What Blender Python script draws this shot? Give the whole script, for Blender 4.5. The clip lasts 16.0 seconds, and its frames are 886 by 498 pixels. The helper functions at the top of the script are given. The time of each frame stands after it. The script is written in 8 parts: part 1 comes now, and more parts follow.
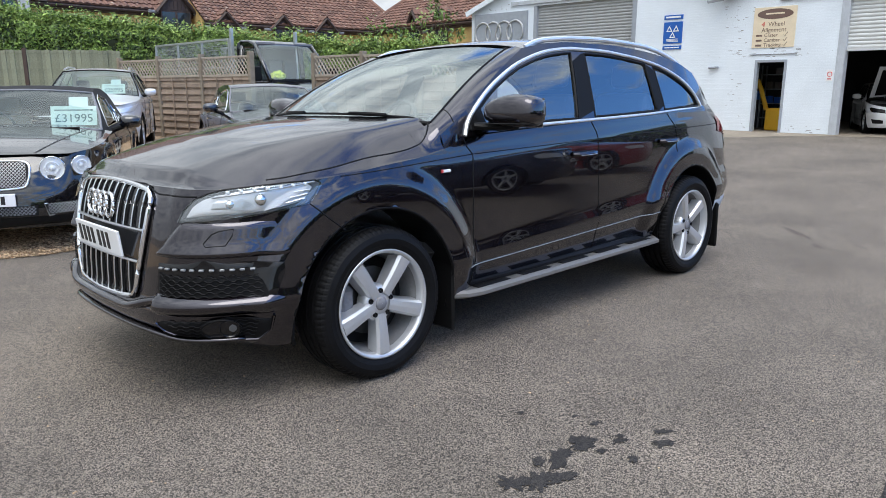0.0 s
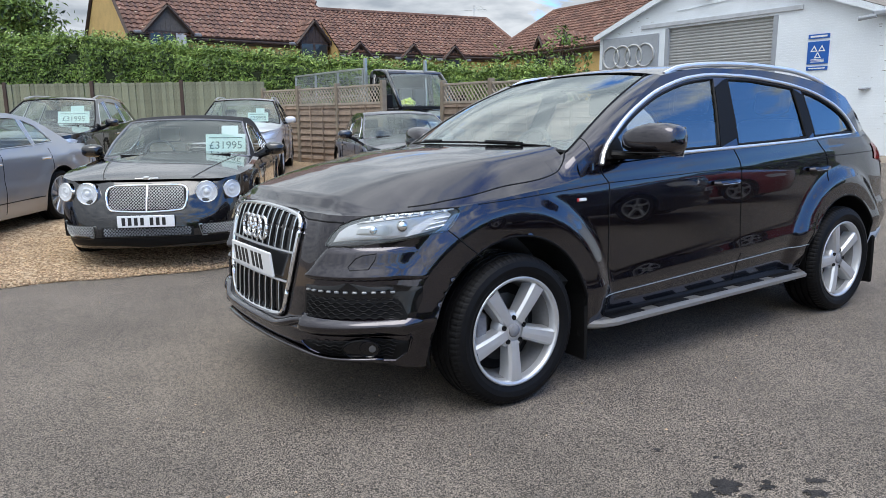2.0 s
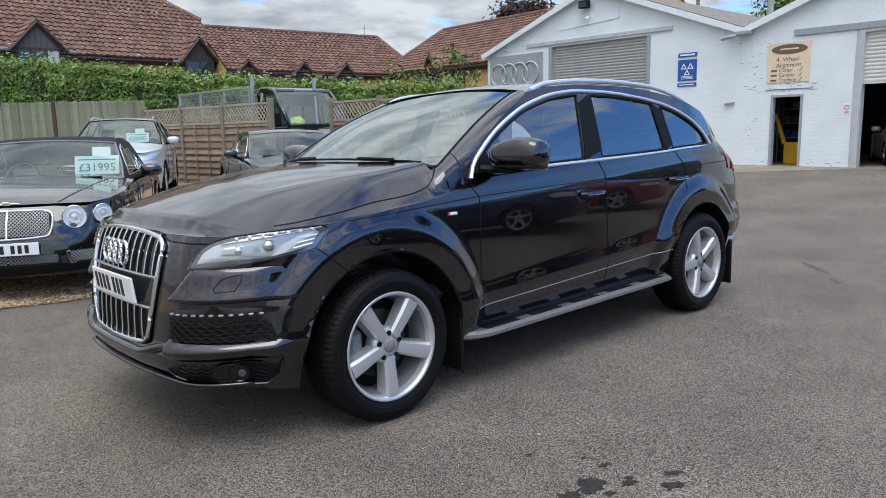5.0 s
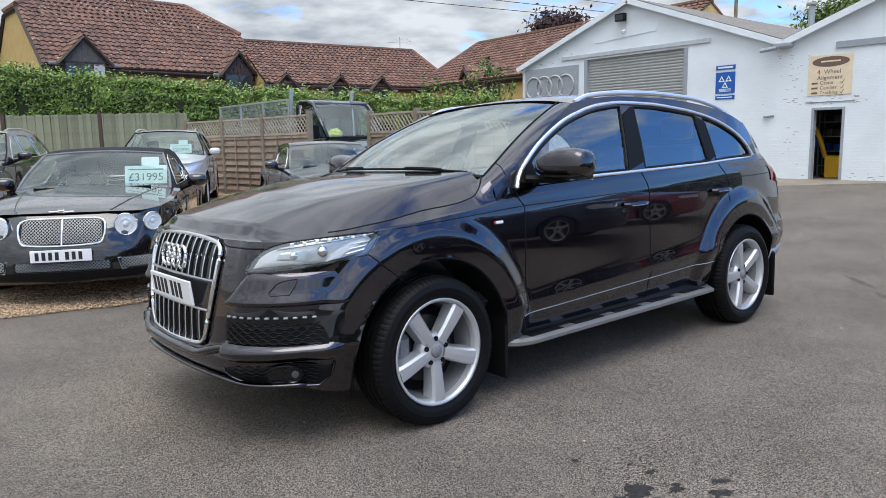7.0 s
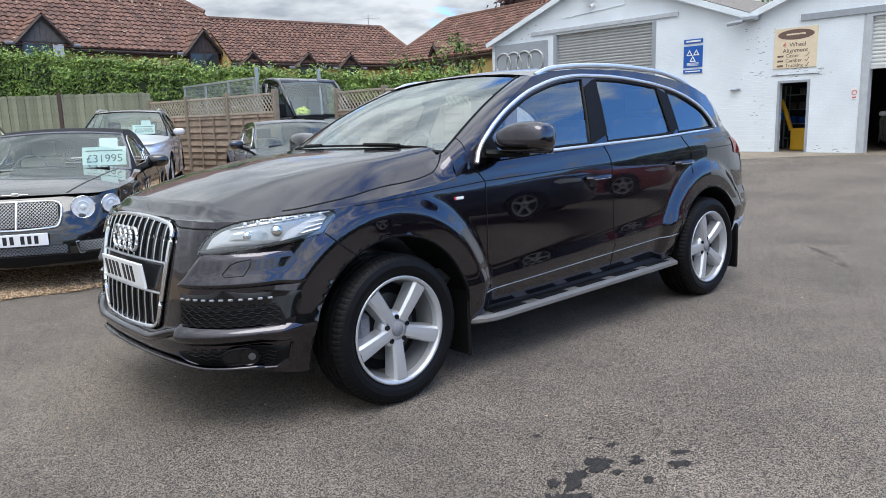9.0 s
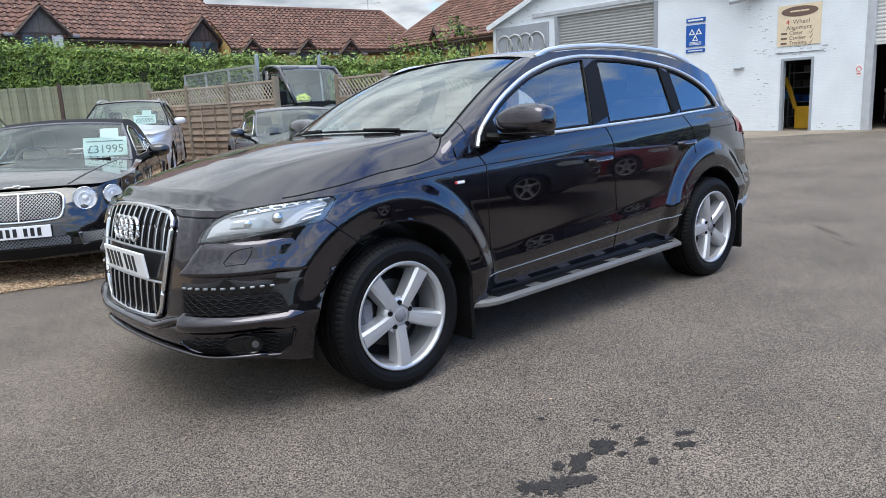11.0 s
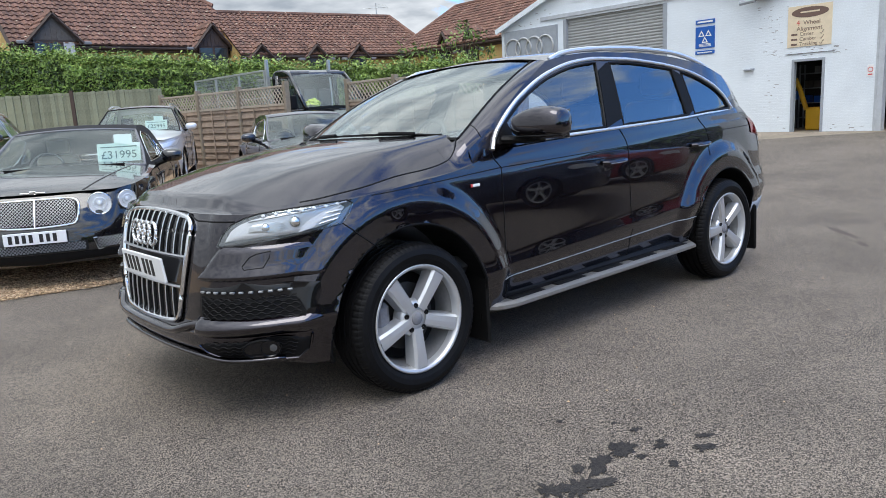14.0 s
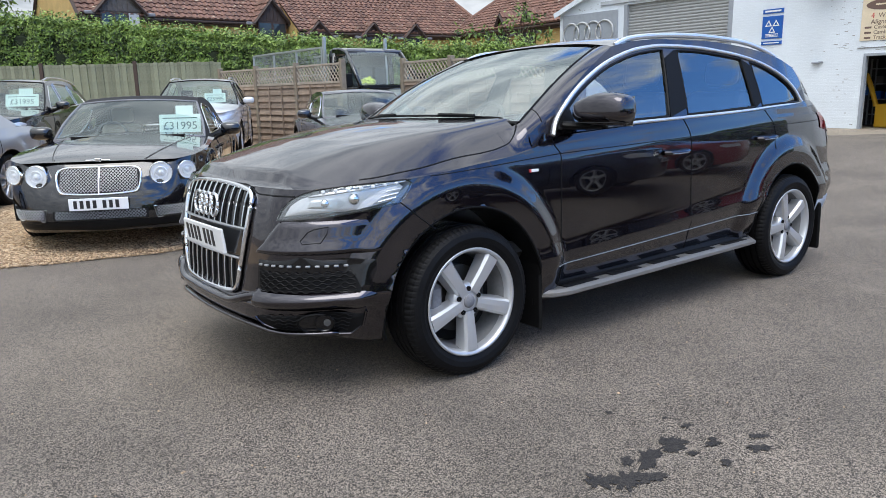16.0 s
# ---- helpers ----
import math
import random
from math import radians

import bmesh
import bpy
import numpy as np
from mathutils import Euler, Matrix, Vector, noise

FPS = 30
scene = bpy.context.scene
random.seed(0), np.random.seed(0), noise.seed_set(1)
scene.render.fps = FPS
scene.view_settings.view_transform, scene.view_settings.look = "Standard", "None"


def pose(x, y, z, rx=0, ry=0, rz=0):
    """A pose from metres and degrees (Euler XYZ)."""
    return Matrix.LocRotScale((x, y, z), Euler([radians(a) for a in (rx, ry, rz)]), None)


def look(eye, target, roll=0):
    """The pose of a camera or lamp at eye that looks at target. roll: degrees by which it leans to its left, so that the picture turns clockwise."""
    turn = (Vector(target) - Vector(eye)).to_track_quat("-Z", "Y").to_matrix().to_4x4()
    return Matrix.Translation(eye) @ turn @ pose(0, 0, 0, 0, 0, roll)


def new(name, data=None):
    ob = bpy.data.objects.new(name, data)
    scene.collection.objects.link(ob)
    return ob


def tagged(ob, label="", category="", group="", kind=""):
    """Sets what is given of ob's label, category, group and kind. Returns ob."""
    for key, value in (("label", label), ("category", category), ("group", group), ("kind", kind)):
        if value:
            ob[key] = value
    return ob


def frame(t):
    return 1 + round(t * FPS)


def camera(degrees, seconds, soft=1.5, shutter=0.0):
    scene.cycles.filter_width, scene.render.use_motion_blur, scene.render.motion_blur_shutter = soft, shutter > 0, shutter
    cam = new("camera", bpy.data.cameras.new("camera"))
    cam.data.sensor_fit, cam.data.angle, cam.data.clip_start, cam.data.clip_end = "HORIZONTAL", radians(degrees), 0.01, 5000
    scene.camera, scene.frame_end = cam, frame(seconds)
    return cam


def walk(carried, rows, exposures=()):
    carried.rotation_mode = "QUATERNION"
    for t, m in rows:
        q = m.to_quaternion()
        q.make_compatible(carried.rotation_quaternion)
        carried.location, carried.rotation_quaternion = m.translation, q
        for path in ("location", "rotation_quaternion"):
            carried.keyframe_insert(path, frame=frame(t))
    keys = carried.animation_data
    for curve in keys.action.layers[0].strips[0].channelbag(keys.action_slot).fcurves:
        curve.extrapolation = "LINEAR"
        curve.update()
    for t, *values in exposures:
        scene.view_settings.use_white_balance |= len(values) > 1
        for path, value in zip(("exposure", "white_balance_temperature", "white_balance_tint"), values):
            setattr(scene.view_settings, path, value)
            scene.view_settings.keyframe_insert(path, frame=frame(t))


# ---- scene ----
# camera: seconds, eye, yaw (from +y, to the left), pitch (up), roll
cam = camera(63.27, 16.0, soft=0.9)
PATH = [
    (0, -2.110, -3.564, 1.418, -43.76, -12.61, 0.07),
    (0.5, -2.106, -3.584, 1.426, -42.25, -12.29, 0.28),
    (1, -2.121, -3.588, 1.427, -39.85, -11.83, 0.19),
    (1.5, -2.152, -3.568, 1.431, -36.39, -11.26, -0.16),
    (2, -2.185, -3.542, 1.442, -34.04, -10.68, -0.45),
    (2.5, -2.162, -3.543, 1.439, -35.31, -10.17, -0.51),
    (3, -2.109, -3.581, 1.445, -38.66, -9.90, -0.52),
    (3.5, -2.070, -3.613, 1.441, -41.89, -9.86, -0.57),
    (3.7, -2.063, -3.623, 1.441, -42.81, -9.91, -0.65),
    (5.8, -2.133, -3.637, 1.433, -40.69, -8.98, -1.48),
    (6, -2.155, -3.635, 1.432, -40.15, -8.87, -1.35),
    (6.5, -2.185, -3.627, 1.425, -39.51, -8.50, -1.06),
    (7, -2.188, -3.643, 1.426, -39.52, -8.42, -1.02),
    (7.5, -2.156, -3.622, 1.430, -40.03, -8.76, -1.17),
    (8, -2.108, -3.618, 1.415, -40.98, -9.27, -1.30),
    (8.5, -2.100, -3.642, 1.411, -41.57, -9.76, -1.43),
    (9, -2.101, -3.653, 1.409, -41.55, -10.19, -1.74),
    (9.5, -2.098, -3.648, 1.407, -41.54, -10.55, -2.18),
    (10, -2.090, -3.656, 1.406, -41.30, -11.04, -2.48),
    (12.3, -2.067, -3.643, 1.402, -41.72, -11.68, -3.42),
    (12.5, -2.059, -3.661, 1.405, -42.55, -11.48, -3.47),
    (13, -2.039, -3.675, 1.406, -43.42, -11.13, -3.47),
    (13.5, -2.079, -3.650, 1.404, -42.01, -11.06, -3.18),
    (14, -2.114, -3.630, 1.404, -40.47, -11.04, -3.20),
    (14.5, -2.094, -3.638, 1.405, -39.80, -10.97, -3.32),
    (15, -2.095, -3.637, 1.405, -38.98, -11.03, -3.00),
    (15.5, -2.111, -3.628, 1.406, -37.74, -11.56, -2.08),
    (16, -2.147, -3.595, 1.404, -36.73, -12.26, -1.18),
]


def aimed(x, y, z, yaw, pitch, roll):
    yaw, pitch = radians(yaw), radians(pitch)
    ahead = Vector((-math.sin(yaw) * math.cos(pitch), math.cos(yaw) * math.cos(pitch), math.sin(pitch)))
    return look(Vector((x, y, z)), Vector((x, y, z)) + ahead, roll)


walk(cam, [(row[0], aimed(*row[1:])) for row in PATH], ((0.0, 0.42), (1.5, 0.42), (2.0, 0.32), (2.5, 0.2), (3.5, 0.2), (6.0, 0.18), (6.5, 0.3), (7.0, 0.28), (9.0, 0.4), (10.0, 0.4), (12.5, 0.42), (13.0, 0.37), (13.5, 0.36), (14.0, 0.33), (15.5, 0.34), (16.0, 0.42)))

# sky: broken bright cloud with blue between, soft high sun
SUN_ELEVATION, SUN_AZIMUTH = 64.0, 212.0
world = bpy.data.worlds.new("sky")
scene.world = world
world.use_nodes = True
wn, wl = world.node_tree.nodes, world.node_tree.links
wn.clear()
w_out, w_bg = wn.new("ShaderNodeOutputWorld"), wn.new("ShaderNodeBackground")
sky = wn.new("ShaderNodeTexSky")
sky.sky_type, sky.sun_disc = "NISHITA", False
sky.sun_elevation, sky.sun_rotation = radians(SUN_ELEVATION), radians(SUN_AZIMUTH)
sky.air_density, sky.dust_density, sky.ozone_density = 1.0, 0.2, 2.6
w_co = wn.new("ShaderNodeTexCoord")
w_sep, w_add, w_div = wn.new("ShaderNodeSeparateXYZ"), wn.new("ShaderNodeMath"), wn.new("ShaderNodeVectorMath")
w_add.operation, w_div.operation = "ADD", "DIVIDE"
w_add.inputs[1].default_value = 0.18
w_flat = wn.new("ShaderNodeCombineXYZ")
wl.new(w_co.outputs["Generated"], w_sep.inputs[0])
wl.new(w_sep.outputs["Z"], w_add.inputs[0])
for k in range(3):
    wl.new(w_add.outputs[0], w_flat.inputs[k])
wl.new(w_co.outputs["Generated"], w_div.inputs[0])
wl.new(w_flat.outputs[0], w_div.inputs[1])
w_noise = wn.new("ShaderNodeTexNoise")
w_noise.inputs["Scale"].default_value, w_noise.inputs["Detail"].default_value, w_noise.inputs["Roughness"].default_value = 3.1, 8, 0.6
w_noise.inputs["Distortion"].default_value = 0.4
wl.new(w_div.outputs[0], w_noise.inputs["Vector"])
w_cover = wn.new("ShaderNodeValToRGB")
w_cover.color_ramp.elements[0].position, w_cover.color_ramp.elements[1].position = 0.28, 0.42
# the cloud thins out towards the south-east
w_lean, w_thin = wn.new("ShaderNodeVectorMath"), wn.new("ShaderNodeMath")
w_lean.operation, w_lean.inputs[1].default_value = "DOT_PRODUCT", (0.75, -0.66, 0.1)
w_thin.operation, w_thin.inputs[1].default_value = "MULTIPLY_ADD", -0.25
wl.new(w_co.outputs["Generated"], w_lean.inputs[0])
wl.new(w_lean.outputs["Value"], w_thin.inputs[0])
wl.new(w_noise.outputs[0], w_thin.inputs[2])
wl.new(w_thin.outputs[0], w_cover.inputs[0])
w_noise2 = wn.new("ShaderNodeTexNoise")
w_noise2.inputs["Scale"].default_value, w_noise2.inputs["Detail"].default_value = 4.2, 7
wl.new(w_div.outputs[0], w_noise2.inputs["Vector"])
w_tone = wn.new("ShaderNodeValToRGB")
w_tone.color_ramp.elements[0].position, w_tone.color_ramp.elements[1].position = 0.34, 0.62
w_tone.color_ramp.elements[0].color, w_tone.color_ramp.elements[1].color = (2.45, 2.78, 3.2, 1), (4.75, 5.05, 5.4, 1)
wl.new(w_noise2.outputs[0], w_tone.inputs[0])
w_mix = wn.new("ShaderNodeMix")
w_mix.data_type = "RGBA"
wl.new(w_cover.outputs[0], w_mix.inputs["Factor"])
w_clear = wn.new("ShaderNodeVectorMath")
w_clear.operation, w_clear.inputs[1].default_value = "MULTIPLY", (0.75, 1.15, 1.7)
wl.new(sky.outputs[0], w_clear.inputs[0])
wl.new(w_clear.outputs[0], w_mix.inputs["A"])
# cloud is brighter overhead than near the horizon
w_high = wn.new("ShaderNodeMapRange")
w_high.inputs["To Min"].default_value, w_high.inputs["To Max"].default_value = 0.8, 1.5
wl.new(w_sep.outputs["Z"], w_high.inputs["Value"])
w_cloud = wn.new("ShaderNodeVectorMath")
w_cloud.operation = "SCALE"
wl.new(w_tone.outputs[0], w_cloud.inputs[0])
# and it glows round the veiled sun
w_sunward, w_pos, w_pow, w_glow, w_bright = wn.new("ShaderNodeVectorMath"), wn.new("ShaderNodeMath"), wn.new("ShaderNodeMath"), wn.new("ShaderNodeMath"), wn.new("ShaderNodeMath")
_e, _a = radians(SUN_ELEVATION), radians(SUN_AZIMUTH)
SUNWARD = Vector((math.sin(_a) * math.cos(_e), math.cos(_a) * math.cos(_e), math.sin(_e)))
w_sunward.operation, w_sunward.inputs[1].default_value = "DOT_PRODUCT", SUNWARD
w_pos.operation, w_pos.inputs[1].default_value = "MAXIMUM", 0.0
w_pow.operation, w_pow.inputs[1].default_value = "POWER", 2.5
w_glow.operation, w_glow.inputs[1].default_value, w_glow.inputs[2].default_value = "MULTIPLY_ADD", 1.3, 1.0
w_bright.operation = "MULTIPLY"
wl.new(w_co.outputs["Generated"], w_sunward.inputs[0])
wl.new(w_sunward.outputs["Value"], w_pos.inputs[0])
wl.new(w_pos.outputs[0], w_pow.inputs[0])
wl.new(w_pow.outputs[0], w_glow.inputs[0])
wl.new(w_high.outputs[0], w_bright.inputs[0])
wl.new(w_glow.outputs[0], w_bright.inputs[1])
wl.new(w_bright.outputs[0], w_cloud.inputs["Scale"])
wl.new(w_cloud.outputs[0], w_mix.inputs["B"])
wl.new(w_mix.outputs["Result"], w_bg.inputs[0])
w_bg.inputs[1].default_value = 0.15
wl.new(w_bg.outputs[0], w_out.inputs[0])

sun = new("sun", bpy.data.lights.new("sun", "SUN"))
sun.data.energy, sun.data.angle, sun.data.color = 1.5, radians(40), (1.0, 0.965, 0.92)
sun.matrix_world = look((0, 0, 30), Vector((0, 0, 30)) - SUNWARD)
scene.view_settings.exposure = 0.28

# materials
def material(name, color, rough=0.6, metal=0.0, vary=0.0, scale=4.0, fine=60.0, bump=0.0, bump_scale=80.0, coat=0.0, dark=None, spread=0.0, spec=0.5):
    """A surface with broad and fine variation of its colour and a fine relief; spread varies it from piece to piece."""
    m = bpy.data.materials.new(name)
    m.use_nodes = True
    n, l = m.node_tree.nodes, m.node_tree.links
    b = n["Principled BSDF"]
    b.inputs["Roughness"].default_value, b.inputs["Metallic"].default_value = rough, metal
    b.inputs["Coat Weight"].default_value, b.inputs["Coat Roughness"].default_value = coat, 0.02
    b.inputs["Base Color"].default_value = (*color, 1)
    b.inputs["Specular IOR Level"].default_value = spec
    if vary or bump or spread:
        co = n.new("ShaderNodeTexCoord")
    if vary or spread:
        low = n.new("ShaderNodeTexNoise")
        low.inputs["Scale"].default_value, low.inputs["Detail"].default_value = scale, 5
        hi = n.new("ShaderNodeTexNoise")
        hi.inputs["Scale"].default_value, hi.inputs["Detail"].default_value = fine, 3
        l.new(co.outputs["Object"], low.inputs["Vector"])
        l.new(co.outputs["Object"], hi.inputs["Vector"])
        both = n.new("ShaderNodeMath")
        both.operation = "ADD"
        l.new(low.outputs[0], both.inputs[0])
        l.new(hi.outputs[0], both.inputs[1])
        half = n.new("ShaderNodeMath")
        half.operation, half.inputs[1].default_value = "MULTIPLY_ADD", 0.5
        half.inputs[2].default_value = 0.0
        l.new(both.outputs[0], half.inputs[0])
        source = half
        if spread:
            info = n.new("ShaderNodeObjectInfo")
            geo = n.new("ShaderNodeNewGeometry")
            mix1 = n.new("ShaderNodeMath")
            mix1.operation = "ADD"
            l.new(info.outputs["Random"], mix1.inputs[0])
            l.new(geo.outputs["Random Per Island"], mix1.inputs[1])
            wrap = n.new("ShaderNodeMath")
            wrap.operation = "FRACT"
            l.new(mix1.outputs[0], wrap.inputs[0])
            cen = n.new("ShaderNodeMath")
            cen.operation, cen.inputs[1].default_value, cen.inputs[2].default_value = "MULTIPLY_ADD", spread * 0.5, -spread * 0.25
            l.new(wrap.outputs[0], cen.inputs[0])
            tot = n.new("ShaderNodeMath")
            tot.operation = "ADD"
            l.new(half.outputs[0], tot.inputs[0])
            l.new(cen.outputs[0], tot.inputs[1])
            source = tot
        ramp = n.new("ShaderNodeValToRGB")
        ramp.color_ramp.elements[0].position, ramp.color_ramp.elements[1].position = 0.3, 0.7
        d = dark or tuple(c * (1 - vary) for c in color)
        ramp.color_ramp.elements[0].color = (*d, 1)
        ramp.color_ramp.elements[1].color = (*[min(1, c * (1 + vary * 0.6)) for c in color], 1)
        l.new(source.outputs[0], ramp.inputs[0])
        l.new(ramp.outputs[0], b.inputs["Base Color"])
    if bump:
        t = n.new("ShaderNodeTexNoise")
        t.inputs["Scale"].default_value, t.inputs["Detail"].default_value = bump_scale, 4
        l.new(co.outputs["Object"], t.inputs["Vector"])
        bp = n.new("ShaderNodeBump")
        bp.inputs["Strength"].default_value, bp.inputs["Distance"].default_value = bump, 0.01
        l.new(t.outputs[0], bp.inputs["Height"])
        l.new(bp.outputs[0], b.inputs["Normal"])
    return m


def glass_material(name, tint, rough=0.0, base=0.05):
    """Thin window glass: part clear, with a gloss that grows towards the edge of view."""
    m = bpy.data.materials.new(name)
    m.use_nodes = True
    n, l = m.node_tree.nodes, m.node_tree.links
    n.clear()
    out, mix = n.new("ShaderNodeOutputMaterial"), n.new("ShaderNodeMixShader")
    clear, gloss, face = n.new("ShaderNodeBsdfTransparent"), n.new("ShaderNodeBsdfGlossy"), n.new("ShaderNodeLayerWeight")
    clear.inputs[0].default_value = (*tint, 1)
    gloss.inputs["Roughness"].default_value = rough
    gloss.inputs[0].default_value = (0.93, 1.0, 0.98, 1)
    face.inputs[0].default_value = 0.5
    power, scale = n.new("ShaderNodeMath"), n.new("ShaderNodeMath")
    power.operation, power.inputs[1].default_value = "POWER", 4.0
    scale.operation, scale.inputs[1].default_value, scale.inputs[2].default_value = "MULTIPLY_ADD", 1 - base, base
    l.new(face.outputs["Facing"], power.inputs[0])
    l.new(power.outputs[0], scale.inputs[0])
    l.new(scale.outputs[0], mix.inputs[0])
    l.new(clear.outputs[0], mix.inputs[1])
    l.new(gloss.outputs[0], mix.inputs[2])
    l.new(mix.outputs[0], out.inputs[0])
    return m


def speckled(name, lo, hi, cell, rough, bump, big=0.6, joint=None, patch=0.25):
    """Crushed stone: one tone a grain, with broad worn patches."""
    m = bpy.data.materials.new(name)
    m.use_nodes = True
    n, l = m.node_tree.nodes, m.node_tree.links
    b = n["Principled BSDF"]
    b.inputs["Roughness"].default_value = rough
    co = n.new("ShaderNodeTexCoord")
    cells = n.new("ShaderNodeTexVoronoi")
    cells.inputs["Scale"].default_value = 1 / cell
    l.new(co.outputs["Object"], cells.inputs["Vector"])
    grey = n.new("ShaderNodeSeparateColor")
    l.new(cells.outputs["Color"], grey.inputs[0])
    ramp = n.new("ShaderNodeValToRGB")
    ramp.color_ramp.elements[0].color, ramp.color_ramp.elements[1].color = (*lo, 1), (*hi, 1)
    ramp.color_ramp.elements[0].position, ramp.color_ramp.elements[1].position = 0.25, 1.0
    l.new(grey.outputs[0], ramp.inputs[0])
    broad = n.new("ShaderNodeTexNoise")
    broad.inputs["Scale"].default_value, broad.inputs["Detail"].default_value, broad.inputs["Roughness"].default_value = big, 8, 0.62
    l.new(co.outputs["Object"], broad.inputs["Vector"])
    tone = n.new("ShaderNodeMapRange")
    tone.inputs[1].default_value, tone.inputs[2].default_value = 0.3, 0.7
    tone.inputs[3].default_value, tone.inputs[4].default_value = 1 - patch, 1 + patch
    l.new(broad.outputs[0], tone.inputs[0])
    mul = n.new("ShaderNodeVectorMath")
    mul.operation = "SCALE"
    l.new(ramp.outputs[0], mul.inputs[0])
    l.new(tone.outputs[0], mul.inputs["Scale"])
    l.new(mul.outputs[0], b.inputs["Base Color"])
    bp = n.new("ShaderNodeBump")
    bp.inputs["Strength"].default_value, bp.inputs["Distance"].default_value = bump, cell * 0.5
    bp.invert = True
    l.new(cells.outputs["Distance"], bp.inputs["Height"])
    l.new(bp.outputs[0], b.inputs["Normal"])
    return m


M = {}
M["tarmac"] = speckled("tarmac", (0.031, 0.0265, 0.0215), (0.325, 0.273, 0.22), 0.004, 0.92, 0.9, 0.8, patch=0.27)
M["dark_edge"] = speckled("dark_edge_speckle", (0.008, 0.008, 0.008), (0.075, 0.07, 0.066), 0.007, 0.9, 0.9, 2.0)
M["stain"] = speckled("oil_soaked_tarmac", (0.007, 0.006, 0.006), (0.05, 0.043, 0.038), 0.0039, 0.75, 0.9, 3.0)
M["damp"] = speckled("damp_worn_tarmac", (0.028, 0.022, 0.017), (0.15, 0.12, 0.095), 0.0039, 0.85, 0.9, 3.0)
M["gravel"] = speckled("gravel", (0.2, 0.12, 0.06), (0.6, 0.46, 0.3), 0.022, 0.9, 1.0, 1.5)
M["stone"] = material("gravel_stone", (0.47, 0.33, 0.2), 0.8, vary=0.45, scale=30, spread=0.9)
M["wall_white"] = material("white_painted_brick", (0.77, 0.83, 0.885), 0.7, vary=0.13, scale=1.2, fine=30, bump=0.35, bump_scale=40)
M["bare"] = material("bare_brick", (0.3, 0.29, 0.29), 0.9, vary=0.4, scale=20)
M["grey_paint"] = material("grey_paint", (0.33, 0.36, 0.4), 0.55, vary=0.15, scale=6)
M["pale_grey"] = material("pale_grey_paint", (0.5, 0.53, 0.57), 0.6, vary=0.2, scale=5)
M["shutter"] = material("shutter_steel", (0.42, 0.43, 0.43), 0.45, 0.4, vary=0.12, scale=3)
M["shutter_light"] = material("pale_shutter_steel", (0.66, 0.67, 0.66), 0.45, 0.2, vary=0.1, scale=3)
M["roof_sheet"] = material("cement_roof_sheet", (0.24, 0.22, 0.2), 0.9, vary=0.4, scale=3)
M["dark"] = material("shaded_interior", (0.06, 0.06, 0.062), 0.85, vary=0.3, scale=2)
M["concrete"] = speckled("worn_concrete", (0.2, 0.165, 0.125), (0.38, 0.32, 0.25), 0.012, 0.9, 0.4, 1.0)
M["blue_sign"] = material("blue_sign", (0.01, 0.1, 0.42), 0.4)
M["white"] = material("white_paint", (0.82, 0.82, 0.82), 0.5, vary=0.04)
M["cream"] = material("cream_sign", (0.78, 0.66, 0.48), 0.5, vary=0.12, scale=5)
M["brown_ink"] = material("brown_ink", (0.16, 0.1, 0.08), 0.6)
M["red_ink"] = material("red_ink", (0.6, 0.05, 0.05), 0.6)
M["black"] = material("black_plastic", (0.008, 0.008, 0.0085), 0.45, vary=0.2, scale=20, spec=0.14)
M["rubber"] = material("tyre_rubber", (0.007, 0.007, 0.0075), 0.5, vary=0.35, scale=12, bump=0.1, bump_scale=150, spec=0.12)
M["black_gloss"] = material("gloss_black", (0.006, 0.006, 0.007), 0.08)
M["chrome"] = material("chrome", (0.85, 0.86, 0.87), 0.12, 1.0)
M["bright_trim"] = material("bright_trim", (0.86, 0.87, 0.88), 0.3, 0.75)
M["satin"] = material("satin_metal", (0.7, 0.71, 0.72), 0.28, 1.0)
M["alloy"] = material("silver_alloy_paint", (0.58, 0.59, 0.6), 0.34, 0.6, vary=0.03, coat=0.6)
M["fence_green"] = material("weathered_green_board", (0.2, 0.215, 0.15), 0.85, vary=0.4, scale=3, fine=40, spread=0.5, bump=0.3, bump_scale=30)
M["fence_brown"] = material("weathered_brown_board", (0.27, 0.205, 0.155), 0.85, vary=0.45, scale=4, fine=50, spread=0.6, bump=0.3, bump_scale=30)
M["lattice"] = material("pale_lattice_lath", (0.36, 0.31, 0.25), 0.85, vary=0.3, scale=6, spread=0.3)
M["post"] = material("fence_post_wood", (0.24, 0.2, 0.15), 0.85, vary=0.35, scale=6, bump=0.3)
M["galv"] = material("galvanised_steel", (0.42, 0.45, 0.44), 0.5, 0.6, vary=0.15, scale=8)
M["step_metal"] = material("brushed_step_metal", (0.27, 0.262, 0.25), 0.4, 0.6, vary=0.1, scale=20)
M["leaf"] = material("hedge_leaf", (0.15, 0.235, 0.042), 0.5, vary=0.5, scale=0.9, fine=5, spread=1.0, dark=(0.018, 0.04, 0.008))
M["shoot"] = material("young_leaf", (0.27, 0.37, 0.085), 0.5, vary=0.4, scale=1.2, fine=6, spread=0.9, dark=(0.09, 0.15, 0.03))
M["leaf_red"] = material("copper_leaf", (0.06, 0.022, 0.02), 0.6, vary=0.5, scale=1, spread=0.8)
M["twig"] = material("twig", (0.09, 0.06, 0.04), 0.9, vary=0.3)
# near-black colour that stands in for the shade deep among the leaves
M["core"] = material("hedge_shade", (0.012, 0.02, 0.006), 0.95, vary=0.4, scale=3)
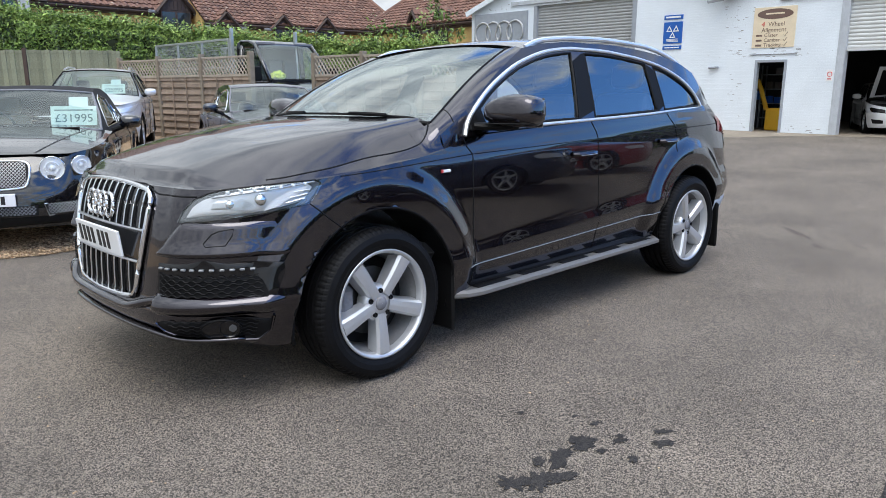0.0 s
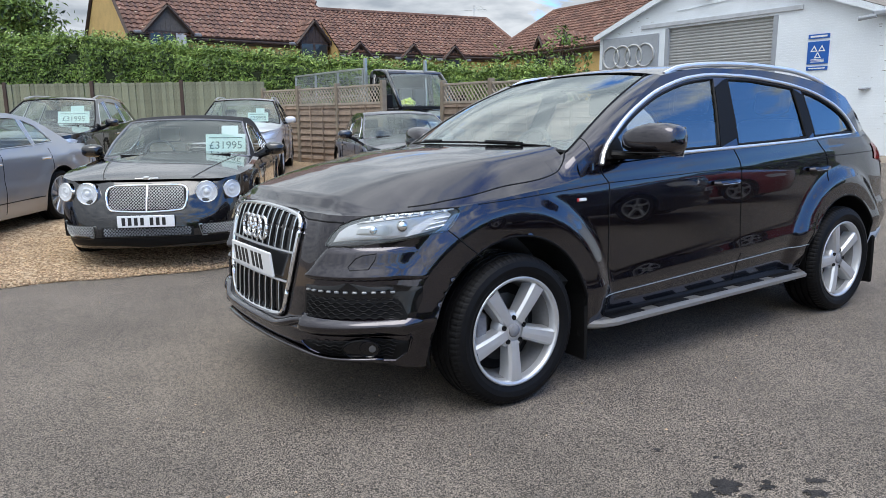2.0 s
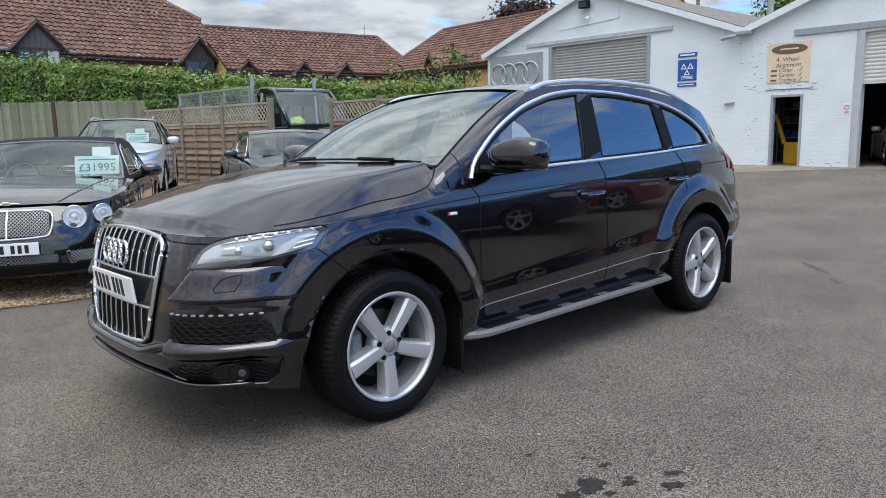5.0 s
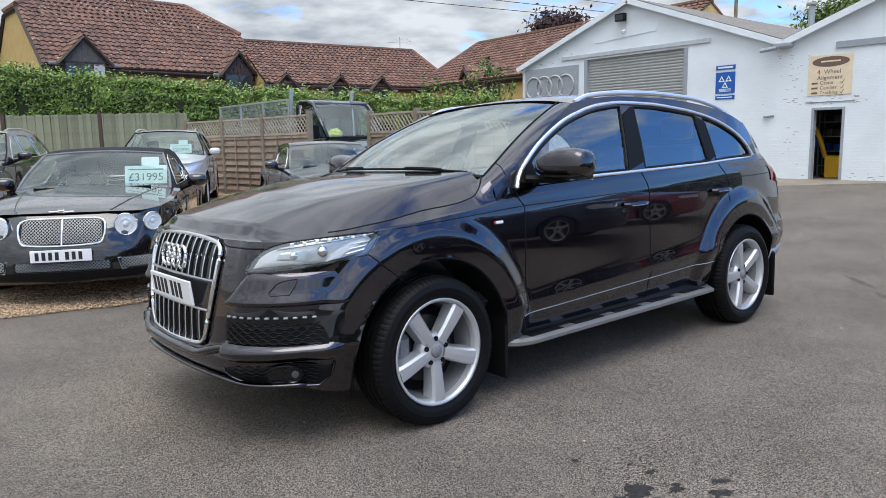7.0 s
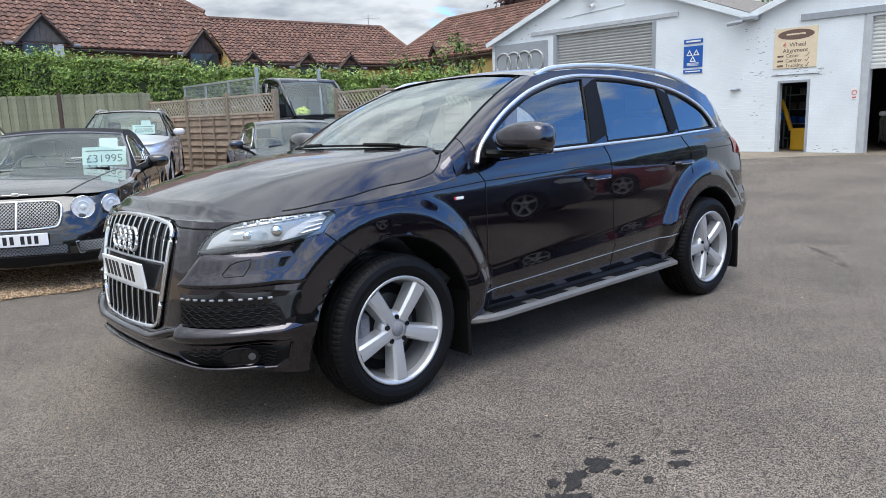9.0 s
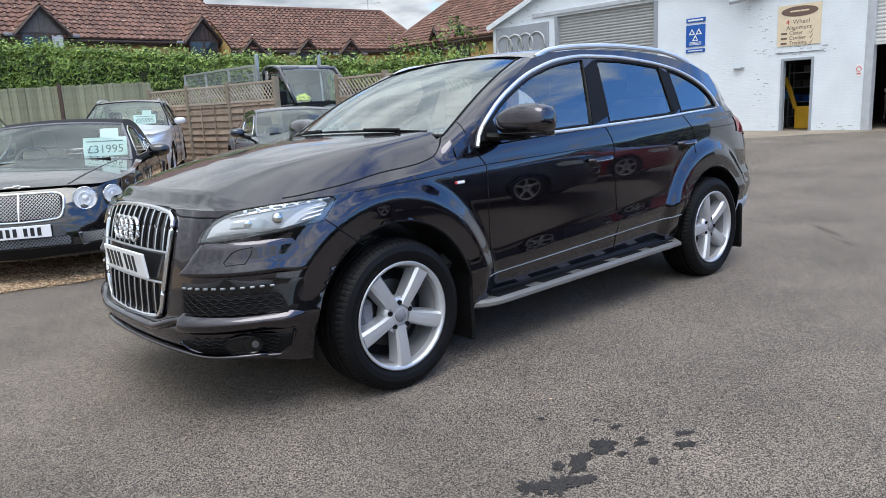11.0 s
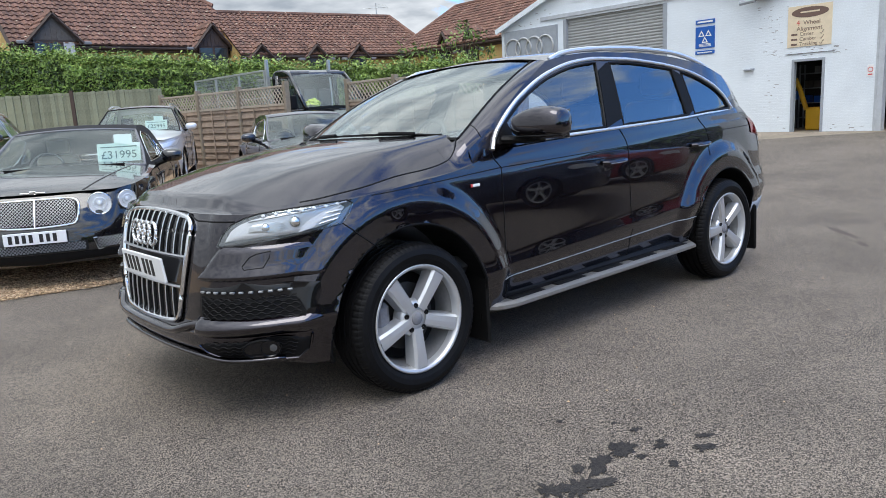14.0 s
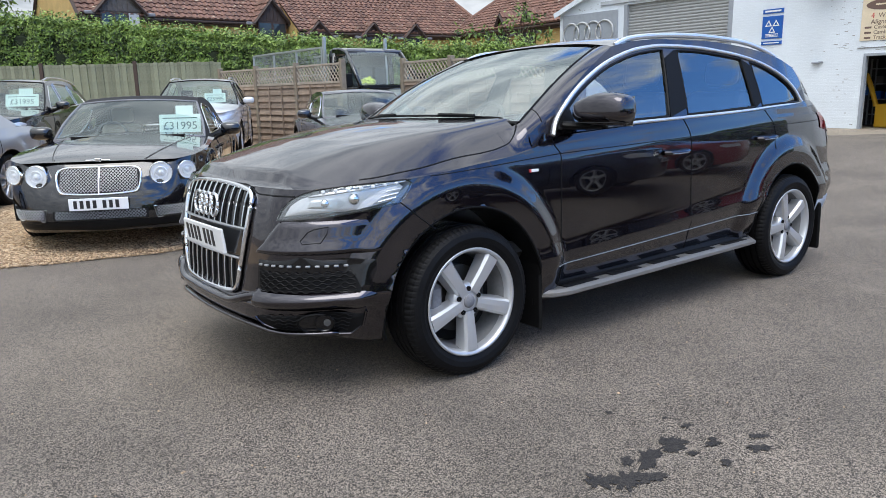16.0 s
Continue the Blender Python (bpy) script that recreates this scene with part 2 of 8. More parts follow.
M["brick_yellow"] = material("buff_brick", (0.62, 0.43, 0.17), 0.85, vary=0.2, scale=2, fine=25, spread=0.4)
M["tile"] = material("concrete_roof_tile", (0.205, 0.108, 0.077), 0.88, vary=0.35, scale=1.6, fine=14, spread=0.45, dark=(0.085, 0.047, 0.036))


def lichen(m, color=(0.42, 0.36, 0.27)):
    """Pale spots of lichen over an old surface."""
    n, l = m.node_tree.nodes, m.node_tree.links
    b = n["Principled BSDF"]
    co, spot, cut, mix = n.new("ShaderNodeTexCoord"), n.new("ShaderNodeTexNoise"), n.new("ShaderNodeMapRange"), n.new("ShaderNodeMix")
    spot.inputs["Scale"].default_value, spot.inputs["Detail"].default_value = 6.5, 2
    cut.inputs["From Min"].default_value, cut.inputs["From Max"].default_value = 0.665, 0.72
    mix.data_type = "RGBA"
    old = b.inputs["Base Color"].links[0].from_socket
    l.new(co.outputs["Object"], spot.inputs["Vector"])
    l.new(spot.outputs[0], cut.inputs["Value"])
    l.new(cut.outputs[0], mix.inputs["Factor"])
    l.new(old, mix.inputs["A"])
    mix.inputs["B"].default_value = (*color, 1)
    l.new(mix.outputs["Result"], b.inputs["Base Color"])


lichen(M["tile"])
M["brown_wood"] = material("dark_stained_timber", (0.055, 0.035, 0.028), 0.7, vary=0.3, scale=5)
M["grey_wood"] = material("silvered_timber", (0.12, 0.105, 0.095), 0.85, vary=0.3, scale=8, spread=0.4)
M["lead"] = material("lead_flashing", (0.2, 0.2, 0.21), 0.7, vary=0.25, scale=8)
M["window"] = material("far_window_glass", (0.03, 0.04, 0.05), 0.05)
M["curtain"] = material("curtain", (0.5, 0.5, 0.5), 0.9, vary=0.1)
M["yellow"] = material("yellow_machine_paint", (0.75, 0.42, 0.02), 0.5, vary=0.15)
M["hivis"] = material("hi_vis_cloth", (0.55, 0.62, 0.06), 0.8, vary=0.2)
M["glass"] = glass_material("car_glass", (0.9, 0.98, 0.95), base=0.25)
M["glass_stock"] = glass_material("parked_car_glass", (0.84, 0.92, 0.9), base=0.1)
M["glass_tint"] = glass_material("tinted_car_glass", (0.92, 0.96, 0.97), base=0.22)
M["glass_pane"] = glass_material("lamp_glass", (0.96, 0.97, 0.98), base=0.1)


def paint(name, color, metal=0.35, rough=0.32):
    """Car lacquer over a metallic base coat."""
    m = material(name, color, rough, metal, coat=1.0, spec=0.2)
    m.node_tree.nodes["Principled BSDF"].inputs["Coat IOR"].default_value = 1.7
    return m


M["suv_paint"] = paint("graphite_metallic", (0.025, 0.0205, 0.0285), 1.0, 0.24)
M["black_paint"] = paint("black_lacquer", (0.006, 0.006, 0.0075), 0.1, 0.12)
M["silver_paint"] = paint("silver_blue_metallic", (0.42, 0.425, 0.43), 0.5, 0.35)
M["pale_paint"] = paint("pale_silver_metallic", (0.62, 0.64, 0.66), 0.2, 0.35)
M["navy_paint"] = paint("dark_blue_metallic", (0.012, 0.017, 0.03), 0.3, 0.2)
M["white_car"] = paint("white_lacquer", (0.72, 0.73, 0.75), 0.0, 0.35)
M["cloth"] = material("black_hood_cloth", (0.014, 0.014, 0.015), 0.95, vary=0.3, scale=30)
M["leather"] = material("black_leather", (0.05, 0.05, 0.052), 0.5, vary=0.2, scale=10)
M["leather_tan"] = material("beige_leather", (0.32, 0.27, 0.2), 0.5, vary=0.15, scale=10)
M["plate_white"] = material("white_plate", (0.8, 0.81, 0.82), 0.35)
M["card"] = material("pale_green_card", (0.55, 0.68, 0.62), 0.6)
M["ink"] = material("ink_black", (0.012, 0.012, 0.014), 0.5)
M["ink_green"] = material("ink_dark_green", (0.05, 0.11, 0.095), 0.6)
M["red_lens"] = material("red_lamp_lens", (0.25, 0.008, 0.01), 0.1, coat=0.6)
M["lamp_silver"] = material("lamp_reflector", (0.8, 0.81, 0.82), 0.3, 0.6)
M["mesh_black"] = material("black_mesh", (0.006, 0.006, 0.0065), 0.6, spec=0.15)
M["lamp_grey"] = material("lamp_housing", (0.16, 0.165, 0.17), 0.25, 0.5)
M["mesh_silver"] = material("dull_silver_wire", (0.3, 0.31, 0.32), 0.4, 0.7)
M["lamp_white"] = material("clear_lamp_bowl", (0.85, 0.86, 0.87), 0.35, 0.0)
M["led_grey"] = material("unlit_lamp_cell", (0.3, 0.31, 0.32), 0.35, 0.4)
M["well"] = material("dusty_wheel_well", (0.24, 0.24, 0.24), 0.5, 0.4, vary=0.2, scale=6)
M["disc"] = material("brake_steel", (0.07, 0.068, 0.065), 0.5, 0.7, vary=0.2, scale=15)
M["oil"] = material("dark_oil_stain", (0.02, 0.02, 0.02), 0.55, vary=0.4, scale=20)

# building blocks
def part(name, bm, mat, parent=None, label="", smooth=False):
    """Links a bmesh as one mesh object, under a thing or a part."""
    me = bpy.data.meshes.new(name)
    if smooth:
        for fc in bm.faces:
            fc.smooth = True
    bm.to_mesh(me)
    bm.free()
    return piece(name, me, mat, parent, label)


def piece(name, me, mat, parent=None, label=""):
    if mat is not None and not me.materials:
        me.materials.append(mat)
    ob = new(name, me)
    if parent is not None:
        ob.parent = parent
    if label:
        ob["label"] = label
    return ob


def shaped(name, verts, faces, mat, parent=None, label="", smooth=False):
    me = bpy.data.meshes.new(name)
    me.from_pydata([tuple(v) for v in verts], [], faces)
    me.update()
    if smooth:
        me.polygons.foreach_set("use_smooth", [True] * len(me.polygons))
    return piece(name, me, mat, parent, label)


def thing(name, label, category, group="", m=None):
    ob = new(name)
    ob.empty_display_size = 0.1
    if m is not None:
        ob.matrix_world = m
    return tagged(ob, label, category, group)


def box_bm(lo, hi, bevel=0.0, bm=None, m=None, seg=1):
    bm = bm or bmesh.new()
    got = bmesh.ops.create_cube(bm, size=1)["verts"]
    for v in got:
        v.co = Vector([lo[k] + (v.co[k] + 0.5) * (hi[k] - lo[k]) for k in range(3)])
    if bevel:
        edges = list({e for v in got for e in v.link_edges})
        out = bmesh.ops.bevel(bm, geom=edges, offset=bevel, segments=seg, affect="EDGES", profile=0.5)
        got = list({v for fc in out["faces"] for v in fc.verts} | {v for v in got if v.is_valid})
    if m is not None:
        for v in got:
            v.co = m @ v.co
    return bm


def tube_bm(points, radius, sides=8, bm=None, closed=False, radii=None, flat=1.0):
    """A round bar along points; flat squashes it along the world's z."""
    bm = bm or bmesh.new()
    pts = [Vector(p) for p in points]
    rings = []
    for i, p in enumerate(pts):
        if closed:
            d = pts[(i + 1) % len(pts)] - pts[i - 1]
        else:
            d = pts[min(i + 1, len(pts) - 1)] - pts[max(i - 1, 0)]
        d.normalize()
        up = Vector((0, 0, 1)) if abs(d.z) < 0.95 else Vector((1, 0, 0))
        a = d.cross(up).normalized()
        b = a.cross(d).normalized()
        r = radii[i] if radii else radius
        rings.append([bm.verts.new(p + r * (math.cos(2 * math.pi * k / sides) * a + flat * math.sin(2 * math.pi * k / sides) * b)) for k in range(sides)])
    n = len(rings)
    for i in range(n if closed else n - 1):
        r0, r1 = rings[i], rings[(i + 1) % n]
        for k in range(sides):
            bm.faces.new((r0[k], r0[(k + 1) % sides], r1[(k + 1) % sides], r1[k]))
    if not closed:
        bm.faces.new(rings[0][::-1])
        bm.faces.new(rings[-1])
    return bm


def lathe_bm(profile, sides=48, axis="y", bm=None):
    """Turns (radius, along) pairs round an axis."""
    bm = bm or bmesh.new()
    rings = []
    for r, h in profile:
        ring = []
        for k in range(sides):
            a = 2 * math.pi * k / sides
            c, s = r * math.cos(a), r * math.sin(a)
            ring.append(bm.verts.new((c, h, s) if axis == "y" else ((h, c, s) if axis == "x" else (c, s, h))))
        rings.append(ring)
    for r0, r1 in zip(rings, rings[1:]):
        for k in range(sides):
            bm.faces.new((r0[k], r0[(k + 1) % sides], r1[(k + 1) % sides], r1[k]))
    return bm


def grid_shape(rows):
    """Vertices and faces of a sheet from rows of points."""
    nv, nu = len(rows), len(rows[0])
    verts = [p for row in rows for p in row]
    faces = [(j * nu + i, j * nu + i + 1, (j + 1) * nu + i + 1, (j + 1) * nu + i) for j in range(nv - 1) for i in range(nu - 1)]
    return verts, faces


def prism_bm(outline, depth, bm=None):
    """An outline of (a, b) drawn out: x = a, z = b, y from 0 to depth."""
    bm = bm or bmesh.new()
    f = [bm.verts.new((a, 0, b)) for a, b in outline]
    g = [bm.verts.new((a, depth, b)) for a, b in outline]
    bm.faces.new(f)
    bm.faces.new(g[::-1])
    for k in range(len(f)):
        bm.faces.new((f[k - 1], f[k], g[k], g[k - 1])[::-1])
    bmesh.ops.recalc_face_normals(bm, faces=bm.faces)
    return bm


def curve_of(points):
    """A smooth function through (x, value) pairs."""
    xs = [p[0] for p in points]
    ys = [p[1] for p in points]
    ms = []
    for i in range(len(xs)):
        if i in (0, len(xs) - 1):
            j = min(i, len(xs) - 2)
            ms.append((ys[j + 1] - ys[j]) / (xs[j + 1] - xs[j]))
        else:
            a, b = (ys[i] - ys[i - 1]) / (xs[i] - xs[i - 1]), (ys[i + 1] - ys[i]) / (xs[i + 1] - xs[i])
            ms.append(0 if a * b <= 0 else 2 * a * b / (a + b))

    def at(x):
        if x <= xs[0]:
            return ys[0]
        if x >= xs[-1]:
            return ys[-1]
        i = next(k for k in range(len(xs) - 1) if x <= xs[k + 1])
        h = xs[i + 1] - xs[i]
        t = (x - xs[i]) / h
        return ys[i] * (1 + 2 * t) * (1 - t) ** 2 + h * ms[i] * t * (1 - t) ** 2 + ys[i + 1] * t * t * (3 - 2 * t) + h * ms[i + 1] * t * t * (t - 1)

    return at


def smoothstep(a, b, x):
    t = min(1, max(0, (x - a) / (b - a)))
    return t * t * (3 - 2 * t)


def text_part(name, words, size, mat, parent, m, align="CENTER", squeeze=1.0, label="", depth=0.001):
    cu = bpy.data.curves.new(name, "FONT")
    cu.body, cu.size, cu.align_x, cu.align_y, cu.extrude = words, size, align, "CENTER", depth
    ob = bpy.data.objects.new(name, cu)
    me = bpy.data.meshes.new_from_object(ob)
    bpy.data.objects.remove(ob)
    me.materials.clear()
    me.transform(m @ Matrix.Diagonal((squeeze, 1, 1, 1)))
    return piece(name, me, mat, parent, label)

# ground
FAR_GROUND = 0.17


def ground_z(x, y):
    """The yard falls gently across the parked car and rises to the buildings and the back row."""
    r = math.hypot(max(0, x - 1.5) if x > 1.5 else min(0, x + 1), y)
    s = smoothstep(4.6, 12.5, r)
    near = -0.02 * min(y, 3.4) + 0.09 * smoothstep(3.4, 4.9, y)
    return (1 - s) * near + s * FAR_GROUND


def spread_lines(lo, hi, near_lo, near_hi, step):
    xs = list(np.arange(near_lo, near_hi + 1e-6, step))
    d, x = step, near_lo
    while x > lo:
        d *= 1.35
        x -= d
        xs.insert(0, x)
    d, x = step, near_hi
    while x < hi:
        d *= 1.35
        x += d
        xs.append(x)
    return xs


gx, gy = spread_lines(-400, 400, -8, 24, 0.5), spread_lines(-400, 400, -8, 22, 0.5)
ground = shaped("ground", *grid_shape([[(x, y, ground_z(x, y)) for x in gx] for y in gy]), M["tarmac"], smooth=True)
tagged(ground, "worn grey tarmac yard with pale chippings and dark patches", "ground", kind="structure")


def gravel_edge(x):
    return 3.53 - 0.125 * x + 0.03 * math.sin(3.1 * x) + 0.02 * math.sin(7.7 * x + 1)


gravel_rows = []
for x in np.arange(-14, 6.6, 0.25):
    ys = [gravel_edge(x) + d for d in (0, 0.05, 0.12, 0.3, 0.6, 1, 1.5, 2, 3, 4, 5, 6, 7, 8, 9, 10, 12, 14, 18)]
    gravel_rows.append([(x, y, ground_z(x, y) + min(0.02, 0.004 + 0.12 * (y - ys[0])) + 0.004 * noise.noise((x * 3, y * 3, 0))) for y in ys])
gravel = shaped("gravel_bed", *grid_shape(gravel_rows), M["gravel"], smooth=True)
tagged(gravel, "golden pea gravel bed under the parked stock cars", "gravel", kind="structure")


def stones(name, label, spots, size, lift=0.018):
    """Loose stones, each a small uneven lump."""
    base = bmesh.new()
    bmesh.ops.create_icosphere(base, subdivisions=1, radius=1)
    bv = [v.co.copy() for v in base.verts]
    bf = [[v.index for v in fc.verts] for fc in base.faces]
    base.free()
    verts, faces = [], []
    for x, y in spots:
        r = size * random.uniform(0.5, 1.2)
        m = Matrix.Translation((x, y, ground_z(x, y) + lift + r * 0.15)) @ Euler((0, 0, random.uniform(0, 6.3))).to_matrix().to_4x4() @ Matrix.Diagonal((r, r * random.uniform(0.6, 1), r * random.uniform(0.45, 0.8), 1))
        o = len(verts)
        verts += [m @ (v * random.uniform(0.8, 1.15)) for v in bv]
        faces += [[k + o for k in fc] for fc in bf]
    ob = shaped(name, verts, faces, M["stone"], smooth=True)
    return tagged(ob, label, "gravel", kind="stuff")


spots = []
while len(spots) < 9000:
    x, d = random.uniform(-4.2, 0.6), random.random() ** 1.3 * 2.2 - 0.03
    spots.append((x, gravel_edge(x) + d))
stones("loose_gravel", "loose golden pea shingle along the edge of the tarmac", spots, 0.014)

# right-hand gravel verge
verge_rows = [[(x, y, ground_z(x, y) + 0.012) for y in (-3.04 + 0.02 * math.sin(4 * x), -3.08, *(-3.09 - (0.34 + 0.03 * math.sin(3 * x)) * smoothstep(3.2, 1.6, x) * smoothstep(-1.3, -0.3, x) * q for q in (0.3, 0.65, 1.0)))] for x in np.arange(-1.2, 3.2, 0.1)]
verge = shaped("gravel_verge", *grid_shape(verge_rows), M["gravel"], smooth=True)
tagged(verge, "strip of golden gravel beside the tarmac", "gravel", kind="structure")
# darker strip between the tarmac and the gravel verge
edge_rows = [[(x, y, ground_z(x, y) + 0.005) for y in (-2.985 + 0.012 * math.sin(9 * x) + 0.008 * math.sin(23 * x), -3.03, -3.1)] for x in np.arange(-1.2, 14, 0.06)]
tagged(shaped("tarmac_edge", *grid_shape(edge_rows), M["dark_edge"]), "dark speckled strip at the edge of the yard", "ground", kind="structure")
spots = []
while len(spots) < 2600:
    x, d = random.uniform(0.1, 2.6), random.random() ** 1.2 * 0.9
    spots.append((x, -3.06 - 0.36 * d))
stones("loose_gravel", "loose golden shingle on the gravel verge", spots, 0.013)

spots = [(random.uniform(-3.5, 9), random.uniform(-2.9, 3.0)) for _ in range(420)]
stones("stone_chippings", "pale stone chippings scattered over the tarmac", spots, 0.006, 0.0)

# oil drips on the tarmac: place, half length, half width
for k, (x, y, a, b, turn) in enumerate(((0.113, -2.055, 0.085, 0.05, 0.3), (-0.069, -2.07, 0.075, 0.045, 0.5), (-0.02, -2.05, 0.05, 0.03, 0.2), (-0.256, -2.115, 0.075, 0.06, 0.4), (-0.18, -2.15, 0.07, 0.03, -0.5), (-0.33, -2.05, 0.05, 0.05, 0.8), (-0.14, -2.03, 0.045, 0.022, 0.6), (0.415, -2.23, 0.04, 0.022, -0.6), (0.32, -2.286, 0.06, 0.03, -0.5), (0.278, -1.992, 0.025, 0.02, 0), (0.143, -1.701, 0.02, 0.018, 0), (0.279, -1.889, 0.018, 0.012, 0), (0.13, -2.27, 0.03, 0.022, 0.2), (0.224, -2.153, 0.04, 0.018, -0.4), (0.26, -2.13, 0.025, 0.016, 0.5), (0.1, -2.15, 0.028, 0.016, 0))):
    ring = []
    for i in range(72):
        t = 2 * math.pi * i / 72
        r = 0.9 + 0.55 * noise.noise((math.cos(t) * 1.6 + k * 7, math.sin(t) * 1.6, 0)) + 0.5 * noise.noise((math.cos(t) * 4, math.sin(t) * 4 + k * 3, 0)) + 0.3 * noise.noise((math.cos(t) * 9, math.sin(t) * 9, k))
        px, py = a * r * math.cos(t), b * r * math.sin(t)
        u, v = x + px * math.cos(turn) - py * math.sin(turn), y + px * math.sin(turn) + py * math.cos(turn)
        ring.append((u, v, ground_z(u, v) + 0.004))
    ob = shaped("oil_stain", ring + [(x, y, ground_z(x, y) + 0.0045)], [(i, (i + 1) % 72, 72) for i in range(72)], M["stain"])
    tagged(ob, "dark oil stain soaked into the tarmac", "stain", "oil stains on the tarmac")

# faint worn patches further over the yard
for k, (x, y, a, b, turn) in enumerate(((5.25, -0.95, 0.34, 0.045, 0.75), (4.72, -1.32, 0.12, 0.03, 0.6), (4.95, -1.6, 0.12, 0.02, 0.8))):
    ring = []
    for i in range(96):
        t = 2 * math.pi * i / 96
        r = 0.95 + 0.4 * noise.noise((math.cos(t) * 1.8 + k * 5, math.sin(t) * 1.8, 4)) + 0.25 * noise.noise((math.cos(t) * 5, math.sin(t) * 5 + k * 3, 7))
        px, py = a * r * math.cos(t), b * r * math.sin(t)
        u, v = x + px * math.cos(turn) - py * math.sin(turn), y + px * math.sin(turn) + py * math.cos(turn)
        ring.append((u, v, ground_z(u, v) + 0.0015))
    ob = shaped("damp_patch", ring + [(x, y, ground_z(x, y) + 0.002)], [(i, (i + 1) % 96, 96) for i in range(96)], M["damp"])
    tagged(ob, "faint dark worn patch in the grey tarmac", "stain", "worn patches in the tarmac")

# garage workshop: two painted gables side by side, front wall at x = WALL
WALL, BASE = 19.4, FAR_GROUND


def brick_relief(m, strength=0.35):
    """Painted brickwork: courses show through as a shallow relief."""
    n, l = m.node_tree.nodes, m.node_tree.links
    co, sep, com, br, bp = n.new("ShaderNodeTexCoord"), n.new("ShaderNodeSeparateXYZ"), n.new("ShaderNodeCombineXYZ"), n.new("ShaderNodeTexBrick"), n.new("ShaderNodeBump")
    l.new(co.outputs["Object"], sep.inputs[0])
    add = n.new("ShaderNodeMath")
    l.new(sep.outputs["X"], add.inputs[0])
    l.new(sep.outputs["Y"], add.inputs[1])
    l.new(add.outputs[0], com.inputs["X"])
    l.new(sep.outputs["Z"], com.inputs["Y"])
    l.new(com.outputs[0], br.inputs["Vector"])
    br.inputs["Scale"].default_value = 1.0
    br.inputs["Brick Width"].default_value, br.inputs["Row Height"].default_value, br.inputs["Mortar Size"].default_value = 0.225, 0.075, 0.008
    bp.inputs["Strength"].default_value, bp.inputs["Distance"].default_value, bp.invert = strength, 0.006, True
    l.new(br.outputs["Fac"], bp.inputs["Height"])
    old = n["Principled BSDF"].inputs["Normal"].links
    if old:
        l.new(old[0].from_socket, bp.inputs["Normal"])
    l.new(bp.outputs[0], n["Principled BSDF"].inputs["Normal"])
    return br


brick_relief(M["wall_white"])
brick_relief(M["brick_yellow"], 0.5)


def roof_line(y):
    pts = [(-9.2, 4.15), (-4.2, 4.15), (1.2, 6.2), (6.6, 4.15), (12.1, 6.2), (17.25, 4.35)]
    for (a, za), (b, zb) in zip(pts, pts[1:]):
        if a <= y <= b:
            return za + (zb - za) * (y - a) / (b - a)
    return pts[0][1]


garage = thing("workshop_building", "white painted brick workshop with two gables and roller shutters", "building")
# openings: y from, y to, sill, head
DOORS = [(9.79, 14.09, BASE - 0.2, 4.35), (4.86, 5.76, BASE - 0.2, 2.22), (-1.4, 3.52, BASE - 0.2, 3.75)]


def wall_bm():
    bm = bmesh.new()
    cuts = sorted({-9.2, -4.2, 1.2, 6.6, 12.1, 17.25, *[d[0] for d in DOORS], *[d[1] for d in DOORS]})
    for a, b in zip(cuts, cuts[1:]):
        low = BASE - 0.3
        for d in DOORS:
            if a >= d[0] - 1e-6 and b <= d[1] + 1e-6:
                low = d[3]
        za, zb = roof_line(a + 1e-6), roof_line(b - 1e-6)
        v = [bm.verts.new(p) for p in ((WALL, a, low), (WALL, b, low), (WALL, b, zb), (WALL, a, za), (WALL + 0.3, a, low), (WALL + 0.3, b, low), (WALL + 0.3, b, zb), (WALL + 0.3, a, za))]
        for q in ((0, 3, 2, 1), (4, 5, 6, 7), (0, 1, 5, 4), (3, 7, 6, 2), (0, 4, 7, 3), (1, 2, 6, 5)):
            bm.faces.new([v[k] for k in q])
    bmesh.ops.remove_doubles(bm, verts=bm.verts, dist=1e-4)
    bmesh.ops.recalc_face_normals(bm, faces=bm.faces)
    return bm


part("front_wall", wall_bm(), M["wall_white"], garage)
part("side_wall", box_bm((WALL + 0.3, 17.0, BASE - 0.3), (WALL + 16, 17.25, 4.3)), M["wall_white"], garage)
part("side_wall", box_bm((WALL + 0.3, -9.2, BASE - 0.3), (WALL + 16, -8.95, 4.1)), M["wall_white"], garage)
# inner walls and ceiling: the dimness of the room is put into their dark colour
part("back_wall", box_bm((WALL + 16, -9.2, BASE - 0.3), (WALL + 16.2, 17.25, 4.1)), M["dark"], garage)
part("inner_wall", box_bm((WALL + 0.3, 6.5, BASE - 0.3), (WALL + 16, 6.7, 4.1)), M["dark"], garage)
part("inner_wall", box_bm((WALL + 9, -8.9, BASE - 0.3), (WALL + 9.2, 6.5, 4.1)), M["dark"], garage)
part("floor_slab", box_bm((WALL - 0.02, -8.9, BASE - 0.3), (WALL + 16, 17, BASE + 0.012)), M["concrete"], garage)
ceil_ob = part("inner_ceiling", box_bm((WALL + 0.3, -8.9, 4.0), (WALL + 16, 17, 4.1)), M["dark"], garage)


def slope_sheet(ya, za, yb, zb):
    """Corrugated cement sheets between two lines, ribs running with the fall."""
    rows = []
    for i in range(161):
        x = WALL - 0.18 + i * 0.1
        rows.append([(x, ya + (yb - ya) * k, za + (zb - za) * k + 0.05 + 0.025 * math.cos(i * math.pi)) for k in (0, 0.33, 0.66, 1)])
    part_v, part_f = grid_shape(rows)
    return part_v, part_f


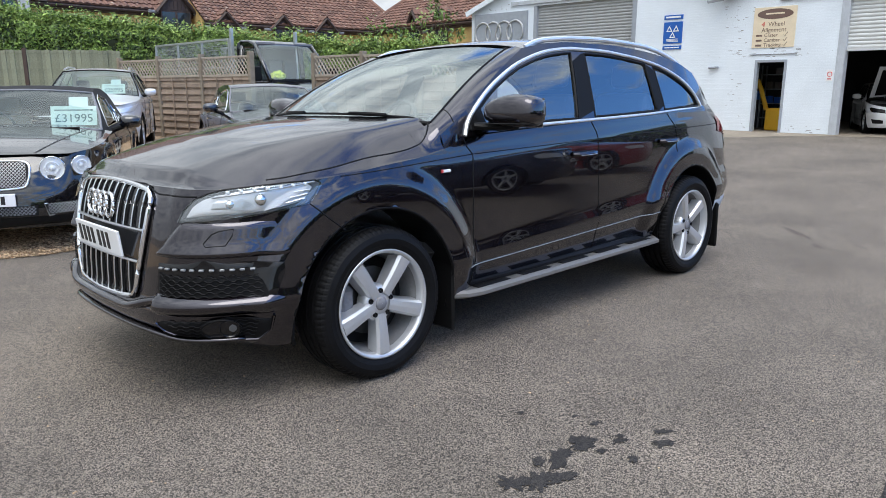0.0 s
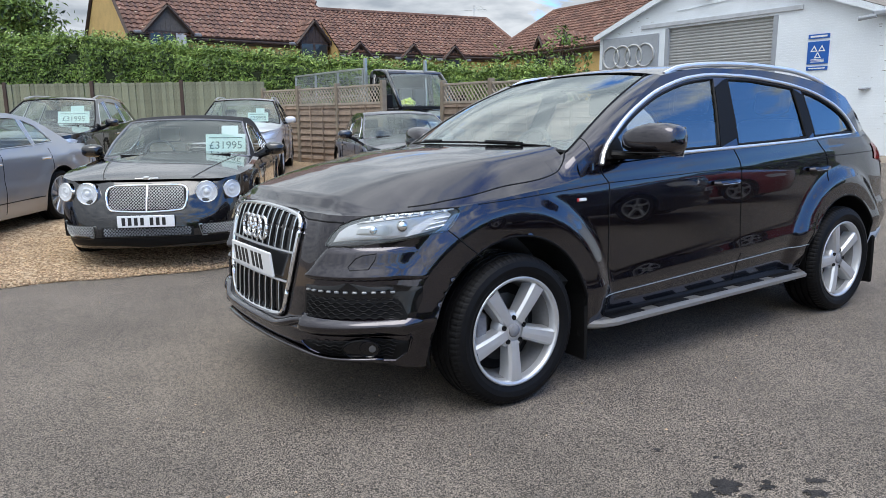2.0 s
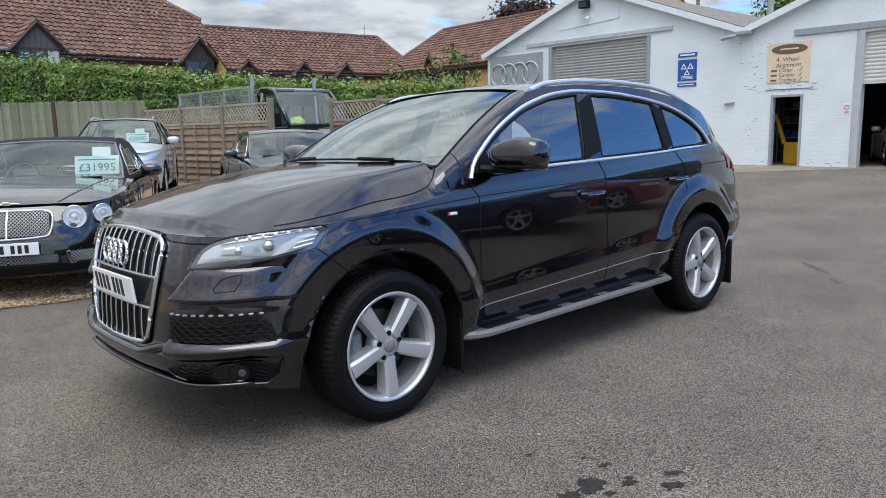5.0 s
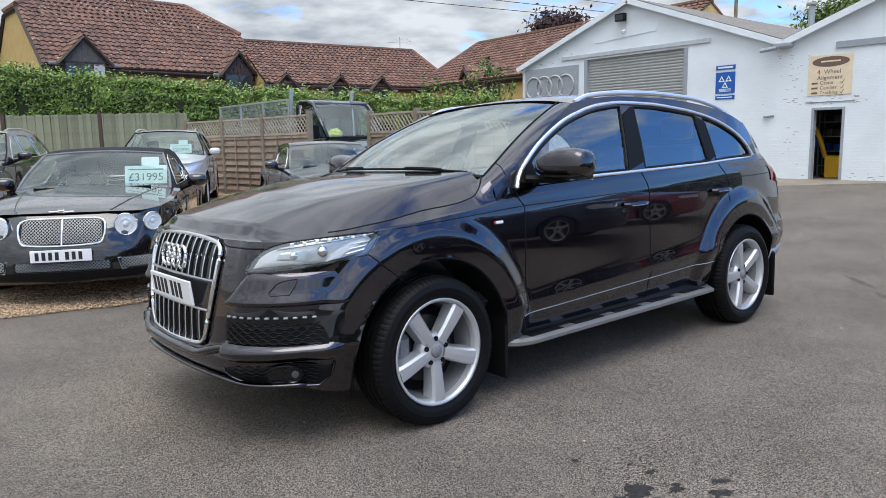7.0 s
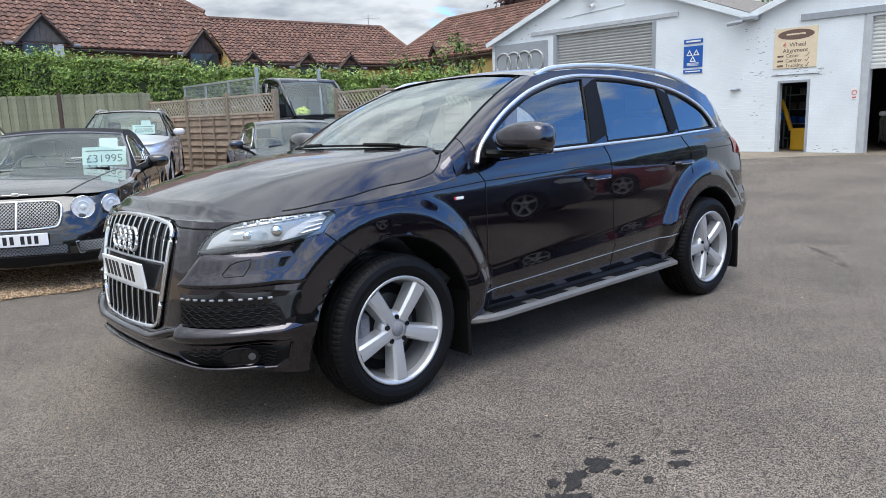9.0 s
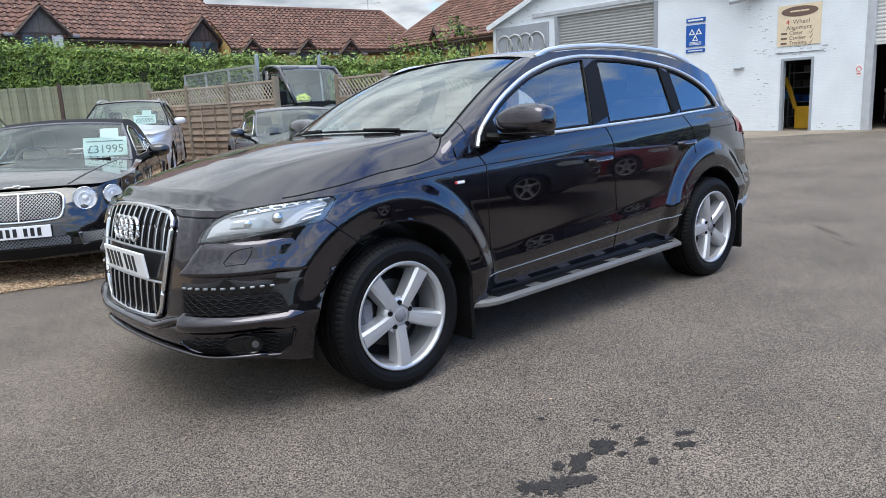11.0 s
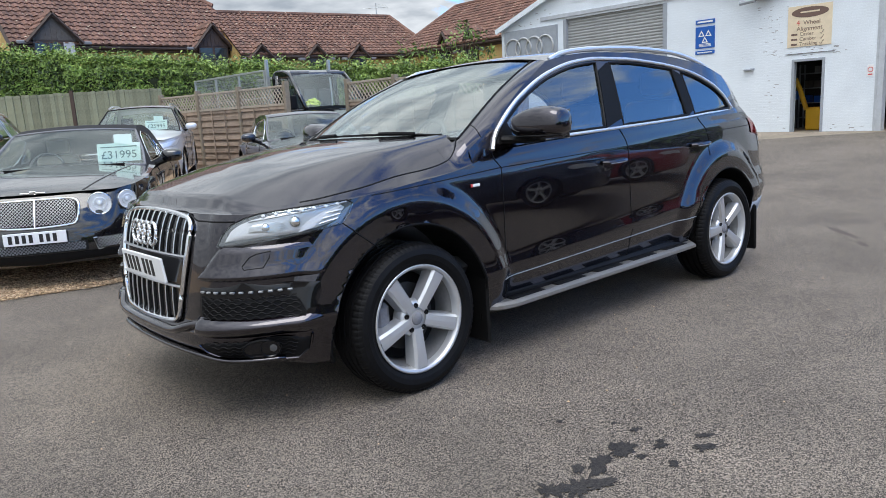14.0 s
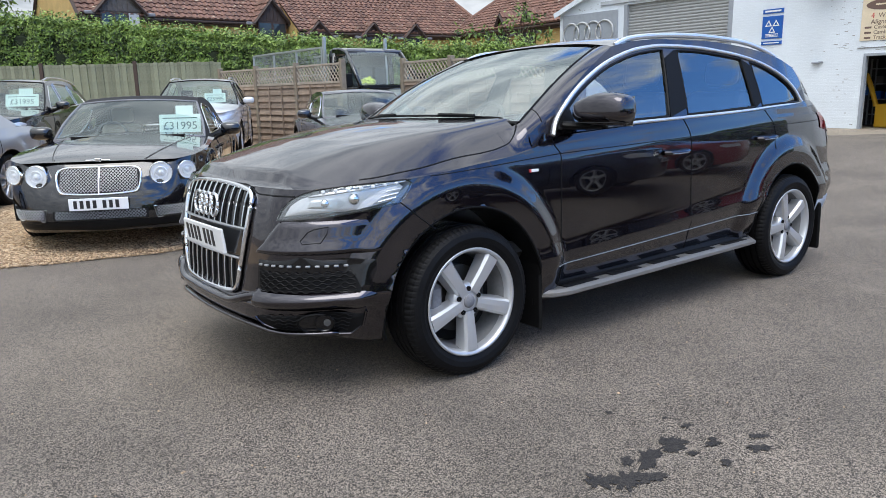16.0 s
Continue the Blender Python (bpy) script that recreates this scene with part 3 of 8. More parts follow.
for ya, za, yb, zb in ((17.4, 4.29, 12.1, 6.2), (12.1, 6.2, 6.6, 4.15), (6.6, 4.15, 1.2, 6.2), (1.2, 6.2, -4.35, 4.09)):
    shaped("roof_sheet", *slope_sheet(ya, za, yb, zb), M["roof_sheet"], garage)
    d = Vector((0, yb - ya, zb - za)).normalized()
    nrm = Vector((0, -d.z, d.y)) if d.y > 0 else Vector((0, d.z, -d.y))
    bm = bmesh.new()
    for x0, x1, lo, hi in ((WALL - 0.22, WALL - 0.16, -0.13, 0.05), (WALL - 0.16, WALL - 0.002, -0.05, 0.03)):
        corner = []
        for p in (Vector((0, ya, za)), Vector((0, yb, zb))):
            for off in (lo, hi):
                for x in (x0, x1):
                    corner.append(bm.verts.new((x, p.y + nrm.y * off, p.z + nrm.z * off)))
        for q in ((0, 1, 3, 2), (4, 6, 7, 5), (0, 4, 5, 1), (2, 3, 7, 6), (0, 2, 6, 4), (1, 5, 7, 3)):
            bm.faces.new([corner[k] for k in q])
    bmesh.ops.recalc_face_normals(bm, faces=bm.faces)
    part("barge_board", bm, M["wall_white"], garage)


def shutter(y0, y1, z0, z1, mat, x, name="roller_shutter", label=""):
    """A roller shutter of curved steel laths."""
    ob = new(name)
    ob.parent = garage
    ob["label"] = label
    pitch = 0.1
    prof = [(0.0, 0.0), (-0.018, 0.02), (-0.024, 0.05), (-0.018, 0.08), (0.0, 0.1)]
    verts = [(px, 0 if k == 0 else y1 - y0, pz) for k in (0, 1) for px, pz in prof]
    me = bpy.data.meshes.new("lath")
    me.from_pydata(verts, [], [(i, i + 1, i + 6, i + 5) for i in range(4)])
    me.update()
    me.materials.append(mat)
    z = z0
    while z < z1:
        s = piece("lath", me, mat, ob)
        s.location = (x, y0, z)
        z += pitch
    return ob


shutter(9.95, 13.95, BASE + 0.02, 4.4, M["shutter"], WALL + 0.12, label="closed grey steel roller shutter")
shutter(-1.25, 3.375, 2.45, 3.8, M["shutter_light"], WALL + 0.12, label="pale roller shutter half raised")
part("bottom_rail", box_bm((WALL + 0.08, -1.25, 2.4), (WALL + 0.16, 3.375, 2.46)), M["shutter_light"], garage)
for y0, y1 in ((9.79, 9.95), (13.95, 14.09)):
    part("guide", box_bm((WALL - 0.015, y0, BASE), (WALL + 0.2, y1, 4.35), 0.005), M["grey_paint"], garage)
part("guide", box_bm((WALL - 0.02, 3.375, BASE), (WALL + 0.25, 3.52, 3.75), 0.005), M["pale_grey"], garage)
part("guide", box_bm((WALL - 0.012, 3.523, BASE), (WALL + 0.0, 3.58, 3.9), 0.004), M["pale_grey"], garage)
part("guide", box_bm((WALL - 0.02, -1.4, BASE), (WALL + 0.25, -1.25, 3.75), 0.005), M["grey_paint"], garage)
part("lintel", box_bm((WALL - 0.06, 9.0, 4.42), (WALL + 0.05, 15.16, 4.56), 0.01), M["pale_grey"], garage)
part("lintel", box_bm((WALL - 0.05, -2.6, 3.82), (WALL + 0.05, 5.2, 4.0), 0.01), M["grey_paint"], garage)
for y0, y1, z0, z1 in ((4.86, 4.93, BASE, 2.22), (5.69, 5.76, BASE, 2.22), (4.93, 5.69, 2.15, 2.22)):
    part("door_frame", box_bm((WALL - 0.03, y0, z0), (WALL + 0.12, y1, z1), 0.005), M["grey_paint"], garage)
part("door_hood", box_bm((WALL - 0.03, 4.62, 2.368), (WALL + 0.01, 5.95, 2.384), 0.004), M["lead"], garage)
part("downpipe_head", box_bm((WALL - 0.32, 6.35, 3.98), (WALL - 0.02, 6.85, 4.12), 0.03), M["grey_paint"], garage)
part("gutter", tube_bm([(WALL - 0.28, 6.75, 3.98), (WALL - 0.34, 7.2, 3.93)], 0.06), M["grey_paint"], garage)
part("flue", tube_bm([(WALL + 1.2, 6.45, 4.1), (WALL + 1.2, 6.45, 5.25)], 0.09, 12), M["galv"], garage)
part("flue_cap", tube_bm([(WALL + 1.2, 6.45, 5.3), (WALL + 1.2, 6.45, 5.36)], 0.16, 12), M["galv"], garage)
# worn patches where paint has gone from the brickwork
for k in range(110):
    y, z = random.choice([(random.gauss(6.35, 0.16), random.uniform(0.4, 3.9)), (random.gauss(15.6, 0.5), random.uniform(4.3, 4.8)), (random.gauss(5.3, 0.8), random.uniform(2.3, 2.55)), (random.gauss(6.2, 0.4), random.uniform(2.9, 3.8)), (random.uniform(3.7, 6), random.uniform(0.2, 0.4))])
    if z > roof_line(y) - 0.3 or (4.86 - 0.1 < y < 5.76 + 0.1 and z < 2.3) or y < 3.65:
        continue
    w, h = random.uniform(0.015, 0.13), random.uniform(0.006, 0.018)
    part("bare_patch", box_bm((WALL - 0.003, y, z), (WALL + 0.01, y + w, z + h)), M["bare"], garage)
# cable and small fixtures on the first gable
part("wall_cable", tube_bm([(WALL - 0.02, 13.6, 5.0), (WALL - 0.02, 13.6, 4.9), (WALL - 0.02, 11.0, 5.05), (WALL - 0.02, 11.0, 5.45)], 0.012, 6), M["wall_white"], garage)
part("wall_cable", tube_bm([(WALL - 0.02, 10.0, 5.5), (WALL - 0.02, 10.05, 5.35)], 0.012, 6), M["lead"], garage)
part("outside_tap", box_bm((WALL - 0.08, 6.85, 2.02), (WALL, 6.98, 2.07), 0.01), M["grey_paint"], garage)

flood = thing("floodlight", "black floodlight on the workshop gable", "lamp")
part("housing", box_bm((WALL - 0.28, 12.15, 5.5), (WALL - 0.1, 12.55, 5.76), 0.02, m=None), M["black"], flood)
part("lens", box_bm((WALL - 0.285, 12.19, 5.53), (WALL - 0.281, 12.51, 5.7)), M["window"], flood)
part("bracket", tube_bm([(WALL - 0.12, 12.35, 5.74), (WALL, 12.35, 5.8)], 0.02), M["black"], flood)
camera_box = thing("security_camera", "small white security camera on the gable", "camera")
part("body", tube_bm([(WALL - 0.2, 12.3, 5.12), (WALL, 12.3, 5.2)], 0.06, 10), M["white"], camera_box)
bell = thing("wall_lamp", "small grey wall lamp beside the shutter", "lamp")
part("housing", box_bm((WALL - 0.12, 6.95, 2.0), (WALL, 7.15, 2.06), 0.02), M["grey_paint"], bell)


def on_wall(y, z, off=0.012):
    """Puts things drawn in x (to the right) and y (up) on to the front wall."""
    return Matrix(((0, 0, -1, WALL - off), (-1, 0, 0, y), (0, 1, 0, z), (0, 0, 0, 1)))


def board(name, label, y0, y1, z0, z1, mat, thick=0.03):
    ob = thing(name, label, "sign")
    part("board", box_bm((WALL - thick, y1, z0), (WALL - 0.001, y0, z1), 0.004), mat, ob)
    return ob


rings_sign = board("showroom_sign", "grey sign board with four chrome rings", 17.03, 14.35, 2.9, 4.22, M["grey_paint"], 0.08)
for k in range(4):
    c = (WALL - 0.1, 16.55 - k * 0.55, 3.5)
    ring = [(c[0], c[1] + 0.4 * math.cos(a), c[2] + 0.4 * math.sin(a)) for a in np.linspace(0, 2 * math.pi, 40, endpoint=False)]
    part("ring", tube_bm(ring, 0.036, 8, closed=True), M["satin"], rings_sign)
mot = board("test_station_sign", "blue test station sign with three white triangles", 8.77, 8.13, 2.8, 3.45, M["blue_sign"])


def tri_ring(cy, cz, r, inv=1):
    bm = bmesh.new()
    outer, inner = [], []
    for k in range(3):
        a = math.pi / 2 + k * 2 * math.pi / 3
        outer.append(bm.verts.new((WALL - 0.034, cy - r * math.cos(a), cz + inv * r * math.sin(a))))
        inner.append(bm.verts.new((WALL - 0.034, cy - 0.52 * r * math.cos(a), cz + inv * 0.52 * r * math.sin(a))))
    for k in range(3):
        bm.faces.new((outer[k - 1], outer[k], inner[k], inner[k - 1]))
    return bm


for cy, cz in ((8.45 + 0.115, 3.22), (8.45 - 0.115, 3.22), (8.45, 3.03)):
    part("triangle", tri_ring(cy, cz, 0.125), M["white"], mot)
for k in range(3):
    part("bar", box_bm((WALL - 0.034, 8.25, 2.92 - k * 0.035), (WALL - 0.03, 8.65, 2.937 - k * 0.035)), M["white"], mot)
for z0, z1, lbl in ((3.53, 3.66, "small blue strip sign with white bars"), (2.62, 2.73, "small blue strip sign with white bars below")):
    s = board("strip_sign", lbl, 8.77, 8.13, z0, z1, M["blue_sign"])
    part("bar", box_bm((WALL - 0.034, 8.2, z0 + 0.04), (WALL - 0.03, 8.7, z1 - 0.04)), M["white"], s)
align = board("alignment_sign", "cream wheel alignment sign with brown oval and ticks", 5.91, 4.72, 2.56, 3.67, M["cream"], 0.025)
oval = bmesh.new()
bmesh.ops.create_circle(oval, cap_ends=True, segments=40, radius=1)
for v in oval.verts:
    v.co = Vector((WALL - 0.029, 5.31 - 0.5 * v.co.x, 3.48 + 0.14 * v.co.y))
part("oval", oval, M["brown_ink"], align)
part("bar", box_bm((WALL - 0.033, 5.05, 3.47), (WALL - 0.029, 5.57, 3.51)), M["cream"], align)
text_part("letters", "4", 0.2, M["red_ink"], align, on_wall(5.62, 3.2, 0.028))
text_part("letters", "Wheel", 0.17, M["brown_ink"], align, on_wall(5.25, 3.2, 0.028))
text_part("letters", "Alignment", 0.17, M["brown_ink"], align, on_wall(5.31, 3.04, 0.028))
for k, word in enumerate(("Caster", "Camber", "Tracking")):
    z = 2.9 - k * 0.135
    text_part("letters", word, 0.14, M["brown_ink"], align, on_wall(5.57, z, 0.028), "LEFT")
    part("bullet", box_bm((WALL - 0.03, 5.63, z - 0.025), (WALL - 0.026, 5.8, z + 0.025)), M["brown_ink"], align)
    part("tick", tube_bm([(WALL - 0.028, 5.02, z), (WALL - 0.028, 4.99, z - 0.04), (WALL - 0.028, 4.92, z + 0.07)], 0.008, 4), M["brown_ink"], align)
nopass = board("no_entry_sign", "small white notice with a red ring", 3.78, 3.62, 1.62, 1.92, M["white"], 0.01)
part("ring", tube_bm([(WALL - 0.014, 3.7 + 0.06 * math.cos(a), 1.8 + 0.06 * math.sin(a)) for a in np.linspace(0, 2 * math.pi, 20, endpoint=False)], 0.008, 5, closed=True), M["red_ink"], nopass)
part("bar", box_bm((WALL - 0.013, 3.65, 1.66), (WALL - 0.01, 3.75, 1.69)), M["red_ink"], nopass)

apron = shaped("concrete_apron", *grid_shape([[(x, y, ground_z(x, y) + 0.006) for x in (19.0 - 4.0 * smoothstep(2.6, 6.8, y) + 0.15 * math.sin(y * 2.1), 19.2, WALL + 0.1)] for y in np.arange(2.6, 10.4, 0.35)]), M["concrete"])
tagged(apron, "worn pale concrete strip at the foot of the workshop", "pavement", kind="structure")

# inside the workshop
machine = thing("yellow_machine", "yellow workshop machine with a raised arm behind the door", "machine", m=pose(WALL + 0.9, 5.42, BASE + 0.012))
part("cabinet", box_bm((0, -0.3, 0.0), (0.5, 0.3, 0.66), 0.03), M["yellow"], machine)
part("arm", tube_bm([(0.2, 0.35, 0.6), (0.25, 0.6, 1.25), (0.25, 0.72, 1.5)], 0.07, 8), M["yellow"], machine)
part("column", box_bm((0.1, 0.72, 0), (0.28, 0.86, 1.7), 0.02), M["galv"], machine)
part("head", box_bm((0.05, 0.62, 0.9), (0.3, 0.82, 1.15), 0.03), M["blue_sign"], machine)

rack = thing("tool_rack", "dark steel rack of tools and boxes inside the workshop", "rack", m=pose(WALL + 2.2, 6.0, BASE + 0.012))
for x, y in ((0, -0.55), (0, 0.45), (0.35, -0.55), (0.35, 0.45)):
    part("post", box_bm((x, y, 0), (x + 0.04, y + 0.04, 1.95), 0.004), M["grey_paint"], rack)
for k, z in enumerate((0.3, 0.75, 1.2, 1.65)):
    part("shelf", box_bm((0, -0.55, z), (0.39, 0.49, z + 0.03), 0.003), M["grey_paint"], rack)
for k in range(11):
    z, y = (0.33, 0.78, 1.23, 1.68)[k % 4], -0.5 + 0.31 * (k // 4) + random.uniform(0, 0.06)
    tin = thing("storage_box", "small dusty storage box on the tool rack", "box", "boxes on the tool rack", m=pose(WALL + 2.25, 6.0 + y, BASE + 0.012 + z))
    h = random.uniform(0.12, 0.28)
    part("box", box_bm((0, 0, 0), (0.22, 0.2, h), 0.01), M[("leather", "lead", "grey_wood", "blue_sign")[k * 7 % 4]], tin)
    part("lid", box_bm((-0.008, -0.008, h), (0.228, 0.208, h + 0.018), 0.005), M["black"], tin)

# houses behind the hedge
def tile_roof(a, b, up, run, inset_l=0.0, inset_r=0.0, parent=None, name="roof_tiles", from_l=0.0, from_r=0.0):
    """Courses of lapped, waved roof tiles on a slope: eaves from a to b, up the vector up; the sides draw in by the insets at the top."""
    a, b, up = Vector(a), Vector(b), Vector(up)
    along = (b - a).normalized()
    length, slope = (b - a).length, up.length
    upd = up.normalized()
    nrm = along.cross(upd).normalized()
    if nrm.z < 0:
        nrm = -nrm
    courses = max(2, int(slope / 0.33))
    verts, faces = [], []
    for c in range(courses):
        v0, v1 = c * slope / courses, (c + 1.12) * slope / courses
        ends = []
        for q in (c / courses, min(1, (c + 1.12) / courses)):
            ends.append((inset_l * max(0, (q - from_l) / (1 - from_l)), length - inset_r * max(0, (q - from_r) / (1 - from_r))))
        lo, hi = ends[0]
        count = max(1, int((hi - lo) / 0.29))
        for k in range(count):
            tilt, dz = random.uniform(0.0, 0.012), random.uniform(-0.006, 0.006)
            o = len(verts)
            for v, lift, (lo, hi) in ((v0, 0.06 + tilt, ends[0]), (v1, 0.012, ends[1])):
                for j, wave in enumerate((0.0, 0.045, 0.05, 0.008, 0.0)):
                    verts.append(a + along * (lo + (hi - lo) * (k + j / 4) / count) + upd * v + nrm * (lift + wave + dz))
            for j in range(4):
                faces.append((o + j, o + j + 1, o + j + 6, o + j + 5))
            # front lip of the tile
            o2 = len(verts)
            for j, wave in enumerate((0.0, 0.045, 0.05, 0.008, 0.0)):
                verts.append(a + along * (ends[0][0] + (ends[0][1] - ends[0][0]) * (k + j / 4) / count) + upd * v0 + nrm * 0.0)
            for j in range(4):
                faces.append((o2 + j, o2 + j + 1, o + j + 1, o + j))
    ob = shaped(name, verts, faces, M["tile"], parent)
    ob["kind"] = "stuff"
    return ob


def slab(verts, mat, parent, name, thick=0.12):
    """A flat polygon with thickness below it."""
    vs = [Vector(v) for v in verts]
    n = (vs[1] - vs[0]).cross(vs[2] - vs[0]).normalized() * thick
    k = len(vs)
    faces = [list(range(k)), list(range(2 * k - 1, k - 1, -1))] + [(i, (i + 1) % k, k + (i + 1) % k, k + i) for i in range(k)]
    return shaped(name, vs + [v - n for v in vs], faces, mat, parent)


def dormer(house, pos, right, width, height, face_mat, panes=3, deep=2.6):
    """A gabled dormer: boarded face, bargeboards, little tiled slopes, lead valleys and a window below."""
    p, r = Vector(pos), Vector(right).normalized()
    out = Vector((r.y, -r.x, 0))
    w = width / 2
    top = p + Vector((0, 0, height))
    back = -out * deep
    bm = bmesh.new()
    f = [bm.verts.new(v) for v in (p - r * w, p + r * w, top)]
    bm.faces.new(f)
    dorm = part("dormer", bm, face_mat, house)
    nb = 9
    for k in range(nb):
        u = -w + (k + 0.5) * 2 * w / nb
        h = height * (1 - abs(u) / w)
        if h < 0.12:
            continue
        q = p + r * u + out * 0.01
        d = 0.9 * w / nb
        part("cladding_board", box_bm((-d, -0.012, 0.02), (d, 0.0, h - 0.03), m=Matrix.Translation(q) @ Matrix((( r.x, -out.x, 0, 0), (r.y, -out.y, 0, 0), (0, 0, 1, 0), (0, 0, 0, 1)))), face_mat, dorm)
    for s in (-1, 1):
        e = p + r * s * (w + 0.14) + out * 0.15 - Vector((0, 0, 0.12 * height / w))
        t = top + out * 0.15 + Vector((0, 0, 0.06))
        part("barge", tube_bm([e, t], 0.075, 4), M["brown_wood"], dorm)
        a, b2 = (e, e + back) if s < 0 else (e + back, e)
        tile_roof(a + Vector((0, 0, 0.04)), b2 + Vector((0, 0, 0.04)), (t - e) + Vector((0, 0, 0.05)), 1, 0, 0, dorm, "dormer_tiles")
        part("lead_valley", box_bm((-0.25, -0.06, -0.05), (0.25, 0.06, 0.1), 0.04, m=Matrix.Translation(e + r * s * 0.12 - out * 0.1) @ Matrix(((r.x, -out.x, 0, 0), (r.y, -out.y, 0, 0), (0, 0, 1, 0), (0, 0, 0, 1)))), M["lead"], dorm)
    frame_m = Matrix(((r.x, -out.x, 0, p.x), (r.y, -out.y, 0, p.y), (0, 0, 1, p.z), (0, 0, 0, 1)))
    win = part("window", box_bm((-w * 0.86, -0.02, -0.95), (w * 0.86, 0.1, 0.0), m=frame_m), M["brown_wood"], dorm)
    ww = 1.72 * w / panes
    for k in range(panes):
        x0 = -w * 0.86 + k * ww
        part("pane", box_bm((x0 + 0.06, -0.03, -0.88), (x0 + ww - 0.06, -0.022, -0.07), m=frame_m), M["curtain"] if (k + panes) % 4 == 1 else M["window"], win)
    return dorm


def house_row(name, label, a, b, depth, eave, ridge, hip_l=0.0, hip_r=0.0, cut_l=0.0, cut_r=0.0):
    """A house whose front runs from a to b (plan), with a tiled roof; hips draw in the ridge, starting at the cut (0 at the eaves)."""
    ob = thing(name, label, "house")
    a, b = Vector((*a, 0)), Vector((*b, 0))
    r = (b - a).normalized()
    back = Vector((-r.y, r.x, 0)) * depth
    z0, ze, zr = Vector((0, 0, 0)), Vector((0, 0, eave)), Vector((0, 0, ridge))
    mid = back / 2
    slab([a + z0, b + z0, b + ze, a + ze], M["brick_yellow"], ob, "front_wall", 0.25)
    for p, s, cut, hip in ((a, -1, cut_l, hip_l), (b, 1, cut_r, hip_r)):
        c = cut if hip else 0.97
        vs = [p + z0, p + back + z0, p + back + ze, p + back - mid * c + ze + (zr - ze) * c, p + mid * c + ze + (zr - ze) * c, p + ze]
        slab(vs if s < 0 else vs[::-1], M["brick_yellow"], ob, "end_wall", 0.25)
    over = Vector((r.y, -r.x, 0)) * 0.4
    e0 = a + ze + over - Vector((0, 0, 0.12)) - r * 0.3
    e1 = b + ze + over - Vector((0, 0, 0.12)) + r * 0.3
    upv = (a + mid + zr - r * 0.3) - e0
    tile_roof(e0, e1, upv, 1, hip_l, hip_r, ob, from_l=cut_l, from_r=cut_r)
    dn = Vector((0, 0, -0.05))
    slab([e0 + dn, e1 + dn, e1 + dn + upv * cut_r, e1 + dn + upv - r * hip_r, e0 + dn + upv + r * hip_l, e0 + dn + upv * cut_l], M["brown_wood"], ob, "roof_deck", 0.06)
    g0, g1 = a + back + ze - over - r * 0.3, b + back + ze - over + r * 0.3
    slab([g1, g0, a + mid + zr - r * 0.3 + r * hip_l, b + mid + zr + r * 0.3 - r * hip_r], M["tile"], ob, "back_slope", 0.08)
    for hip, cut, p, s in ((hip_l, cut_l, a, -1), (hip_r, cut_r, b, 1)):
        side0 = p + r * s * 0.3
        f = side0 + over + ze - Vector((0, 0, 0.12)) + upv * cut
        k = side0 + back - over + ze - Vector((0, 0, 0.12)) + (upv - 2 * Vector((upv.x, upv.y, 0))) * cut
        top = p + mid + zr - r * s * (hip - 0.3) if hip else None
        if hip:
            c0, c1 = (k, f) if s < 0 else (f, k)
            half = (c1 - c0).length / 2
            tile_roof(c0, c1, top - (c0 + c1) / 2, 1, half, half, ob)
            for e in (f, k):
                part("hip_tiles", tube_bm([e + Vector((0, 0, 0.08)), top + Vector((0, 0, 0.05))], 0.14, 8), M["tile"], ob)
        verge = [side0 + over + ze - Vector((0, 0, 0.2)), f - Vector((0, 0, 0.08))]
        if cut > 0.05:
            part("verge_board", tube_bm(verge, 0.1, 4), M["brown_wood"], ob)
            part("verge_board", tube_bm([f - Vector((0, 0, 0.08)), k - Vector((0, 0, 0.08))], 0.1, 4), M["brown_wood"], ob)
            part("verge_board", tube_bm([k - Vector((0, 0, 0.08)), side0 + back - over + ze - Vector((0, 0, 0.2))], 0.1, 4), M["brown_wood"], ob)
    part("ridge_tiles", tube_bm([a + mid + zr + Vector((0, 0, 0.05)) + r * (hip_l - 0.3), b + mid + zr + Vector((0, 0, 0.05)) - r * (hip_r - 0.3)], 0.13, 8), M["tile"], ob)
    part("gutter", tube_bm([e0 + Vector((0, 0, -0.1)) - over * 0.1, e1 + Vector((0, 0, -0.1)) - over * 0.1], 0.07, 6), M["brown_wood"], ob)
    part("fascia", tube_bm([e0 + Vector((0, 0, -0.18)) - over * 0.5, e1 + Vector((0, 0, -0.18)) - over * 0.5], 0.1, 4), M["brown_wood"], ob)
    return ob


left_house = house_row("house", "buff brick house with brown pantile roof and boarded dormers", (5.0, 31.35), (14.9, 31.8), 8.6, 5.1, 8.85, hip_l=1.2, hip_r=2.2, cut_l=0.74, cut_r=0.6)
dormer(left_house, (6.4, 31.0, 5.15), (1, 0.045, 0), 1.95, 1.02, M["grey_wood"])
dormer(left_house, (13.55, 31.25, 5.0), (1, 0.045, 0), 1.75, 0.98, M["brown_wood"], 2)
part("downpipe", tube_bm([(8.1, 31.2, 4.9), (8.1, 31.2, 3)], 0.05), M["brown_wood"], left_house)
part("wall_vent", box_bm((4.62, 35.2, 6.5), (4.85, 35.5, 7.0), 0.03), M["grey_wood"], left_house)
mid_house = house_row("house", "low buff brick terrace with brown pantile roof", (14.6, 30.1), (25.2, 28.75), 8.0, 4.6, 7.0, hip_r=0.4)
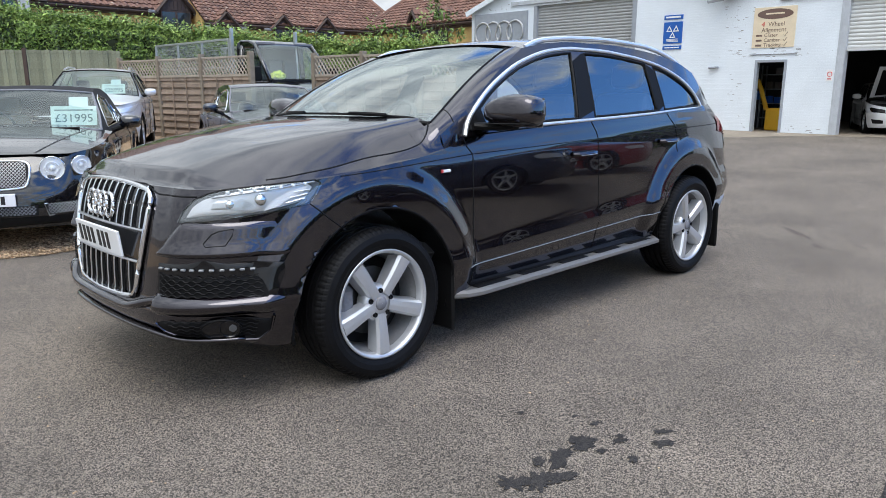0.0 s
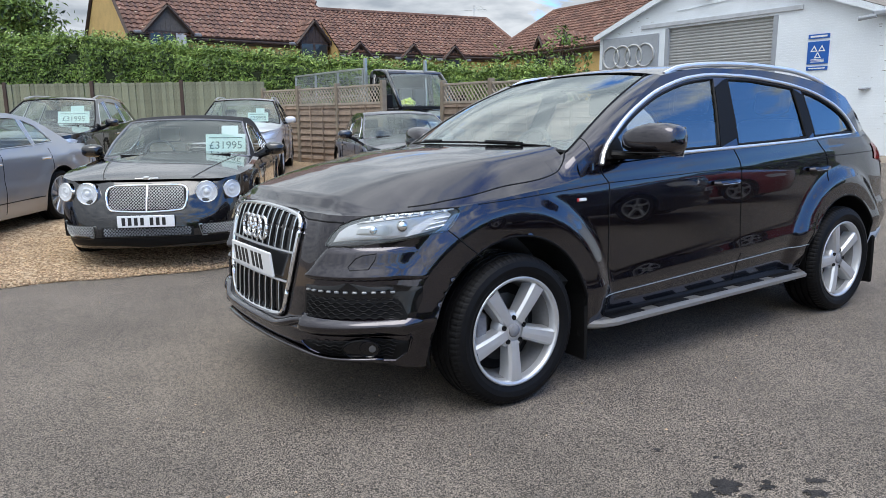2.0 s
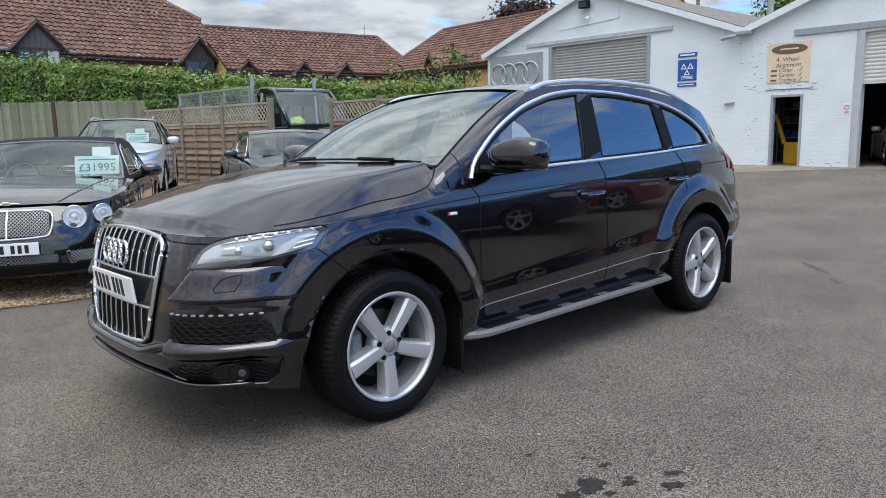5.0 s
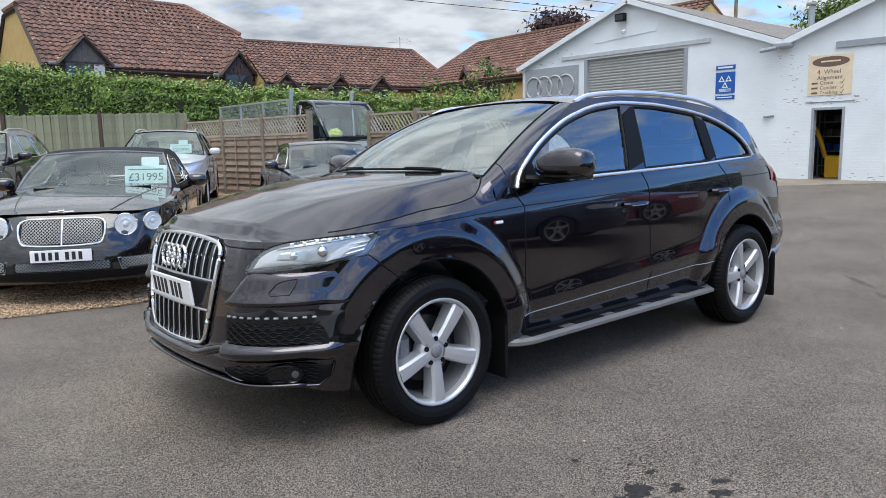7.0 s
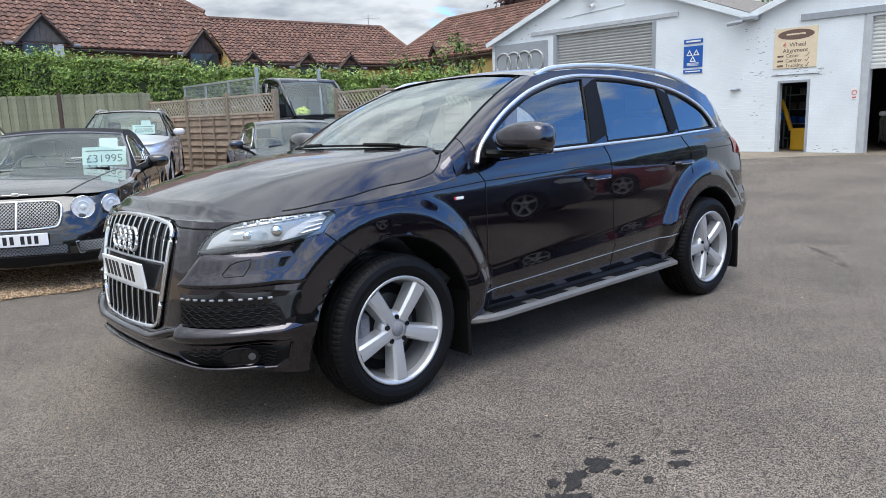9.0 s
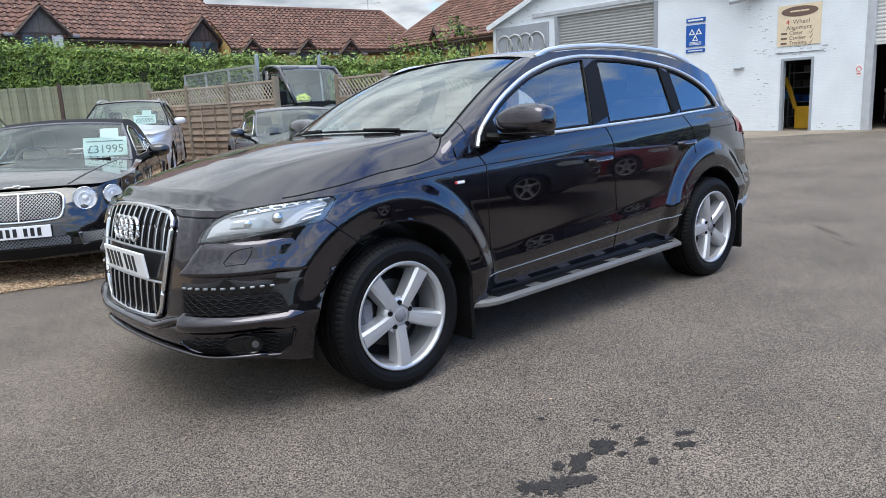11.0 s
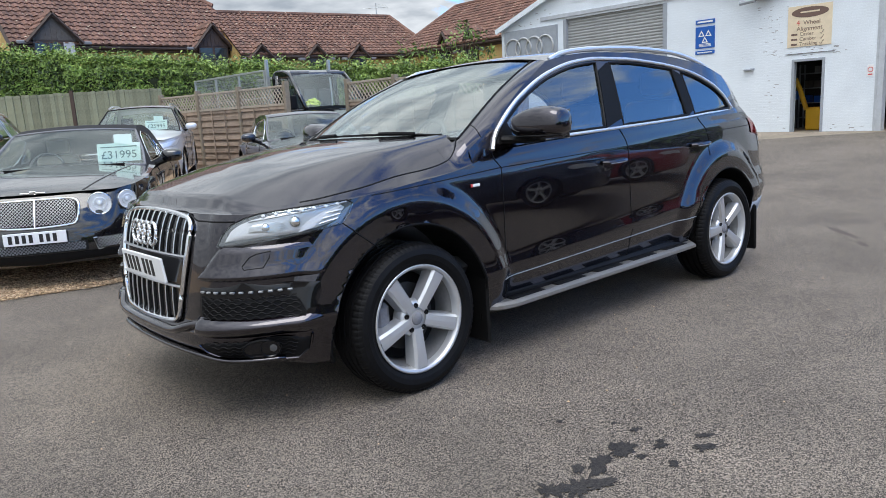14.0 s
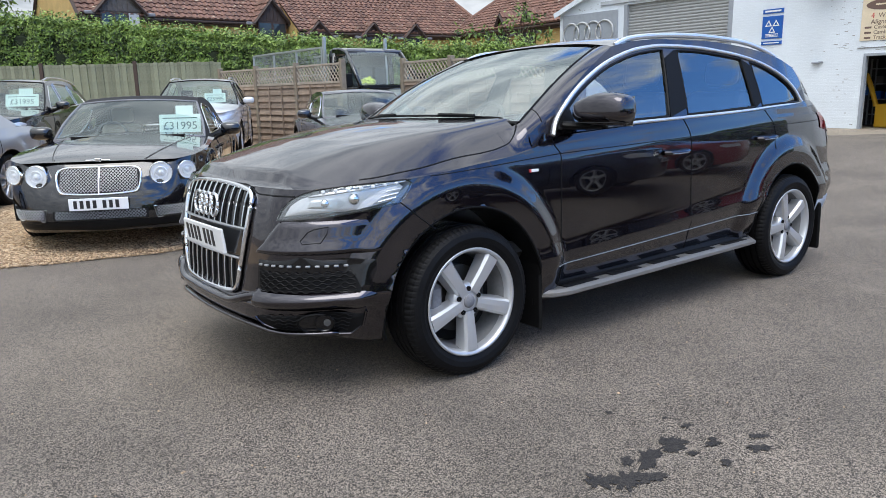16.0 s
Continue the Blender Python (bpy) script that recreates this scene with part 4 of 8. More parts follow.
for x, y in ((15.3, 29.7), (18.2, 29.32), (20.6, 29.02), (23.2, 28.7)):
    if x < 22:
        dormer(mid_house, (x, y, 4.35), (1, -0.126, 0), 1.05, 0.52, M["brown_wood"], 2, 1.8)
right_house = house_row("house", "buff brick house with brown pantile roof beside the workshop", (23.9, 29.4), (23.1, 14.0), 8.0, 4.65, 7.2, hip_l=0.4)
for x, y in ((23.55, 25.4), (23.45, 23.35)):
    dormer(right_house, (x, y, 4.35), (-0.052, -1, 0), 1.15, 0.85, M["brown_wood"], 2, 1.8)
aerial = thing("tv_aerial", "thin rooftop television aerial", "aerial", m=pose(24.9, 33.0, 6.9))
part("mast", tube_bm([(0, 0, 0), (0, 0, 0.95)], 0.02, 5), M["galv"], aerial)
part("boom", tube_bm([(-0.75, 0.3, 0.62), (0.7, -0.3, 0.72)], 0.015, 5), M["galv"], aerial)
for k in range(6):
    part("element", tube_bm([(0.1 + k * 0.1, -0.4 - k * 0.02, 0.55 + k * 0.01), (0.15 + k * 0.1, 0.2 - k * 0.02, 0.95)], 0.008, 4), M["galv"], aerial)

# fences
def plank_mesh(w, h, t):
    bm = box_bm((-w / 2, -t, 0), (w / 2, 0, h), 0.004)
    me = bpy.data.meshes.new("plank")
    bm.to_mesh(me)
    bm.free()
    return me


def along(a, b):
    a, b = Vector(a), Vector(b)
    r = (b - a).normalized()
    return a, r, (b - a).length, Vector((r.y, -r.x))


def green_fence(a, b, top):
    ob = thing("board_fence", "weathered grey-green close-board fence in front of the hedge", "fence")
    a, r, length, out = along(a, b)
    me = plank_mesh(0.125, top - FAR_GROUND, 0.018)
    me.materials.append(M["fence_green"])
    ang = math.atan2(r.y, r.x)
    k, u = 0, 0.0
    while u < length:
        p = a + r * u + out * (0.012 * (k % 2))
        pl = piece("plank", me, None, ob)
        pl.matrix_basis = Matrix.Translation((p.x, p.y, FAR_GROUND - 0.02 + random.uniform(-0.02, 0.01))) @ Euler((random.uniform(-0.01, 0.01), random.uniform(-0.008, 0.008), ang)).to_matrix().to_4x4()
        u += 0.112
        k += 1
    for z in (0.5, 1.9):
        q0, q1 = a - out * 0.05, a + r * length - out * 0.05
        part("rail", tube_bm([(q0.x, q0.y, z), (q1.x, q1.y, z)], 0.04, 4), M["post"], ob)
    u = 0.8
    while u < length:
        p = a + r * u + out * 0.01
        part("post", box_bm((-0.05, -0.06, 0), (0.05, 0.0, top + 0.03 - FAR_GROUND), 0.005, m=Matrix.Translation((p.x, p.y, FAR_GROUND)) @ Matrix.Rotation(ang, 4, "Z")), M["brown_wood"], ob)
        u += 2.7
    return ob


green_fence((-9.6, 28.96), (5.3, 16.54), 2.4)


def panel(a, b, base, post_end=True):
    """A lap panel with a lattice top between two posts."""
    ob = thing("fence_panel", "weathered brown lap fence panel with lattice top", "fence", "fence panels by the gravel")
    a, r, length, out = along(a, b)
    ang = math.atan2(r.y, r.x)
    m = Matrix.Translation((a.x, a.y, base)) @ Matrix.Rotation(ang, 4, "Z")
    ob.matrix_world = m
    n = 18
    for k in range(n):
        z = 0.05 + k * 0.0802
        part("slat", box_bm((0.06, -0.026 - 0.024 * (k % 2), z), (length - 0.06, -0.008 - 0.024 * (k % 2), z + 0.092), 0.006, m=Matrix.Translation((0, 0, z)) @ Matrix.Rotation(radians(-13), 4, "X") @ Matrix.Rotation(random.uniform(-0.004, 0.004), 4, "Y") @ Matrix.Translation((0, 0, -z))), M["fence_brown"], ob)
    for q in (0.34, 0.66):
        part("batten", box_bm((length * q - 0.02, -0.078, 0.04), (length * q + 0.02, -0.06, 1.5), 0.004), M["fence_brown"], ob)
    part("rail", box_bm((0.06, -0.05, 1.5), (length - 0.06, 0.0, 1.55), 0.004), M["lattice"], ob)
    part("rail", box_bm((0.06, -0.05, 1.9), (length - 0.06, 0.0, 1.945), 0.004), M["lattice"], ob)
    for s, off in ((1, -0.016), (-1, -0.032)):
        x = -0.3
        while x < length:
            x0, x1 = x, x + 0.35
            z0, z1 = (1.55, 1.9) if s > 0 else (1.9, 1.55)
            c0, c1 = max(x0, 0.07), min(x1, length - 0.07)
            if c1 - c0 > 0.03:
                za, zb = z0 + (z1 - z0) * (c0 - x0) / 0.35, z0 + (z1 - z0) * (c1 - x0) / 0.35
                part("lath", tube_bm([(c0, off, za), (c1, off, zb)], 0.016, 4, flat=1), M["lattice"], ob)
            x += 0.13
    part("post", box_bm((-0.05, -0.075, 0), (0.05, 0.045, 2.02), 0.006), M["post"], ob)
    if post_end:
        part("post", box_bm((length - 0.05, -0.075, 0), (length + 0.05, 0.045, 2.02), 0.006), M["post"], ob)
    return ob


for p, q, last in (((5.29, 16.5), (5.55, 14.65), False), ((5.55, 14.65), (5.79, 12.8), False), ((5.79, 12.8), (5.94, 10.8), True), ((7.25, 10.34), (7.2, 8.5), False), ((7.2, 8.5), (7.15, 6.66), False), ((7.15, 6.66), (7.1, 4.82), True)):
    panel(p, q, ground_z(*p) - 0.01, last)


# foliage
def leaf_cloud(name, label, category, spots, size, mat, kind="stuff", parent=None, droop=0.3):
    """Many small folded leaves at spots of (place, outward way)."""
    verts, faces = [], []
    for p, nrm in spots:
        d = Vector((random.gauss(0, 1), random.gauss(0, 1), random.gauss(0, 1)))
        n = (Vector(nrm) * 1.1 + d * 0.75).normalized()
        a = n.cross(Vector((random.gauss(0, 1), random.gauss(0, 1), random.gauss(0, 1)))).normalized()
        b = n.cross(a)
        s = size * random.uniform(0.6, 1.35)
        o = len(verts)
        p = Vector(p)
        verts += [p - a * s, p + b * s * 0.42 + n * s * 0.18, p + a * s, p - b * s * 0.42 + n * s * 0.18]
        faces += [(o, o + 1, o + 2), (o, o + 2, o + 3)]
    ob = shaped(name, verts, faces, mat, parent)
    if parent is None:
        tagged(ob, label, category, kind=kind)
    return ob


HEDGE_A, HEDGE_B = Vector((-12, 36.6)), Vector((14.8, 14.0))


def hedge_top(u):
    return 4.15 - 1.35 * smoothstep(0.42, 0.95, u) + 0.16 * noise.noise((u * 40, 0, 0)) + 0.1 * noise.noise((u * 130, 3, 0))


hedge = thing("hedge", "tall clipped green hedge with fresh pale shoots on top", "hedge")
_hr = (HEDGE_B - HEDGE_A).normalized()
_hn = Vector((_hr.y, -_hr.x))
_hl = (HEDGE_B - HEDGE_A).length
# a dark sheet behind the leaves, the hedge's inner shade painted as colour
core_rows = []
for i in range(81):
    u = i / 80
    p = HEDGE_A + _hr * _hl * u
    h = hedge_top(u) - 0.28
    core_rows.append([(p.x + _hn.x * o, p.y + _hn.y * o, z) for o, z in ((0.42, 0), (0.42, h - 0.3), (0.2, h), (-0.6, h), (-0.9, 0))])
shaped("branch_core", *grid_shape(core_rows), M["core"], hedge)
spots = []
shoots = []
for _ in range(92000):
    u = 0.36 + 0.64 * random.random() if random.random() < 0.93 else random.random()
    p = HEDGE_A + _hr * _hl * u
    h = hedge_top(u)
    lump = 0.18 * noise.noise((u * 55, random.random() * 0.2, 1))
    if random.random() < 0.72:
        z = 1.6 + (h - 1.6) * random.random() ** 0.8
        o = 0.5 + lump + 0.16 * noise.noise((u * 70, z * 1.6, 2)) - 0.3 * smoothstep(h - 0.4, h, z) + random.uniform(-0.12, 0.06)
        n = (_hn.x, _hn.y, 0.45)
    else:
        o = random.uniform(-0.7, 0.5)
        z = h - 0.05 + random.uniform(-0.15, 0.1) + (random.random() ** 6) * 0.35
        n = (_hn.x * 0.3, _hn.y * 0.3, 1)
    young = z > h - 0.3 and random.random() < 0.75 or random.random() < 0.06
    (shoots if young else spots).append(((p.x + _hn.x * o, p.y + _hn.y * o, z), n))
leaf_cloud("leaves", "", "", spots, 0.062, M["leaf"], parent=hedge)["kind"] = "stuff"
young_leaves = leaf_cloud("new_growth", "", "", shoots, 0.06, M["shoot"], parent=hedge)
tagged(young_leaves, "pale yellow-green young shoots", kind="stuff")


def tree(name, label, base, height, crown_r, mat, leaves, size, group=""):
    ob = thing(name, label, "tree", group, pose(*base))
    trunk_h = height * 0.45
    bm = tube_bm([(0, 0, -0.3), (0.05, 0, trunk_h * 0.5), (0, 0.05, trunk_h), (0.02, 0, height * 0.8)], 0.1, 8, radii=[height * 0.025, height * 0.02, height * 0.014, height * 0.004])
    limbs = []
    for k in range(11):
        a, h0 = k * 2.4, trunk_h * random.uniform(0.7, 1.4)
        e = Vector((math.cos(a) * crown_r * 0.8, math.sin(a) * crown_r * 0.8, min(height * 0.95, h0 + height * random.uniform(0.15, 0.4))))
        limbs.append(e)
        tube_bm([(0, 0, h0), (e.x * 0.5, e.y * 0.5, (h0 + e.z) / 2 - 0.1), e], 0.05, 5, bm, radii=[height * 0.01, height * 0.006, height * 0.002])
    part("trunk", bm, M["twig"], ob)
    limbs.append(Vector((0, 0, height * 0.92)))
    sp = []
    for _ in range(leaves):
        c = random.choice(limbs)
        d = Vector((random.gauss(0, 1), random.gauss(0, 1), random.gauss(0, 0.8)))
        p = c + d * crown_r * 0.3
        sp.append((p, d.normalized() + Vector((0, 0, 0.4))))
    leaf_cloud("crown", "", "", sp, size, mat, parent=ob)
    return ob


tree("copper_tree", "dark copper-leaved tree beyond the roofs", (38.2, 32.3, 0), 10.4, 1.7, M["leaf_red"], 6500, 0.17)
tree("garden_tree", "grey-green tree beyond the hedge end", (0.2, 41.5, 0), 8.6, 2.4, M["leaf"], 6000, 0.17)
tree("garden_tree", "green tree behind the workshop roof", (44.0, 14.2, 0), 11.5, 2.2, M["leaf"], 5200, 0.16)
for bx, by, h, r, n in ((14.6, 16.6, 3.6, 0.7, 330), (15.9, 15.8, 4.35, 0.65, 300), (17.6, 16.6, 3.5, 0.5, 220)):
    tree("sapling", "thin self-sown sapling by the workshop wall", (bx, by, FAR_GROUND), h, r, M["leaf"], n, 0.09)

# overhead wires between two poles
for px, py, h in ((-14, 34.5, 13.8), (46, 22.8, 12.4)):
    pole = thing("utility_pole", "tall brown wooden utility pole carrying wires", "pole", "utility poles", pose(px, py, 0))
    part("pole", tube_bm([(0, 0, -0.3), (0, 0, h)], 0.13, 10, radii=[0.16, 0.11]), M["post"], pole)
    part("cross_arm", box_bm((-0.06, -1.0, h - 0.4), (0.06, 1.0, h - 0.28), 0.01), M["post"], pole)
for k, (za, zb, dy) in enumerate(((11.7, 9.3, 0), (10.6, 9.0, 0.3), (9.9, 8.75, 0.6), (13.5, 12.0, 1.5))):
    pts = [(-14 + 60 * u, 34 - 12 * u + dy, za + (zb - za) * u - 1.2 * 4 * u * (1 - u) * 0.35) for u in np.linspace(0, 1, 24)]
    w = part("overhead_wire", tube_bm(pts, 0.016, 4), M["black"])
    tagged(w, "thin black overhead service wire", "wire", "overhead wires")

# trees and hedge across the yard, opposite the SUV
def tree_belt(a, b, height, leaves, name="tree_belt"):
    ob = thing(name, "belt of dark green trees across the yard", "trees")
    a, b = Vector(a), Vector(b)
    r, length = (b - a).normalized(), (b - a).length
    n = Vector((r.y, -r.x))
    rows, sp = [], []
    for i in range(61):
        u = i / 60
        p = a + r * length * u
        h = height * (0.75 + 0.35 * noise.noise((u * length * 0.18, 5, 0)) + 0.12 * noise.noise((u * length * 0.9, 8, 0)))
        rows.append([(p.x + n.x * o, p.y + n.y * o, z) for o, z in ((0.9, 0), (1.0, h * 0.5), (0.4, h * 0.85), (-0.4, h * 0.85), (-1, 0))])
    # same dark sheet here: shade between the trees put into the colour
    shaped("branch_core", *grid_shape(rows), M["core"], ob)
    for _ in range(leaves):
        u = random.random()
        p = a + r * length * u
        h = height * (0.75 + 0.35 * noise.noise((u * length * 0.18, 5, 0)) + 0.12 * noise.noise((u * length * 0.9, 8, 0)))
        z = h * random.random() ** 0.6
        o = random.uniform(-1.2, 1.2) * (1 - 0.6 * (z / h) ** 3)
        sp.append(((p.x + n.x * o, p.y + n.y * o, z), (n.x, n.y, 0.5)))
    leaf_cloud("leaves", "", "", sp, 0.2, M["leaf"], parent=ob)["kind"] = "stuff"
    return ob


tree_belt((26, -12.0), (-8, -16.0), 3.1, 14000)

# dark SUV in its own axes: x back from the front axle, y to its right, z up from the ground
def chord_curve(points):
    """x and y along a smooth line through points, by the length along it."""
    d = [0.0]
    for p, q in zip(points, points[1:]):
        d.append(d[-1] + math.hypot(q[0] - p[0], q[1] - p[1]))
    fx, fy = curve_of(list(zip(d, [p[0] for p in points]))), curve_of(list(zip(d, [p[1] for p in points])))
    return fx, fy, d[-1]


class Shell:
    """The lower body of a car as one surface: a plan outline, drawn in at each height."""

    def __init__(self, outline, side, front, rear, top, bottom, crease=None, flares=(), tail=None):
        self.fx, self.fy, self.length = chord_curve(outline)
        self.side, self.front, self.rear = curve_of(side), curve_of(front), curve_of(rear)
        self.top, self.bottom = curve_of(top), curve_of(bottom)
        self.crease, self.flares, self.tail = crease, flares, tail

    def plan(self, s):
        e = 0.004
        x, y = self.fx(s), self.fy(s)
        dx, dy = self.fx(min(s + e, self.length)) - self.fx(max(s - e, 0)), self.fy(min(s + e, self.length)) - self.fy(max(s - e, 0))
        k = math.hypot(dx, dy) or 1
        return x, y, -dy / k, dx / k  # outward way, y to the outside

    def at(self, s, z, off=0.0):
        """A point of the left-hand half (y negative)."""
        x, y, nx, ny = self.plan(s)
        zz = z - (self.crease(x) if self.crease else 0)
        inset = self.side(zz) * ny * ny
        inset += (self.front(z) if nx < 0 else self.rear(z)) * nx * nx
        for fx, fz, r0, r1, depth in self.flares:
            d = math.hypot(x - fx, z - fz)
            inset -= depth * (1 - smoothstep(r0, r1, d)) * smoothstep(0.12, 0.3, z) * ny * ny
        o = off - inset
        if self.tail:
            x -= self.tail(z) * smoothstep(3.0, 3.75, x)
        return (x + nx * o, -(y + ny * o), z)

    def s_of(self, x=None, y=None):
        """The length along the outline at which it passes x on the side, or y on the front."""
        lo, hi = 0.0, self.length
        for _ in range(40):
            m = (lo + hi) / 2
            if (self.fx(m) < x) if x is not None else (self.fy(m) < y):
                lo = m
            else:
                hi = m
        return lo


def suv_crease(x):
    return 0.058 * min(max(x - 0.5, 0), 2.3)


suv_shell = Shell(
    outline=[(-0.985, 0), (-0.98, 0.2), (-0.965, 0.4), (-0.93, 0.58), (-0.86, 0.7), (-0.72, 0.81), (-0.5, 0.895), (-0.25, 0.93), (0, 0.94), (0.5, 0.945), (1, 0.952), (2, 0.956), (2.6, 0.953), (3, 0.95), (3.4, 0.94), (3.7, 0.905), (3.88, 0.83), (4.0, 0.7), (4.06, 0.45), (4.075, 0.0)],
    side=[(0.2, 0.1), (0.28, 0.07), (0.33, 0.05), (0.42, 0.026), (0.465, 0.008), (0.5, 0.0), (0.54, 0.005), (0.6, 0.01), (0.7, 0.012), (0.8, 0.0125), (0.9, 0.014), (1.0, 0.018), (1.03, 0.02), (1.05, 0.026), (1.1, 0.034), (1.16, 0.054), (1.25, 0.1)],
    front=[(0.2, 0.14), (0.3, 0.09), (0.36, 0.03), (0.4, 0.0), (0.46, 0.005), (0.5, 0.03), (0.6, 0.035), (0.72, 0.05), (0.85, 0.075), (0.93, 0.1), (0.98, 0.125), (1.1, 0.22)],
    rear=[(0.2, 0.14), (0.35, 0.05), (0.5, 0.005), (0.6, 0.0), (0.72, 0.03), (0.8, 0.06), (1.0, 0.07), (1.3, 0.12)],
    top=[(-0.985, 0.985), (-0.88, 0.985), (-0.7, 0.985), (-0.5, 0.99), (-0.3, 1.005), (0, 1.035), (0.3, 1.065), (0.48, 1.1), (0.62, 1.152), (0.74, 1.17), (1.71, 1.197), (2.44, 1.217), (3.1, 1.257), (3.5, 1.275), (4.1, 1.28)],
    bottom=[(-0.99, 0.33), (-0.7, 0.3), (-0.5, 0.27), (-0.3, 0.3), (0.5, 0.3), (2.5, 0.33), (3.4, 0.36), (3.7, 0.4), (4.08, 0.42)],
    crease=suv_crease,
    tail=curve_of([(0.3, 0.0), (0.72, 0.0), (0.8, 0.04), (0.95, 0.06), (1.1, 0.12), (1.2, 0.22), (1.3, 0.33)]),
    flares=[(0, 0.375, 0.58, 0.69, 0.036), (3.002, 0.375, 0.56, 0.68, 0.038)],
)


def suv_bonnet_z(x, y):
    """Height of the bonnet and wing tops."""
    edge = suv_shell.top(x)
    crown = suv_crown(x)
    edge_y, y = suv_edge(x), abs(y)
    ridge = min(edge_y * 0.93, 0.42 + 0.27 * smoothstep(-0.95, 0.35, x))
    if y < ridge:
        return edge + crown * (1 - 0.13 * (y / ridge) ** 2)
    t = min(1, (y - ridge) / max(0.01, edge_y - ridge))
    return edge + 0.87 * crown * (1 - t ** 1.45)


suv_crown = curve_of([(-0.99, 0.0), (-0.93, 0.006), (-0.87, 0.028), (-0.8, 0.06), (-0.65, 0.116), (-0.5, 0.155), (-0.35, 0.178), (0.05, 0.196), (0.3, 0.196), (0.45, 0.188), (0.65, 0.16)])
suv_edge_pts = []
for _s in np.linspace(0, suv_shell.s_of(x=0.75), 90):
    _x = suv_shell.at(_s, suv_shell.top(suv_shell.fx(_s)))
    suv_edge_pts.append((_x[0], -_x[1]))
suv_edge_pts = [p for k, p in enumerate(suv_edge_pts) if k == 0 or p[0] > suv_edge_pts[k - 1][0] + 1e-5]
suv_edge_curve = curve_of(suv_edge_pts)


def suv_edge(x):
    return max(0.02, suv_edge_curve(x))


def suv_side_y(z):
    """Half width of the cabin sides by height."""
    t = max(0, z - 1.15)
    return 0.925 - 0.33 * t - 0.12 * t * t

# car building blocks
def shell_body(shell, arches, levels=44, step=0.022):
    """Vertices and faces of the whole lower body, both sides, with wheel arches cut out."""
    n = int(shell.length / step)
    us = [shell.length * k / n for k in range(-n, n + 1)]
    rows = []
    for u in us:
        s = abs(u)
        x = shell.fx(s)
        lo, hi = shell.bottom(x), shell.top(x)
        row = []
        for j in range(levels + 1):
            p = shell.at(s, lo + (hi - lo) * j / levels)
            row.append(list(p) if u <= 0 else [p[0], -p[1], p[2]])
        rows.append(row)
    verts, faces = grid_shape(rows)
    keep = []
    for fc in faces:
        inside = None
        for ax, az, r in arches:
            d = [math.hypot(verts[k][0] - ax, verts[k][2] - az) for k in fc]
            if all(q < r for q in d):
                inside = True
        if not inside:
            keep.append(fc)
    used = {k for fc in keep for k in fc}
    for k in used:
        v = verts[k]
        for ax, az, r in arches:
            dx, dz = v[0] - ax, v[2] - az
            d = math.hypot(dx, dz)
            if 1e-6 < d < r:
                v[0], v[2] = ax + dx * r / d, az + dz * r / d
    index = {k: i for i, k in enumerate(sorted(used))}
    return [verts[k] for k in sorted(used)], [[index[k] for k in fc] for fc in keep]


def side_polygon_rows(poly, nz, nx):
    """Rows across a polygon of (a, z), from the bottom to the top."""
    zs = [p[1] for p in poly]
    z0, z1 = min(zs) + 1e-4, max(zs) - 1e-4
    rows = []
    for j in range(nz + 1):
        z = z0 + (z1 - z0) * j / nz
        hit = []
        for p, q in zip(poly, poly[1:] + poly[:1]):
            if (p[1] <= z) != (q[1] <= z):
                hit.append(p[0] + (q[0] - p[0]) * (z - p[1]) / (q[1] - p[1]))
        a0, a1 = min(hit), max(hit)
        rows.append([(a0 + (a1 - a0) * i / nx, z) for i in range(nx + 1)])
    return rows


def mapped_patch(name, poly, place, mat, parent, nz=10, nx=14, flip=False, label="", smooth=True):
    """A polygon laid on a curved surface; place turns (a, z) into a point."""
    rows = [[place(a, z) for a, z in row] for row in side_polygon_rows(poly, nz, nx)]
    verts, faces = grid_shape(rows)
    if flip:
        faces = [fc[::-1] for fc in faces]
    return shaped(name, verts, faces, mat, parent, label, smooth)


def fill_with_holes(outer, holes, place, cell=0.05):
    """A sheet of (a, z) with holes, laid on a curved surface."""
    bm = bmesh.new()
    edges = []
    for loop in [outer, *holes]:
        pts = []
        for p, q in zip(loop, loop[1:] + loop[:1]):
            k = max(1, int(math.hypot(q[0] - p[0], q[1] - p[1]) / cell))
            pts += [(p[0] + (q[0] - p[0]) * i / k, p[1] + (q[1] - p[1]) * i / k) for i in range(k)]
        vs = [bm.verts.new((a, 0, z)) for a, z in pts]
        edges += [bm.edges.new((vs[k - 1], vs[k])) for k in range(len(vs))]
    bmesh.ops.triangle_fill(bm, edges=edges, use_beauty=True, use_dissolve=False, normal=(0, 1, 0))
    for v in bm.verts:
        v.co = Vector(place(v.co.x, v.co.z))
    return bm


